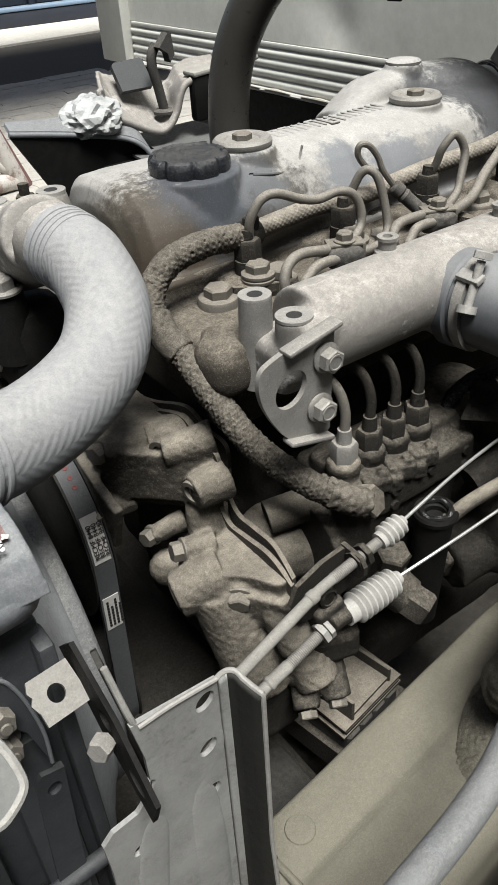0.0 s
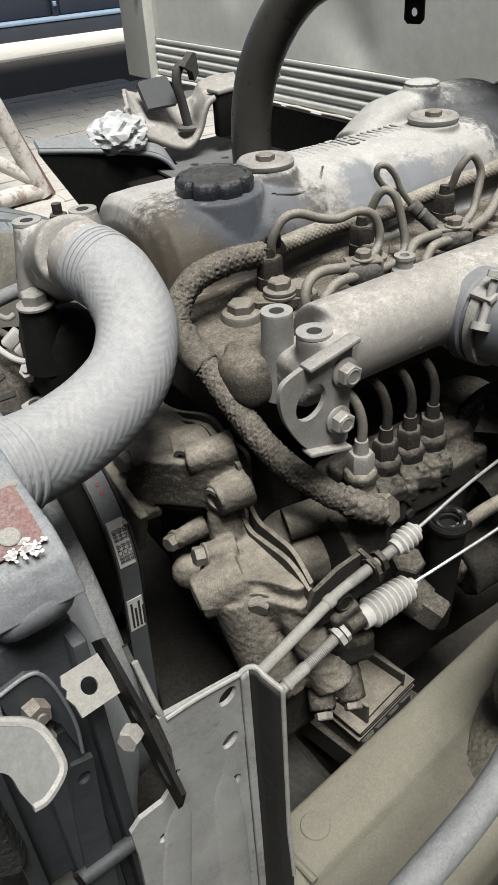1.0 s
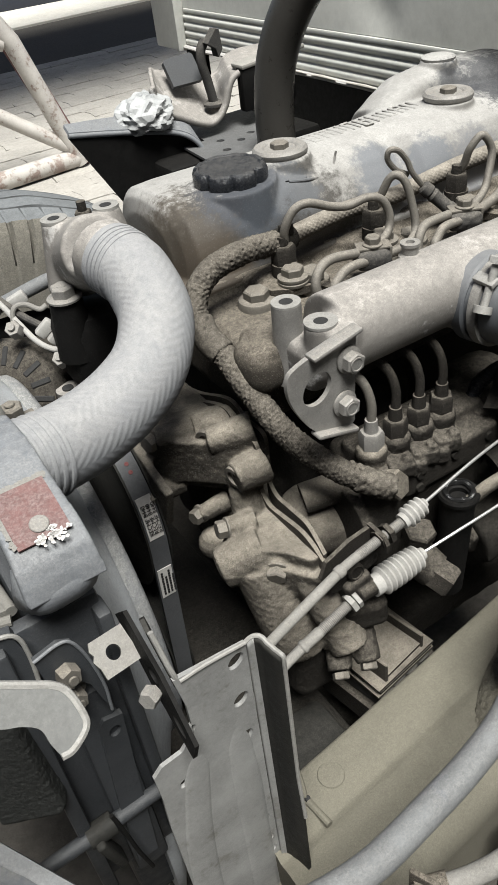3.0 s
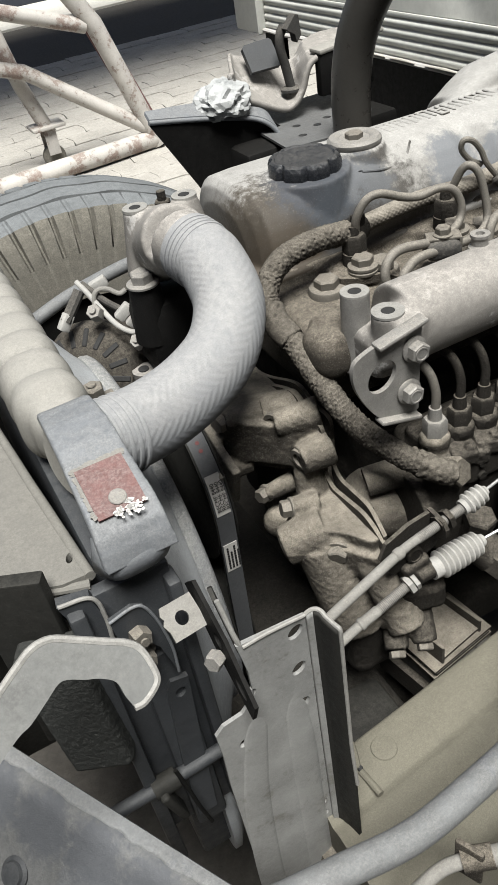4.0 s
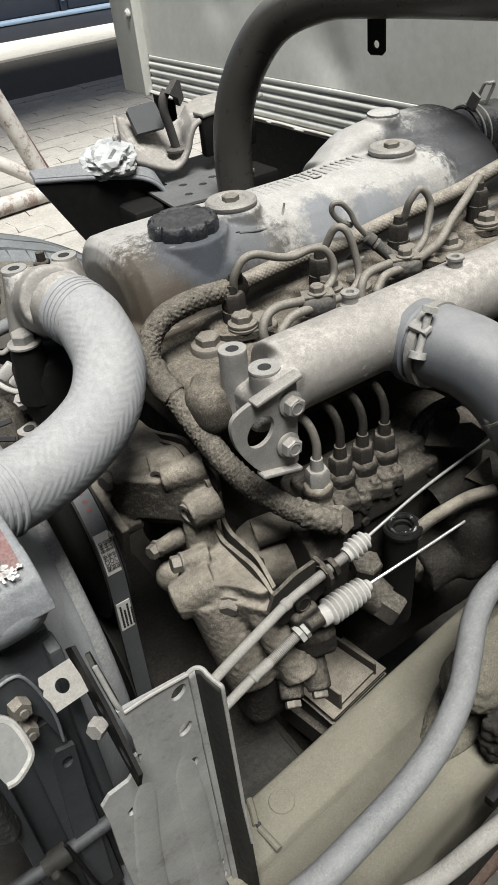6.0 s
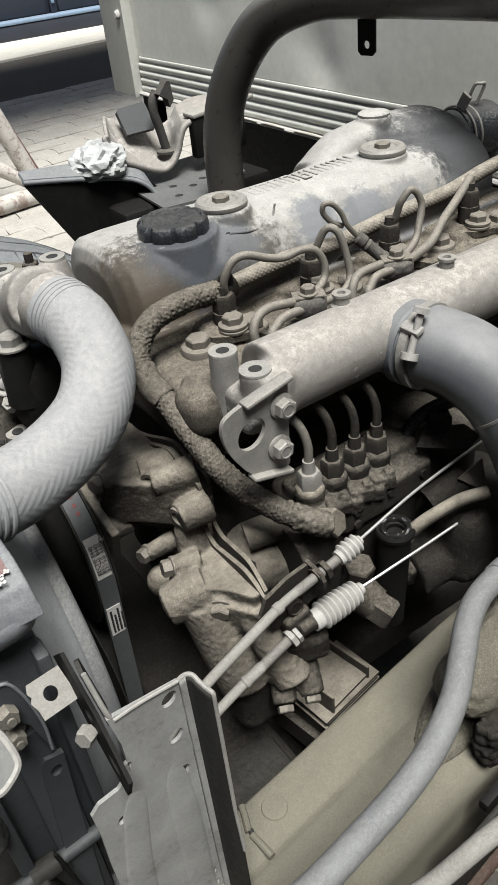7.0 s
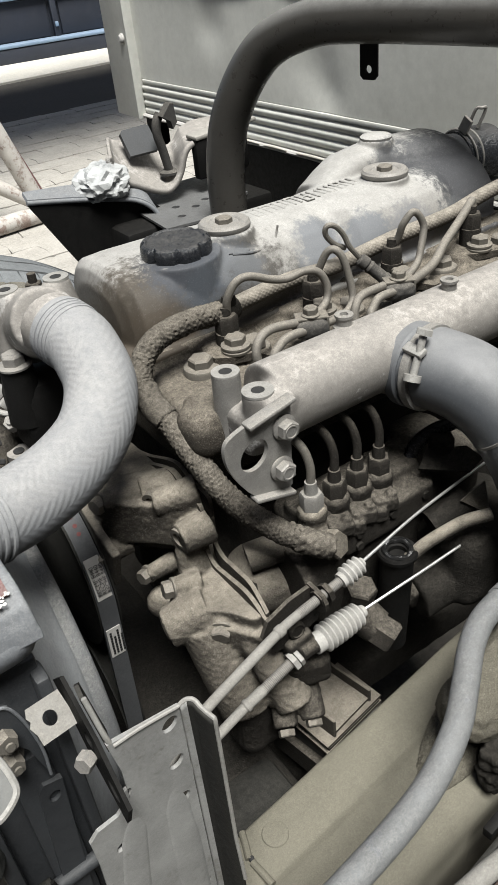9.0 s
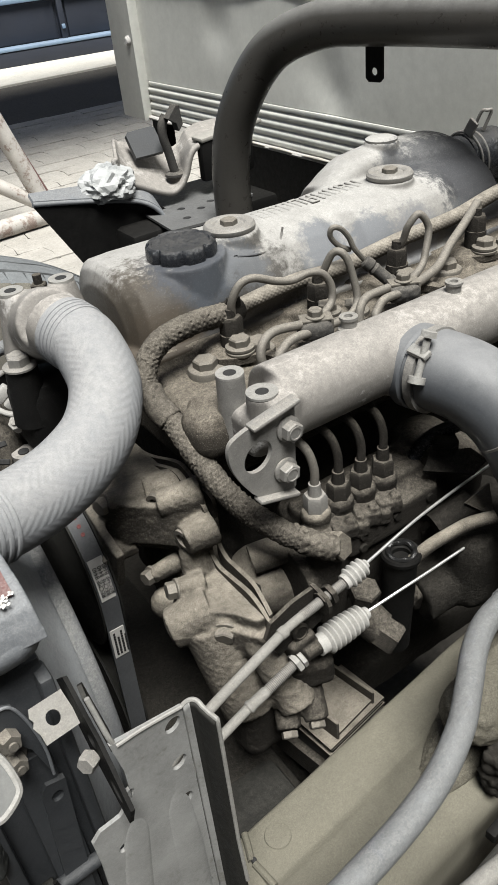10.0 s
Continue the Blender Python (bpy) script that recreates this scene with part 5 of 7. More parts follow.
def build_thermostat():
    t = thing("thermostat_housing", (0.24, 0.61, 0.85), "pale alloy thermostat housing with two bolt bosses", "housing")
    bm = B()
    box(bm, (0.245, 0.612, 0.920), (0.07, 0.06, 0.06), bevel=0.02, seg=3)
    cyl(bm, (0.222, 0.608, 0.90), (0.222, 0.613, 0.968), 0.025, 0.0125, 24)
    cyl(bm, (0.272, 0.600, 0.90), (0.272, 0.605, 0.968), 0.025, 0.0125, 24)
    cyl(bm, (0.243, 0.600, 0.930), (0.232, 0.540, 0.9560), 0.037, 0.0325, 32)
    cyl(bm, (0.232, 0.540, 0.9560), (0.2375, 0.515, 0.9515), 0.0300, 0.0300, 32)
    body = part("body", bm, M_ALU, t, cast=0.0028, soften=5)
    bm = B()
    cyl(bm, (0.204, 0.588, 0.84), (0.204, 0.585, 0.905), 0.021, 0.016, seg=22)
    part("bolt_post", bm, M_DARK, t, "dark bolt post")
    for x, y, z in ((0.222, 0.613, 0.968), (0.272, 0.605, 0.968)):
        bm = B()
        lathe(bm, Matrix.Translation((x, y, z - 0.002)), [(0.0128, 0), (0.0128, 0.003), (0.006, 0.003), (0.006, -0.004)], 22)
        part("boss_face", bm, M_BRIGHT, t)
        # Solid black plug, its colour standing for the hole's inner shade.
        bm = B()
        cyl(bm, (x, y, z - 0.004), (x, y, z + 0.0012), 0.0055, seg=14)
        part("threaded_hole", bm, M_INK_HOLE, t)
    bm = B()
    cyl(bm, (0.249, 0.606, 0.940), (0.249, 0.606, 0.979), 0.0045, seg=12)
    hexa(bm, (0.249, 0.606, 0.962), (0, 0, 1), 0.0085, 0.008)
    part("bleed_screw", bm, M_SLUDGE, t)
    bm = B()
    bolt(bm, (0.203, 0.583, 0.904), (0, 0, 1), 0.012, 0.011, 0.017)
    part("housing_bolt", bm, M_STEEL, t)
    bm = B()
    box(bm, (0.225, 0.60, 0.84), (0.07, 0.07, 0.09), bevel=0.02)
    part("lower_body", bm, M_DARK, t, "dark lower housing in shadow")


def build_alternator():
    t = thing("alternator", (0.16, 0.68, 0.72), "dusty alternator with slotted end cover and wires", "alternator")
    ax = V((0.62, 0.62, -0.48)).normalized()
    c = V((0.158, 0.668, 0.772))
    bm = B()
    m = Matrix.Translation(c) @ frame_of(ax)
    lathe(bm, m, [(0.030, -0.05), (0.055, -0.042), (0.062, -0.03), (0.062, 0.05), (0.05, 0.06)], 32)
    body = part("body", bm, M_SLUDGE, t)
    # Black bars laid on the cover paint the dark of the vent slots.
    for k in range(16):
        a = 2 * math.pi * k / 16
        bm = B()
        box(bm, (0.0, 0.0, 0.0), (0.0062, 0.021, 0.0024), bevel=0.001, seg=1)
        bm.transform(m @ Matrix.Rotation(a, 4, "Z") @ Matrix.Translation((0.0, 0.0435, -0.0457)) @ Matrix.Rotation(radians(18), 4, "X"))
        part("vent_slot", bm, M_INK_HOLE, body)
    bm = B()
    box(bm, (0.20, 0.60, 0.79), (0.05, 0.03, 0.018), rot=Matrix.Rotation(radians(-25), 4, "Z"), bevel=0.006)
    cyl(bm, (0.185, 0.600, 0.782), (0.185, 0.600, 0.80), 0.013, seg=18)
    part("mount_ear", bm, M_ALU, body)
    # Ear hole drawn as a black disc in place of real shade.
    bm = B()
    cyl(bm, (0.185, 0.600, 0.797), (0.185, 0.600, 0.8015), 0.006, seg=14)
    part("ear_hole", bm, M_INK_HOLE, body)
    for pts, r, mt in (([(0.156, 0.672, 0.889), (0.161, 0.660, 0.880), (0.167, 0.647, 0.866), (0.175, 0.626, 0.850), (0.186, 0.612, 0.842), (0.199, 0.606, 0.842)], 0.0030, M_BOOT),
                       ([(0.163, 0.650, 0.862), (0.166, 0.652, 0.875), (0.172, 0.652, 0.881), (0.182, 0.651, 0.879), (0.192, 0.646, 0.872), (0.200, 0.645, 0.874)], 0.0028, M_CABLE),
                       ([(0.160, 0.670, 0.886), (0.175, 0.650, 0.868), (0.190, 0.635, 0.855), (0.197, 0.617, 0.848)], 0.0040, M_RUBBER),
                       ([(0.156, 0.668, 0.880), (0.144, 0.664, 0.868), (0.130, 0.659, 0.855)], 0.0065, M_RUBBER)):
        bm = B()
        tube(bm, pts, r, 10)
        part("wire", bm, mt, t)
    for p, d in (((0.178, 0.668, 0.880), (0.8, -0.2, 0.3)), ((0.188, 0.630, 0.858), (0.7, -0.2, 0.6)), ((0.196, 0.622, 0.850), (0.7, -0.2, 0.6)), ((0.130, 0.659, 0.855), (-0.5, -0.1, -0.6))):
        bm = B()
        box(bm, (0, 0, 0), (0.010, 0.012, 0.020), bevel=0.002)
        bm.transform(Matrix.Translation(p) @ frame_of(d))
        part("connector", bm, M_BOOT, t, "pale plastic connector")
    for p in ((0.163, 0.644, 0.858), (0.192, 0.610, 0.826)):
        bm = B()
        bolt(bm, p, (-0.4, -0.5, 0.7), 0.009, 0.013, 0.0)
        part("terminal", bm, M_STEEL, t)
    t = thing("coolant_pipe", (0.17, 0.78, 0.82), "pale dusty coolant pipe behind the alternator", "pipe")
    bm = B()
    tube(bm, [(0.075, 0.783, 0.795), (0.122, 0.783, 0.811), (0.168, 0.784, 0.824), (0.234, 0.76, 0.847), (0.26, 0.74, 0.855)], 0.0085, 14)
    part("pipe", bm, M_TUBE, t)


def build_radiator():
    t = thing("radiator", (0.03, 0.58, 0.45), "dusty radiator with cream top tank and grey side frame", "radiator")
    bm = B()
    box(bm, (0.056, 0.60, 0.64), (0.042, 0.62, 0.46), bevel=0.004)
    part("core", bm, M_RADS, t)
    # moulded top tank: a row of soft bulges
    bm = B()
    rings = []
    n, y0, y1 = 132, 0.372, 0.845
    for i in range(n + 1):
        y = y0 + (y1 - y0) * i / n
        f = 0.5 - 0.5 * math.cos(2 * math.pi * (y - 0.395) / 0.0385)
        f = f ** 0.28 if y > 0.395 else 0.75
        end = min(1.0, 0.55 + 12 * min(y - y0, y1 - y))
        hx, hz = (0.0245 + 0.0050 * f) * end, (0.0300 + 0.0055 * f) * end
        ring = []
        for k in range(40):
            a = 2 * math.pi * k / 40
            c, sn = math.cos(a), math.sin(a)
            q = (abs(c) ** 2.8 + abs(sn) ** 2.8) ** (-1 / 2.8)
            ring.append(bm.verts.new((0.0600 + hx * q * c, y, 0.908 + hz * q * sn)))
        rings.append(ring)
    for a, b in zip(rings, rings[1:]):
        for k in range(40):
            bm.faces.new((a[k], a[(k + 1) % 40], b[(k + 1) % 40], b[k]))
    bm.faces.new(rings[0]), bm.faces.new(rings[-1][::-1])
    part("top_tank", bm, M_CREAM, t, "dust-coated ribbed top tank", smooth=60)
    bm = B()
    cyl(bm, (0.050, 0.352, 0.910), (0.095, 0.366, 0.9015), 0.0295, seg=32)
    part("outlet_neck", bm, M_CREAM, t)
    # blue-grey strap over the tank's end: one bent sheet
    def bent(prof, x0, x1, thick, flare=0.0):
        q = B()
        rows = []
        n = len(prof)
        for i, (y, z) in enumerate(prof):
            a, c = prof[max(0, i - 1)], prof[min(n - 1, i + 1)]
            d = V((0, c[0] - a[0], c[1] - a[1])).normalized()
            nn = V((0, d.z, -d.y))
            f = flare * i / (n - 1)
            rows.append([q.verts.new(p) for p in (V((x0 - f, y, z)), V((x1 + f, y, z)), V((x1 + f, y, z)) + nn * thick, V((x0 - f, y, z)) + nn * thick)])
        for a, c in zip(rows, rows[1:]):
            for k in range(4):
                q.faces.new((a[k], a[(k + 1) % 4], c[(k + 1) % 4], c[k]))
        q.faces.new(rows[0]), q.faces.new(rows[-1][::-1])
        return q
    arc = [(0.392, 0.930), (0.375, 0.9395), (0.350, 0.9415), (0.325, 0.938), (0.305, 0.930), (0.285, 0.9245), (0.270, 0.919), (0.259, 0.910), (0.253, 0.899), (0.250, 0.888)]
    st = part("strap", bent(arc, 0.0445, 0.0845, -0.009, 0.006), M_BLUEG, t, "blue-grey painted steel strap", cast=0.002, soften=4)
    bm = B()
    box(bm, (0.063, 0.310, 0.896), (0.034, 0.085, 0.052), bevel=0.012, seg=3)
    part("strap_block", bm, M_BLUEG, st, cast=0.0025, soften=4)
    # lower flared mouth of the strap
    bm = B()
    loft_rows = []
    for k, (z, x0, x1, y) in enumerate(((0.902, 0.0400, 0.0885, 0.2565), (0.890, 0.0350, 0.0900, 0.2500), (0.880, 0.0338, 0.0908, 0.2480))):
        row = []
        for i in range(13):
            u = i / 12
            row.append(bm.verts.new((x0 + (x1 - x0) * u, y + 0.020 * abs(2 * u - 1) ** 4, z + 0.004 * (u - 0.5))))
        loft_rows.append(row)
    for a, c in zip(loft_rows, loft_rows[1:]):
        for k in range(12):
            bm.faces.new((a[k], a[k + 1], c[k + 1], c[k]))
    q = part("flared_lip", bm, M_BLUEG, st, smooth=60)
    q.modifiers.new("sheet", "SOLIDIFY").thickness = 0.003
    # ragged edge of pale primer above and beside the patch
    rnd = random.Random(4)
    bm = B()
    for k in range(46):
        u = k / 45
        x, y = (0.0462 + 0.036 * min(1, u * 1.5), 0.3075) if u < 0.667 else (0.0462, 0.3075 - 0.040 * (u - 0.667) * 3)
        z = 0.9312 - 0.273 * (0.3075 - y)
        r = rnd.uniform(0.0016, 0.0030)
        plate(bm, basis((x, y + rnd.uniform(-0.001, 0.001), z), (1, 0, 0), (0, 0.963, 0.268)), [(r * rnd.uniform(0.6, 1.4) * math.cos(a * 1.047), r * rnd.uniform(0.6, 1.4) * math.sin(a * 1.047)) for a in range(6)], 0.0004)
    part("primer_edge", bm, M_CABLE, st, "chipped pale primer edge")
    rp = part("red_patch", bent([(0.3060, 0.9308), (0.2855, 0.9252), (0.2720, 0.9205), (0.2660, 0.9180)], 0.0475, 0.0810, 0.0016), M_RED, st, "faded red painted patch with white scuffs")
    m = basis((0.064, 0.277, 0.9226), (1, 0, 0), (0, 0.955, 0.295))
    bm = B()
    lathe(bm, m @ Matrix.Translation((0.0012, -0.0015, 0.0012)), [(0.0060, 0), (0.0060, 0.0010), (0.0054, 0.0015), (0.001, 0.0013)], 24)
    part("rivet", bm, M_STEEL, st, "worn grey rivet head")
    rnd = random.Random(11)
    for k in range(60):
        bm = B()
        a, r = rnd.uniform(0, 6.3), rnd.uniform(0.0, 0.011)
        c = m @ V((0.0055 + r * math.cos(a), -0.0125 + 0.55 * r * math.sin(a), 0.0012))
        s = rnd.uniform(0.0007, 0.0019)
        out = [(s * rnd.uniform(0.5, 1.4) * math.cos(q * 1.047), s * rnd.uniform(0.5, 1.4) * math.sin(q * 1.047)) for q in range(6)]
        plate(bm, Matrix.Translation(c) @ m.to_3x3().to_4x4(), out, 0.0003)
        part("filler_flake", bm, M_WHITE, st, "flaking white filler")
    # side frame
    bm = B()
    box(bm, (0.045, 0.272, 0.70), (0.075, 0.012, 0.32), bevel=0.003)
    box(bm, (0.012, 0.264, 0.68), (0.012, 0.022, 0.36), bevel=0.003)
    box(bm, (0.052, 0.262, 0.66), (0.030, 0.012, 0.25), bevel=0.004)
    box(bm, (0.080, 0.264, 0.70), (0.010, 0.022, 0.30), bevel=0.003)
    side = part("side_frame", bm, M_RADS, t, "dark grey pressed side channel")
    for p, r in (((0.044, 0.247, 0.830), 0.0095), ((0.043, 0.247, 0.806), 0.0085)):
        bm = B()
        lathe(bm, Matrix.Translation(p) @ frame_of((0.1, -1, 0.2)), [(r * 1.3, -0.01), (r * 1.3, -0.004), (r * 0.9, -0.003)], 24)
        bolt(bm, V(p), (0.1, -1, 0.2), r * 0.8, 0.012, 0, 0.3)
        part("side_bolt", bm, M_BOLT, side)
    bm = B()
    m = basis((0, 0.2575, 0), (1, 0, 0), (0, 0, 1))
    plate(bm, m, [(0.050, 0.748), (0.055, 0.755), (0.069, 0.752), (0.064, 0.674), (0.058, 0.56), (0.040, 0.56), (0.043, 0.65)], 0.005, [(0.060, 0.738, 0.0045, 0.0055, -20)])
    part("side_strip", bm, M_RADS, side)
    bm = B()
    tube(bm, [(0.034, 0.247, 0.655), (0.038, 0.243, 0.629), (0.042, 0.243, 0.593), (0.048, 0.246, 0.552)], 0.0018, 8)
    part("cable_tie", bm, M_DARK, side, "black plastic cable tie")


def build_front_panel():
    t = thing("condenser", (-0.05, 0.6, 0.45), "cream dusted cooler case in front of the radiator", "cooler")
    # pressed cover sheet, its edge running beside the radiator
    bm = B()
    out = [(0.0310, 0.2790), (0.0300, 0.2900), (0.0200, 0.4300), (0.010, 0.60), (0.0, 0.88), (-0.22, 0.90), (-0.22, 0.34), (-0.060, 0.3060), (-0.026, 0.2960), (0.012, 0.2800)]
    plate(bm, Matrix.Translation((0, 0, 0.862)), out, 0.007, [(0.0240, 0.3010, 0.0026, 0.0050, -20)])
    part("sheet", bm, M_SHEET, t)
    bm = B()
    tube(bm, [(0.0310, 0.2790, 0.866), (0.0250, 0.3600, 0.867), (0.0200, 0.4300, 0.867), (0.010, 0.60, 0.867), (0.0, 0.88, 0.867)], 0.0042, 12)
    part("rolled_edge", bm, M_SHEET, t)
    bm = B()
    tube(bm, [(-0.22, 0.345, 0.863), (-0.060, 0.308, 0.863), (-0.026, 0.2975, 0.863), (0.012, 0.2815, 0.863), (0.029, 0.2760, 0.862)], 0.0038, 10)
    part("front_edge", bm, M_SHEET, t)
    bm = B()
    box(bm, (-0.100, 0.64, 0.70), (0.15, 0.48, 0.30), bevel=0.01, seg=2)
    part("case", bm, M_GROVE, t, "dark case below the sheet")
    # torn foam under the sheet and a pale-edged end bracket
    bm = B()
    box(bm, (-0.030, 0.330, 0.842), (0.080, 0.040, 0.034), rot=Matrix.Rotation(radians(-18), 4, "Z"), bevel=0.016, seg=3)
    part("foam_strip", bm, M_GRIME, t, "torn black foam strip", cast=0.0025, soften=1, wobble=0.008, lump=0.012)
    bm = B()
    m = basis((0.010, 0.272, 0.84), (1, -0.15, 0), (0, 0, 1))
    plate(bm, m, [(-0.006, 0.028), (0.016, 0.026), (0.0205, 0.005), (0.018, -0.040), (0.006, -0.040), (0.002, 0.0)], 0.010)
    part("end_bracket", bm, M_RADS, t, "grey end bracket")
    bm = B()
    tube(bm, [m @ V(p) for p in ((-0.005, 0.0285, 0.010), (0.0165, 0.0265, 0.010), (0.0210, 0.005, 0.010), (0.0185, -0.040, 0.010))], 0.0016, 8)
    part("pale_edge", bm, M_BRIGHT, t, "worn pale edge")


def build_low_right():
    t = thing("spring_hanger", (0.45, 0.16, 0.50), "dirt-caked spring hanger on the outer side of the rail", "hanger")
    bm = B()
    cyl(bm, (0.405, 0.165, 0.628), (0.56, 0.188, 0.640), 0.030, 0.036, 30)
    ball(bm, (0.412, 0.166, 0.628), 0.032, seg=18)
    part("bushing", bm, M_SOIL, t, "bushing thick with caked soil", cast=0.0022, soften=2, wobble=0.005, lump=0.010)
    bm = B()
    box(bm, (0.49, 0.140, 0.588), (0.20, 0.024, 0.052), rot=Matrix.Rotation(radians(7), 4, "Z"), bevel=0.006)
    part("grease_crust", bm, M_GRIME, t, "ragged black grease crust", cast=0.0022, soften=1, wobble=0.012, lump=0.010)
    bm = B()
    box(bm, (0.62, 0.128, 0.562), (0.52, 0.010, 0.012), rot=Matrix.Rotation(radians(6.4), 4, "Z"), bevel=0.002)
    part("edge_strip", bm, M_DARK, t)
    bm = B()
    box(bm, (0.60, 0.118, 0.51), (0.60, 0.006, 0.085), rot=Matrix.Rotation(radians(6.4), 4, "Z"), bevel=0.002)
    part("side_plate", bm, M_GROVE, t, "grimy rail side plate")
    bm = B()
    tube(bm, [(0.30, 0.082, 0.466), (0.42, 0.094, 0.466), (0.62, 0.116, 0.466), (0.90, 0.148, 0.466)], 0.0085, 12)
    part("rusted_lip", bm, M_RUST, t, "rust-pitted lower lip", cast=0.0022, soften=1, wobble=0.004, lump=0.006)
    bm = B()
    cyl(bm, (0.432, 0.118, 0.535), (0.428, 0.090, 0.540), 0.0125, 0.0105, 20)
    ball(bm, (0.428, 0.090, 0.540), 0.0105, (1, 0.5, 1))
    part("grease_cap", bm, M_CAST, t)
    bm = B()
    cyl(bm, (0.405, 0.10, 0.42), (0.60, 0.03, 0.22), 0.017, seg=20)
    part("arm", bm, M_CAST, t)
    t = thing("brake_pipe", (0.25, 0.06, 0.6), "pale plastic-sleeved pipe with a clamp", "pipe")
    bm = B()
    tube(bm, [(0.13, 0.085, 0.60), (0.154, 0.082, 0.628), (0.172, 0.080, 0.640), (0.190, 0.074, 0.646)], 0.0055, 12)
    part("pipe", bm, M_CABLE, t)
    bm = B()
    tube(bm, [(0.205, 0.066, 0.648), (0.222, 0.058, 0.655), (0.245, 0.050, 0.668), (0.286, 0.042, 0.690), (0.34, 0.035, 0.70)], 0.0075, 14)
    part("hose", bm, M_CABLE, t)
    bm = B()
    box(bm, (0.192, 0.075, 0.638), (0.005, 0.022, 0.046), rot=Matrix.Rotation(radians(25), 4, "Z"), bevel=0.002)
    cyl(bm, (0.186, 0.076, 0.644), (0.206, 0.066, 0.648), 0.009, seg=16)
    part("clamp", bm, M_HEAD, t)


def build_shroud():
    t = thing("fan_shroud", (0.11, 0.6, 0.45), "dusty black fan shroud curving round the fan", "fan shroud")
    C = V((0.0, 0.560, 0.620))
    n = 96
    # a square flange that draws in to a round mouth with a rolled rim
    def mouth(prof):
        bm = B()
        rings = []
        for k in range(n):
            a = 2 * math.pi * k / n
            c, s = math.cos(a), math.sin(a)
            ring = []
            for x, hy, hz, e in prof:
                q = (abs(c) ** e + abs(s) ** e) ** (-1 / e)
                ring.append(bm.verts.new(C + V((x, -hy * q * c, hz * q * s))))
            rings.append(ring)
        for k in range(n):
            a, b = rings[k], rings[(k + 1) % n]
            for i in range(len(prof)):
                j = (i + 1) % len(prof)
                bm.faces.new((a[i], a[j], b[j], b[i]))
        return bm
    ring = part("ring", mouth([(0.066, 0.290, 0.266, 7), (0.074, 0.290, 0.266, 7), (0.080, 0.284, 0.262, 6), (0.090, 0.268, 0.254, 4.2), (0.101, 0.248, 0.242, 3.0), (0.113, 0.229, 0.228, 2.4), (0.124, 0.2165, 0.2165, 2.1), (0.129, 0.213, 0.213, 2), (0.129, 0.205, 0.205, 2), (0.100, 0.225, 0.22, 2.6), (0.066, 0.270, 0.25, 5)]), M_SHROUD, t, smooth=60)
    part("rim", mouth([(0.127, 0.2140, 0.2140, 2), (0.131, 0.2152, 0.2152, 2), (0.138, 0.2140, 0.2140, 2), (0.1415, 0.2105, 0.2105, 2), (0.1415, 0.204, 0.204, 2), (0.127, 0.204, 0.204, 2)]), M_RIM, ring, "rolled rim speckled with dust", smooth=60)
    bm = B()
    bolt(bm, (0.096, 0.425, 0.905), (0, 0, 1), 0.0095, 0.009, 0.0)
    box(bm, (0.098, 0.425, 0.898), (0.03, 0.018, 0.004), bevel=0.001)
    part("shroud_screw", bm, M_BOLT, t)
    # fan
    f = thing("cooling_fan", (0.12, 0.615, 0.45), "black cooling fan behind the radiator", "fan")
    c = V((0.100, 0.560, 0.620))
    bm = B()
    cyl(bm, c + V((-0.03, 0, 0)), c + V((0.05, 0, 0)), 0.06, seg=28)
    part("hub", bm, M_DARK, f)
    for k in range(6):
        a = 2 * math.pi * k / 6 + 0.3
        bm = B()
        box(bm, (0, 0, 0.115), (0.004, 0.07, 0.14), bevel=0.001, seg=1)
        bm.transform(Matrix.Translation(c) @ Matrix.Rotation(a, 4, "X") @ Matrix.Rotation(radians(35), 4, "Z"))
        part("blade", bm, M_DARK, f)


def text_bm(body, size, m):
    cu = bpy.data.curves.new("lettering", "FONT")
    cu.body, cu.size, cu.align_x, cu.align_y, cu.extrude = body, size, "CENTER", "CENTER", 0.0002
    ob = bpy.data.objects.new("lettering", cu)
    scene.collection.objects.link(ob)
    bpy.context.view_layer.update()
    me = bpy.data.meshes.new_from_object(ob.evaluated_get(bpy.context.evaluated_depsgraph_get()))
    bpy.data.objects.remove(ob)
    bm = bmesh.new()
    bm.from_mesh(me)
    bm.transform(m)
    bpy.data.meshes.remove(me)
    return bm


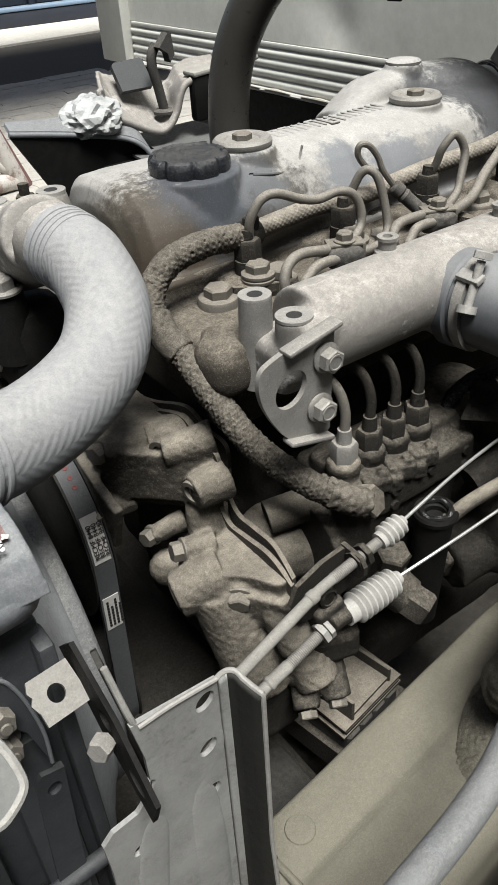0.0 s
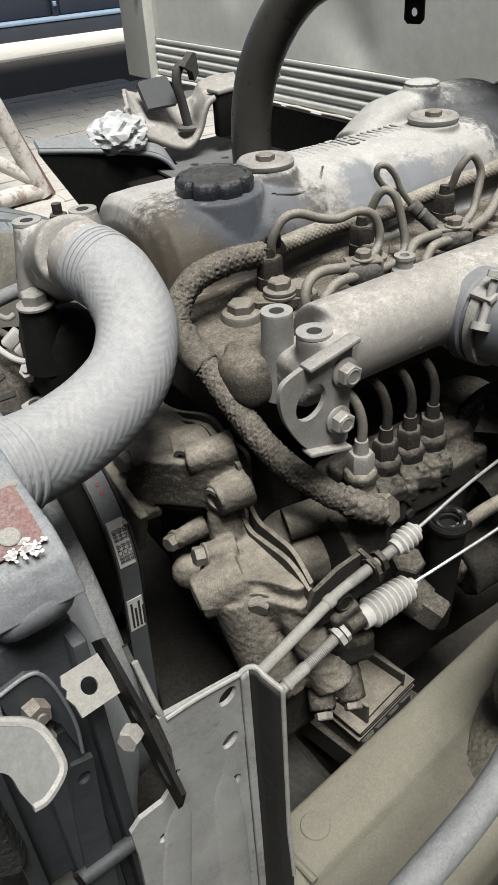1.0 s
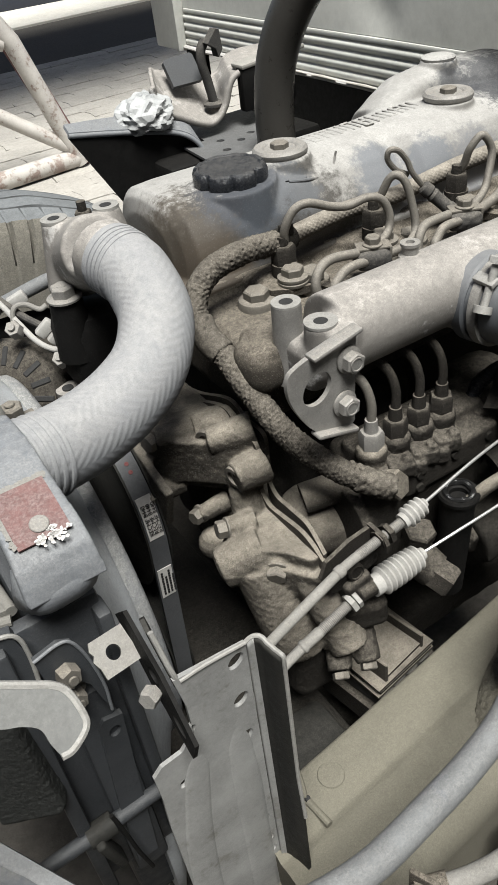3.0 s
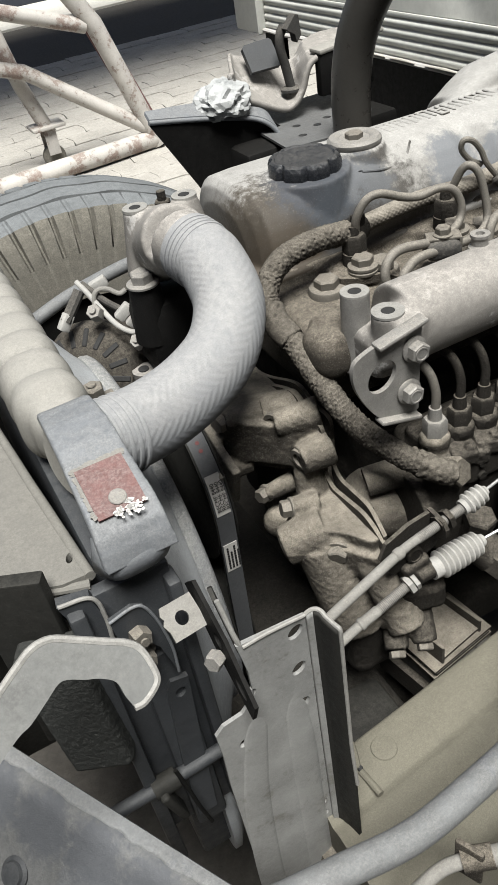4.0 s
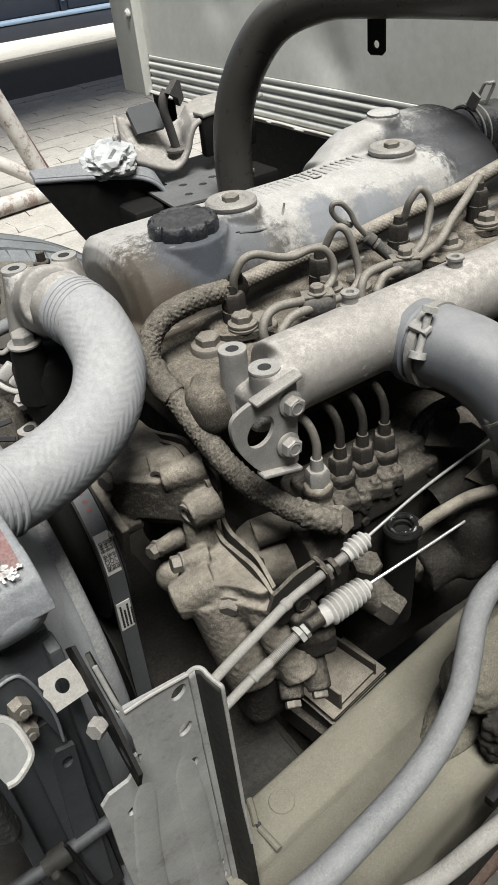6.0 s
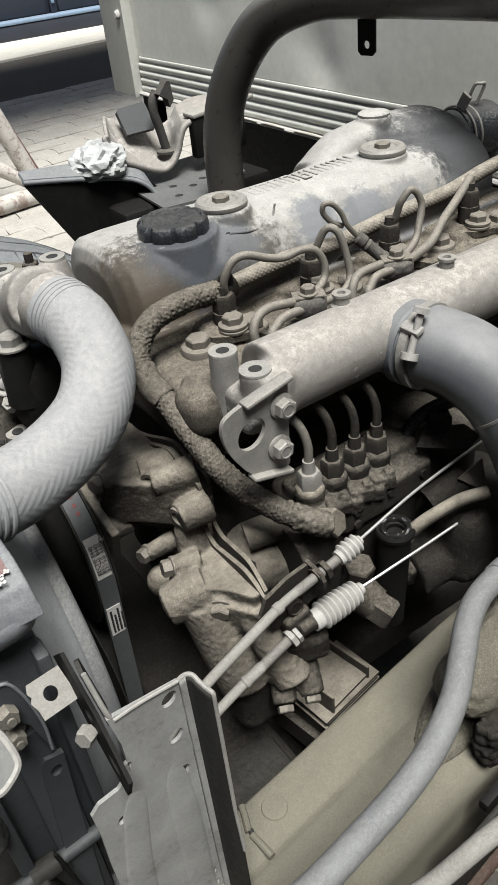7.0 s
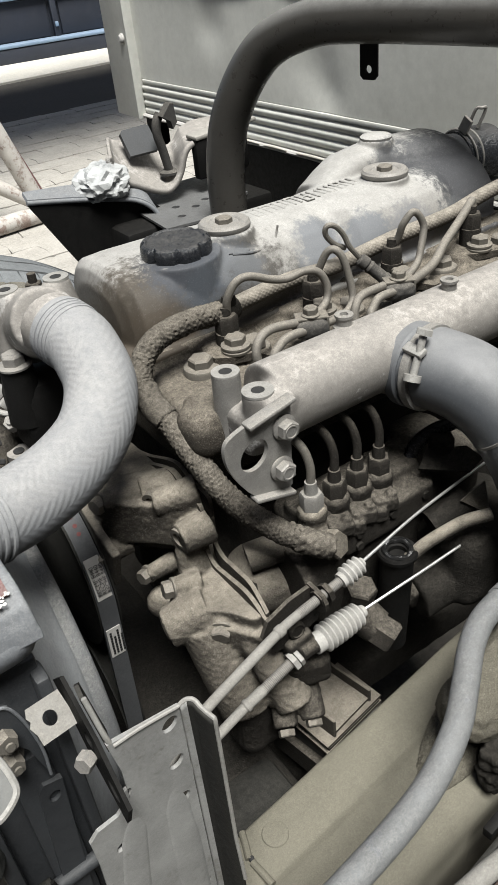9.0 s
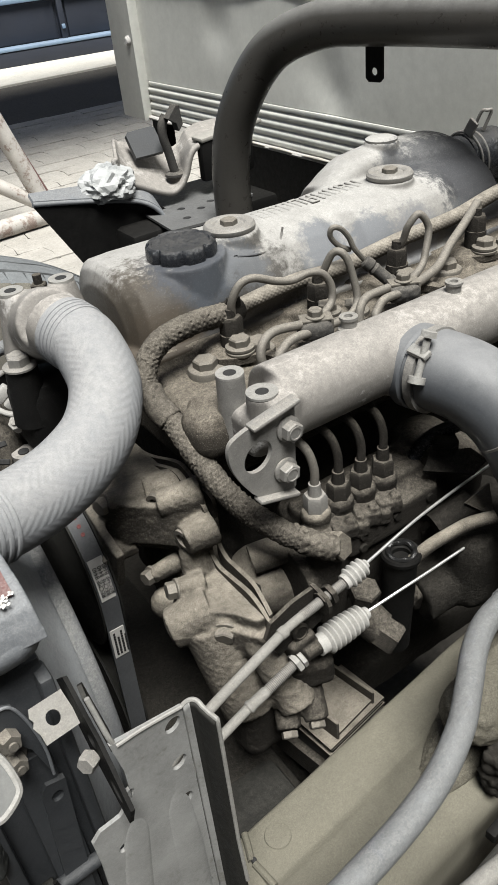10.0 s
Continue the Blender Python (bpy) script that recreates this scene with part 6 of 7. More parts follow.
def build_belt():
    t = thing("fan_belt", (0.185, 0.6, 0.45), "black fan belt with white printed labels on the pulleys", "belt")
    # a loop over the upper and lower pulleys, flat back outwards
    C1, R1, C2, R2 = V((0.19, 0.560, 0.685)), 0.109, V((0.19, 0.560, 0.470)), 0.090
    pts = []
    for k in range(40):
        a = math.pi * k / 39
        pts.append(C1 + V((0, -R1 * math.cos(a), R1 * math.sin(a))))
    for k in range(40):
        a = math.pi + math.pi * k / 39
        pts.append(C2 + V((0, -R2 * math.cos(a), R2 * math.sin(a))))
    bm = B()
    n = len(pts)
    rings = []
    for i, p in enumerate(pts):
        tg = (pts[(i + 1) % n] - pts[i - 1]).normalized()
        nn = tg.cross(V((1, 0, 0))).normalized()
        if nn.dot(p - (C1 if i < 40 else C2)) < 0:
            nn = -nn
        rings.append([bm.verts.new(p + nn * h + V((w, 0, 0))) for w, h in ((-0.0098, 0.0), (0.0098, 0.0), (0.0085, -0.009), (-0.0085, -0.009))])
    for i in range(n):
        a, b = rings[i], rings[(i + 1) % n]
        for k in range(4):
            bm.faces.new((a[k], a[(k + 1) % 4], b[(k + 1) % 4], b[k]))
    belt = part("belt", bm, M_BELT, t)
    bm = B()
    for c, r in ((C1, R1), (C2, R2)):
        lathe(bm, Matrix.Translation(c) @ frame_of((1, 0, 0)), [(0.03, -0.022), (r - 0.030, -0.020), (r - 0.016, -0.013), (r + 0.002, -0.0125), (r + 0.002, -0.0105), (r - 0.008, -0.0085), (r - 0.010, 0.0), (r - 0.008, 0.0085), (r + 0.002, 0.0105), (r + 0.002, 0.0125), (0.03, 0.013)], 56)
    part("pulley", bm, M_GROVE, t, "grimy steel pulleys")
    # printed marks and labels on the near run
    def on_belt(z):
        if z > C1.z:
            a = math.asin((z - C1.z) / R1)
            return V((0.19, C1.y - R1 * math.cos(a), z)), V((0, math.sin(a), math.cos(a)))
        f = (C1.z - z) / (C1.z - C2.z)
        return V((0.19, C1.y - R1 + (R1 - R2) * f, z)), V((0, -(R1 - R2), C1.z - C2.z)).normalized()
    for k in range(3):
        p, d = on_belt(0.760 + 0.0062 * k)
        m = basis(p, d, (-1, 0, 0))
        bm = B()
        lathe(bm, m, [(0.0022, -0.0004), (0.0022, 0.0008), (0.0012, 0.0008), (0.0010, 0.0003)], 12)
        part("red_print", bm, M_REDINK, belt, "small red printed mark")
    for z, rows in ((0.7165, 3), (0.6255, 0)):
        p, d = on_belt(z)
        m = basis(p, d, (-1, 0, 0)) @ Matrix.Translation((0, -0.001, 0.0002))
        bm = B()
        n = 8
        cells = []
        for i in range(n + 1):
            q, _ = on_belt(z - 0.0225 + 0.045 * i / n)
            up = q - V((0.19, C1.y, min(C1.z, q.z)))
            up = up.normalized() * 0.0010
            cells.append([bm.verts.new(q + V((w, 0, 0)) + up * h) for w, h in ((-0.0082, 0), (0.0078, 0), (0.0078, 1), (-0.0082, 1))])
        for a, b in zip(cells, cells[1:]):
            for k in range(4):
                bm.faces.new((a[k], a[(k + 1) % 4], b[(k + 1) % 4], b[k]))
        bm.faces.new(cells[0]), bm.faces.new(cells[-1][::-1])
        part("label", bm, M_WHITE, belt, "white printed belt label")
        for k in range(rows):
            part("lettering", text_bm("RECMF 8440", 0.0064, m @ Matrix.Translation((0, 0.0052 - 0.0052 * k, 0.0016))), M_INK_HOLE, belt)
        if not rows:
            for k in range(4):
                bm = B()
                for c in range(9 - 2 * (k % 2)):
                    box(bm, (-0.0165 + 0.0041 * c, 0.0054 - 0.0040 * k, 0.0013), (0.0028, 0.0022, 0.0006))
                bm.transform(m)
                part("print_line", bm, M_INK_HOLE, belt)
    return belt


def build_plate_bracket():
    t = thing("support_bracket", (0.11, 0.19, 0.53), "folded galvanised steel bracket with bolt holes, bolted to the frame", "bracket")
    Y = 0.19
    m = basis((0, Y, 0), (1, 0, 0), (0, 0, 1))
    out = [(0.092, 0.8445), (0.1425, 0.8400), (0.1425, 0.825), (0.1420, 0.790), (0.1410, 0.679), (0.1400, 0.50), (0.1395, 0.46), (0.066, 0.46), (0.063, 0.70), (0.064, 0.738),
           (0.063, 0.765), (0.070, 0.772), (0.085, 0.774), (0.096, 0.785), (0.096, 0.815)]
    holes = [(x, z, rx, rz, -40) for x, z, rx, rz in ((0.1338, 0.8285, 0.0050, 0.0070), (0.1322, 0.7895, 0.0048, 0.0068), (0.1308, 0.7475, 0.0048, 0.0068), (0.1308, 0.7325, 0.0034, 0.0050), (0.0810, 0.7410, 0.0034, 0.0048), (0.0800, 0.7165, 0.0034, 0.0048),
             (0.0802, 0.6816, 0.0034, 0.0046), (0.0806, 0.6685, 0.0034, 0.0046), (0.0950, 0.7905, 0.0030, 0.0044), (0.1330, 0.6286, 0.0034, 0.0046), (0.1336, 0.5962, 0.0034, 0.0046), (0.1340, 0.5766, 0.0034, 0.0046))]
    bm = B()
    plate(bm, m, out, 0.003, holes)
    body = part("plate", bm, M_PLATE, t, smooth=25)
    # the edge bends round towards the near side in one soft fold
    bm = B()
    rows = []
    zs = [0.46, 0.55, 0.65, 0.70, 0.76, 0.80, 0.820, 0.830, 0.8365, 0.8400]
    for z in zs:
        x0 = 0.1395 + 0.0030 * (z - 0.46) / 0.37
        row = []
        for k in range(11):
            a = math.pi / 2 * k / 10
            row.append((x0 + 0.0095 * math.sin(a), Y - 0.003 - 0.0095 * (1 - math.cos(a))))
        row.append((x0 + 0.0108, Y - 0.019))
        row.append((x0 + 0.0125, Y - 0.0255 - (0.004 if z < 0.7 else 0)))
        rows.append([(x, y, z + (0.004 * math.sin(math.pi * k / 12) if z > 0.83 else 0)) for k, (x, y) in enumerate(row)])
    bm.free()
    # Flange takes the darker steel, so its shade is in the colour.
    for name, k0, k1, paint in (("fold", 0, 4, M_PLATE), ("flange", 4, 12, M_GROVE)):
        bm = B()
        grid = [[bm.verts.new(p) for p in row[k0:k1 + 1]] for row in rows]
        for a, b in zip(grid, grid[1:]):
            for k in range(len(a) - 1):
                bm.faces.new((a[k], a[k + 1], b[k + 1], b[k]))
        fold = part(name, bm, paint, t, "" if k0 == 0 else "flange coloured dark for its shaded side", smooth=60)
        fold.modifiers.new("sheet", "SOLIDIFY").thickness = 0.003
    bm = B()
    tube(bm, [V(r[-1]) for r in rows[2:]] + [V(p) + V((0, 0, 0.0004)) for p in rows[-1][::-1]], 0.0017, 8, smooth_path=False)
    part("pale_edge", bm, M_BRIGHT, t, "bright edge strip")
    bm = B()
    tube(bm, [(0.096, Y - 0.0032, 0.8415), (0.115, Y - 0.0032, 0.8424), (0.142, Y - 0.0032, 0.8405)], 0.0015, 8)
    part("pale_edge", bm, M_BRIGHT, t)
    # two soft pressed ridges with a shallow channel between them
    for pts in (((0.096, 0.765), (0.0948, 0.7455), (0.0874, 0.6634), (0.0846, 0.5687), (0.084, 0.50)), ((0.1155, 0.770), (0.1155, 0.7415), (0.1156, 0.686), (0.1147, 0.5855), (0.114, 0.498))):
        bm = B()
        tube(bm, [(x, 0, z) for x, z in pts], 0.006, 16, radii=[0.0005, 0.006, 0.0075, 0.0075, 0.0075])
        bm.transform(Matrix.Translation((0.1, Y - 0.0025, 0)) @ Matrix.Diagonal((1.6, 0.25, 1, 1)) @ Matrix.Translation((-0.1, 0, 0)))
        part("pressed_ridge", bm, M_PLATE, t)
    bm = B()
    plate(bm, basis((0.0945, Y, 0.845), (-0.10, 0.28, 0.95), (0.2, 0.95, -0.28)), [(-0.008, 0.0), (0.034, 0.002), (0.040, 0.008), (0.036, 0.016), (-0.008, 0.020)], 0.003)
    part("folded_ear", bm, M_GROVE, t)
    bm = B()
    tube(bm, [(0.0965, Y - 0.001, 0.838), (0.0935, Y - 0.0005, 0.850), (0.0905, Y + 0.009, 0.879)], 0.0018, 8)
    part("pale_edge", bm, M_BRIGHT, t)
    bm = B()
    bolt(bm, (0.132, Y - 0.004, 0.50), (0, -1, 0.2), 0.012, 0.016)
    part("frame_bolt", bm, M_CAST, t)

    # small stay with a bright nut plate
    t = thing("stay_bracket", (0.075, 0.22, 0.80), "dark bent stay bracket carrying a bright square nut plate", "bracket")
    bm = B()
    m2 = basis((0.073, 0.232, 0.840), (1, 0.15, 0.05), (-0.2, 0.75, 0.6))
    plate(bm, m2, [(-0.0125, -0.0115), (0.0125, -0.0135), (0.0135, 0.0115), (-0.0095, 0.0135), (-0.0120, 0.0085), (-0.0110, 0.0050), (-0.0135, 0.0020), (-0.0120, -0.0040)], 0.0035, [(0.0, 0.0, 0.0047, 0.0050, 0)])
    part("nut_plate", bm, M_CABLE, t, "bright bare-metal square plate with a hole", smooth=20)
    bm = B()
    m3 = basis((0.0895, 0.205, 0.828), (0.0, -0.85, -0.52), (0.15, -0.5, 0.85))
    plate(bm, m3, [(-0.05, -0.006), (-0.046, 0.010), (0.0, 0.012), (0.045, 0.006), (0.05, -0.008), (0.0, -0.010)], 0.003, [(-0.004, 0.002, 0.006, 0.004, 0), (0.030, -0.001, 0.008, 0.003, 0)])
    part("arm", bm, M_DARK, t, smooth=20)
    bm = B()
    m4 = basis((0, 0.250, 0), (1, 0, 0), (0, 0, 1))
    plate(bm, m4, [(0.029, 0.852), (0.046, 0.856), (0.054, 0.851), (0.060, 0.830), (0.0635, 0.800), (0.0625, 0.772), (0.0600, 0.784), (0.0555, 0.806), (0.050, 0.815), (0.031, 0.831)], 0.004)
    part("arm", bm, M_RADS, t, smooth=20)
    bm = B()
    tube(bm, [(0.029, 0.2455, 0.852), (0.046, 0.2455, 0.856), (0.054, 0.2455, 0.851), (0.060, 0.2455, 0.830), (0.0635, 0.2455, 0.800), (0.0625, 0.2455, 0.772)], 0.0012, 8)
    part("pale_edge", bm, M_BLUEG, t, "worn pale edge")
    bm = B()
    bolt(bm, (0.083, 0.203, 0.823), (-0.75, -0.6, 0.25), 0.0066, 0.009, 0, 0.2, False)
    part("stay_bolt", bm, M_STEEL, t)


def build_frame():
    t = thing("frame_rail", (0.6, 0.26, 0.3), "khaki dust-covered steel chassis frame rail", "frame rail", "chassis frame rails")
    # inner edge of the top face
    def yin(x):
        return 0.2125 + 0.1125 * x
    Z = 0.568
    bm = B()
    xs = [0.135 + 0.0125 * k for k in range(52)] + [0.9, 1.1, 1.4]
    prof = [(0.0, -0.17), (0.0, -0.006), (-0.0012, -0.0025), (-0.004, -0.0004), (-0.012, 0.0), (-0.028, 0.0006), (-0.038, -0.0002), (-0.044, -0.0030), (-0.048, -0.0062), (-0.0515, -0.0062), (-0.056, -0.0036), (-0.062, -0.0018), (-0.075, -0.0012), (-0.092, -0.003), (-0.108, -0.006), (-0.122, -0.011), (-0.130, -0.019), (-0.133, -0.030), (-0.133, -0.17)]
    rings = []
    for x in xs:
        ring = []
        for dy, dz in prof:
            p = V((x, yin(x) + dy * (1.0 + 0.10 * (x - 0.2)), Z + dz))
            if dz > -0.02:
                p.z += 0.0012 * noise.noise(p * 22) + 0.0006 * noise.noise(p * 70)
                # shallow dents in the flange
                for cx, cy, r, h in ((0.300, 0.160, 0.028, -0.005), (0.222, 0.214, 0.010, 0.0016), (0.36, 0.225, 0.03, -0.002)):
                    p.z += h * math.exp(-((p.x - cx) ** 2 + (p.y - cy) ** 2) / (r * r))
            ring.append(bm.verts.new(p))
        rings.append(ring)
    for a, b in zip(rings, rings[1:]):
        for i in range(len(prof)):
            j = (i + 1) % len(prof)
            bm.faces.new((a[i], a[j], b[j], b[i]))
    bm.faces.new(rings[0]), bm.faces.new(rings[-1][::-1])
    part("rail", bm, M_RAIL, t, smooth=50)
    for pts in (((0.1905, 0.2315), (0.1865, 0.220), (0.1815, 0.2075)), ((0.1825, 0.204), (0.184, 0.192), (0.1855, 0.178))):
        bm = B()
        tube(bm, [(x, y, Z + 0.0012) for x, y in pts], 0.0033, 10)
        part("weld_bead", bm, M_RAIL, t, "thick weld bead under dust")
    bm = B()
    lathe(bm, Matrix.Translation((0.1835, 0.2065, Z + 0.0003)), [(0.0026, 0), (0.0026, 0.0030), (0.0018, 0.0036)], 10)
    part("weld_stud", bm, M_INK_HOLE, t)
    bm = B()
    bmesh.ops.create_icosphere(bm, subdivisions=6, radius=1.0, matrix=Matrix.Translation((0.430, 0.186, Z - 0.0045)) @ Matrix.Rotation(radians(19), 4, "Z") @ Matrix.Diagonal((0.090, 0.030, 0.012, 1)))
    for v in bm.verts:
        v.co += V((0, 0, 0.0022 * noise.noise(v.co * 260) + 0.0022 * noise.noise(v.co * 60))) + V((0.004, 0.006, 0)) * noise.noise(v.co * 24)
    part("caked_soil", bm, M_SOIL, t, "mound of caked soil")
    for x, y, r in ((0.2135, 0.2120, 0.0125),):
        bm = B()
        lathe(bm, Matrix.Translation((x, y, Z + 0.0004)), [(r, 0), (r * 0.95, 0.0010), (r * 0.6, 0.0019), (r * 0.05, 0.0022)], 24)
        part("domed_boss", bm, M_RAIL, t)
    # cross member below the engine and far rail
    t2 = thing("cross_member", (0.25, 0.6, 0.3), "dusty steel cross member under the engine", "cross member")
    bm = B()
    # Beam and gusset colours are darkened to paint the shade under the engine.
    box(bm, (0.245, 0.60, 0.40), (0.13, 0.62, 0.07), bevel=0.012)
    part("beam", bm, M_GRIME, t2)
    bm = B()
    box(bm, (0.235, 0.305, 0.425), (0.12, 0.09, 0.06), bevel=0.012)
    part("gusset", bm, M_GROVE, t2, "gusset coloured dark for the shaded gap")
    t3 = thing("frame_rail", (0.6, 0.95, 0.3), "khaki dust-covered steel chassis frame rail", "frame rail", "chassis frame rails")
    bm = B()
    box(bm, (0.8, 0.99, 0.46), (1.5, 0.07, 0.14), bevel=0.006)
    part("rail", bm, M_RAIL, t3)

    # Near-black beam added to cover the ground and keep this gap dark.
    t9 = thing("added_axle_beam", (0.22, 0.62, 0.25), "near-black axle beam added to darken the gap below the engine", "axle")
    bm = B()
    box(bm, (0.27, 0.66, 0.30), (0.34, 0.60, 0.09), bevel=0.02, seg=3)
    part("beam", bm, M_GRIME, t9)
    # grey bent guard tube along the rail
    t4 = thing("guard_tube", (0.2, 0.11, 0.62), "grey painted bent steel tube beside the rail", "tube")
    bm = B()
    tube(bm, [(-0.04, 0.114, 0.700), (0.03, 0.107, 0.691), (0.099, 0.1005, 0.684), (0.158, 0.0955, 0.679), (0.217, 0.100, 0.681), (0.267, 0.106, 0.685), (0.306, 0.1135, 0.693), (0.344, 0.128, 0.7035), (0.375, 0.148, 0.708), (0.407, 0.170, 0.712), (0.4395, 0.1847, 0.7115), (0.484, 0.194, 0.706), (0.53, 0.202, 0.694), (0.60, 0.212, 0.67)], 0.0115, 28, 8)
    part("tube", bm, M_TUBE, t4)
    bm = B()
    tube(bm, [(0.470, 0.1915, 0.7082), (0.484, 0.194, 0.7062), (0.498, 0.1965, 0.7030)], 0.0128, 28)
    part("collar", bm, M_TUBE, t4, "slightly thicker welded collar")

    # front beam and hanger
    t5 = thing("front_beam", (-0.05, 0.15, 0.65), "stained grey steel front beam with a worn pale edge", "beam")
    U = V((0.491, -0.871, 0))
    bm = B()
    prof = [(0.0, 0.0, -0.012), (0.0, 0.0, -0.002), (-0.0012, -0.0007, 0.0), (-0.0105, -0.0060, 0.0016), (-0.0165, -0.0094, -0.0005), (-0.0215, -0.0122, -0.0060), (-0.0300, -0.0170, -0.0180), (-0.055, -0.031, -0.050), (-0.072, -0.041, -0.066), (-0.080, -0.045, -0.066), (-0.130, -0.074, -0.062), (-0.130, -0.074, -0.070), (-0.02, -0.012, -0.070)]
    rings = []
    for i in range(41):
        o = V((-0.018, 0.203, 0.72)) + U * (-0.30 + 0.60 * i / 40)
        rings.append([bm.verts.new(o + V(p) + V((0, 0, 0.0008 * noise.noise(o * 40 + V(p) * 60)))) for p in prof])
    for a, b in zip(rings, rings[1:]):
        for k in range(len(prof)):
            bm.faces.new((a[k], a[(k + 1) % len(prof)], b[(k + 1) % len(prof)], b[k]))
    bm.faces.new(rings[0]), bm.faces.new(rings[-1][::-1])
    part("beam", bm, M_BEAM, t5, smooth=40)
    bm = B()
    band = [(0.0012, 0.0007, -0.0030), (0.0, 0.0, 0.0012), (-0.0040, -0.0023, 0.0020), (-0.0070, -0.0040, 0.0022), (-0.0092, -0.0053, 0.0014)]
    rows = [[bm.verts.new(V((-0.018, 0.203, 0.72)) + U * u + V(p) * (1.0 + 0.25 * noise.noise(V((u * 90, 0.3, 0.5))))) for i, p in enumerate(band)] for u in (-0.30 + 0.005 * k for k in range(121))]
    for a, b in zip(rows, rows[1:]):
        for k in range(len(band) - 1):
            bm.faces.new((a[k], a[k + 1], b[k + 1], b[k]))
    q = part("edge", bm, M_TUBE, t5, "worn pale rounded edge", smooth=60)
    q.modifiers.new("sheet", "SOLIDIFY").thickness = 0.0012
    wall = V((-0.55, -0.31, 0.77)).normalized()
    for u, r in ((-0.062, 0.0095),):
        bm = B()
        p = V((-0.018, 0.203, 0.72)) + U * u + V((-0.052, -0.0295, -0.0455))
        lathe(bm, Matrix.Translation(p) @ frame_of(wall), [(r * 1.3, 0), (r * 1.3, 0.0015), (r, 0.003), (r * 0.9, 0.0055), (r * 0.3, 0.006)], 26)
        part("plug", bm, M_RADS, t5, "round plug")
    # Raised black discs stand for the shade in drilled holes.
    for u, v in ((0.075, 0.060), (0.16, 0.035)):
        bm = B()
        p = V((-0.018, 0.203, 0.72)) + U * u + V((-0.55, -0.31, -0.50)) * v * 1.6
        lathe(bm, Matrix.Translation(p) @ frame_of(wall), [(0.0055, 0.0), (0.0055, 0.0016), (0.0045, 0.0016)], 18)
        part("hole", bm, M_INK_HOLE, t5, "black disc painted as a drilled hole")
    t6 = thing("hanger_plate", (0.0, 0.17, 0.80), "hooked grey steel hanger plate with a pale rim", "bracket")
    m = basis((0.0, 0.170, 0.90), (1, 0, -0.145), (0.05, 0.69, 0.72))
    rim = spline([(x, y, 0) for x, y in ((-0.085, -0.018), (-0.0560, 0.003), (-0.0404, 0.0146), (-0.0288, 0.0233), (-0.0195, 0.0292), (-0.0091, 0.0303), (0.0039, 0.0248), (0.0188, 0.0180), (0.0287, 0.0133), (0.0345, 0.0070), (0.0378, -0.0058), (0.0365, -0.0125), (0.0277, -0.0190), (0.0215, -0.0198))], 4)
    inner = spline([(x, y, 0) for x, y in ((0.0185, -0.012), (0.0163, -0.0035), (0.0090, 0.0015), (0.0013, 0.0040), (-0.0065, 0.0072), (-0.0121, 0.0072), (-0.0204, 0.0011), (-0.0311, -0.0068), (-0.0398, -0.0110), (-0.0600, -0.0260), (-0.085, -0.046))], 4)
    bm = B()
    plate(bm, m, [(p.x, p.y) for p in rim + inner], 0.004)
    part("hook", bm, M_HOOK, t6, smooth=25)
    bm = B()
    tube(bm, [m @ V((p.x, p.y, 0.0025)) for p in rim], 0.0024, 8, smooth_path=False)
    part("rolled_edge", bm, M_BRIGHT, t6, "pale rolled edge")
    bm = B()
    tube(bm, [m @ V((-0.085, -0.03, 0)), m @ V((-0.14, -0.055, -0.01)), (-0.18, 0.12, 0.74)], 0.012, 14)
    part("shank", bm, M_PLATE, t6)
    # rubber bump stop below the hook
    t8 = thing("bump_stop", (-0.015, 0.262, 0.70), "cracked black rubber bump stop in front of the radiator", "bump stop")
    bm = B()
    box(bm, (0, 0, 0), (0.048, 0.030, 0.135), bevel=0.005)
    bm.transform(Matrix.Translation((-0.011, 0.264, 0.768)) @ Matrix.Rotation(radians(-26), 4, "Z") @ Matrix.Rotation(radians(-3), 4, "Y"))
    part("rubber_pad", bm, M_PAD, t8, "cracked black rubber pad", cast=0.0014, soften=1, wobble=0.0016, lump=0.0035)
    bm = B()
    box(bm, (-0.02, 0.285, 0.80), (0.05, 0.012, 0.18), rot=Matrix.Rotation(radians(-26), 4, "Z"), bevel=0.002)
    part("backing_plate", bm, M_GROVE, t8)

    t7 = thing("lower_rod", (0.02, 0.26, 0.5), "thin grey rod clamped below the radiator", "rod")
    bm = B()
    tube(bm, [(-0.12, 0.252, 0.630), (-0.030, 0.252, 0.634), (0.013, 0.252, 0.636), (0.085, 0.252, 0.640)], 0.0062, 14)
    part("rod", bm, M_RADS, t7)
    bm = B()
    box(bm, (0.023, 0.246, 0.616), (0.008, 0.018, 0.046), rot=Matrix.Rotation(radians(-14), 4, "Y"), bevel=0.003, seg=3)
    cyl(bm, (0.012, 0.252, 0.636), (0.034, 0.252, 0.637), 0.0095, seg=20)
    part("rubber_clamp", bm, M_GROVE, t7, "dark rubber-lined clip")


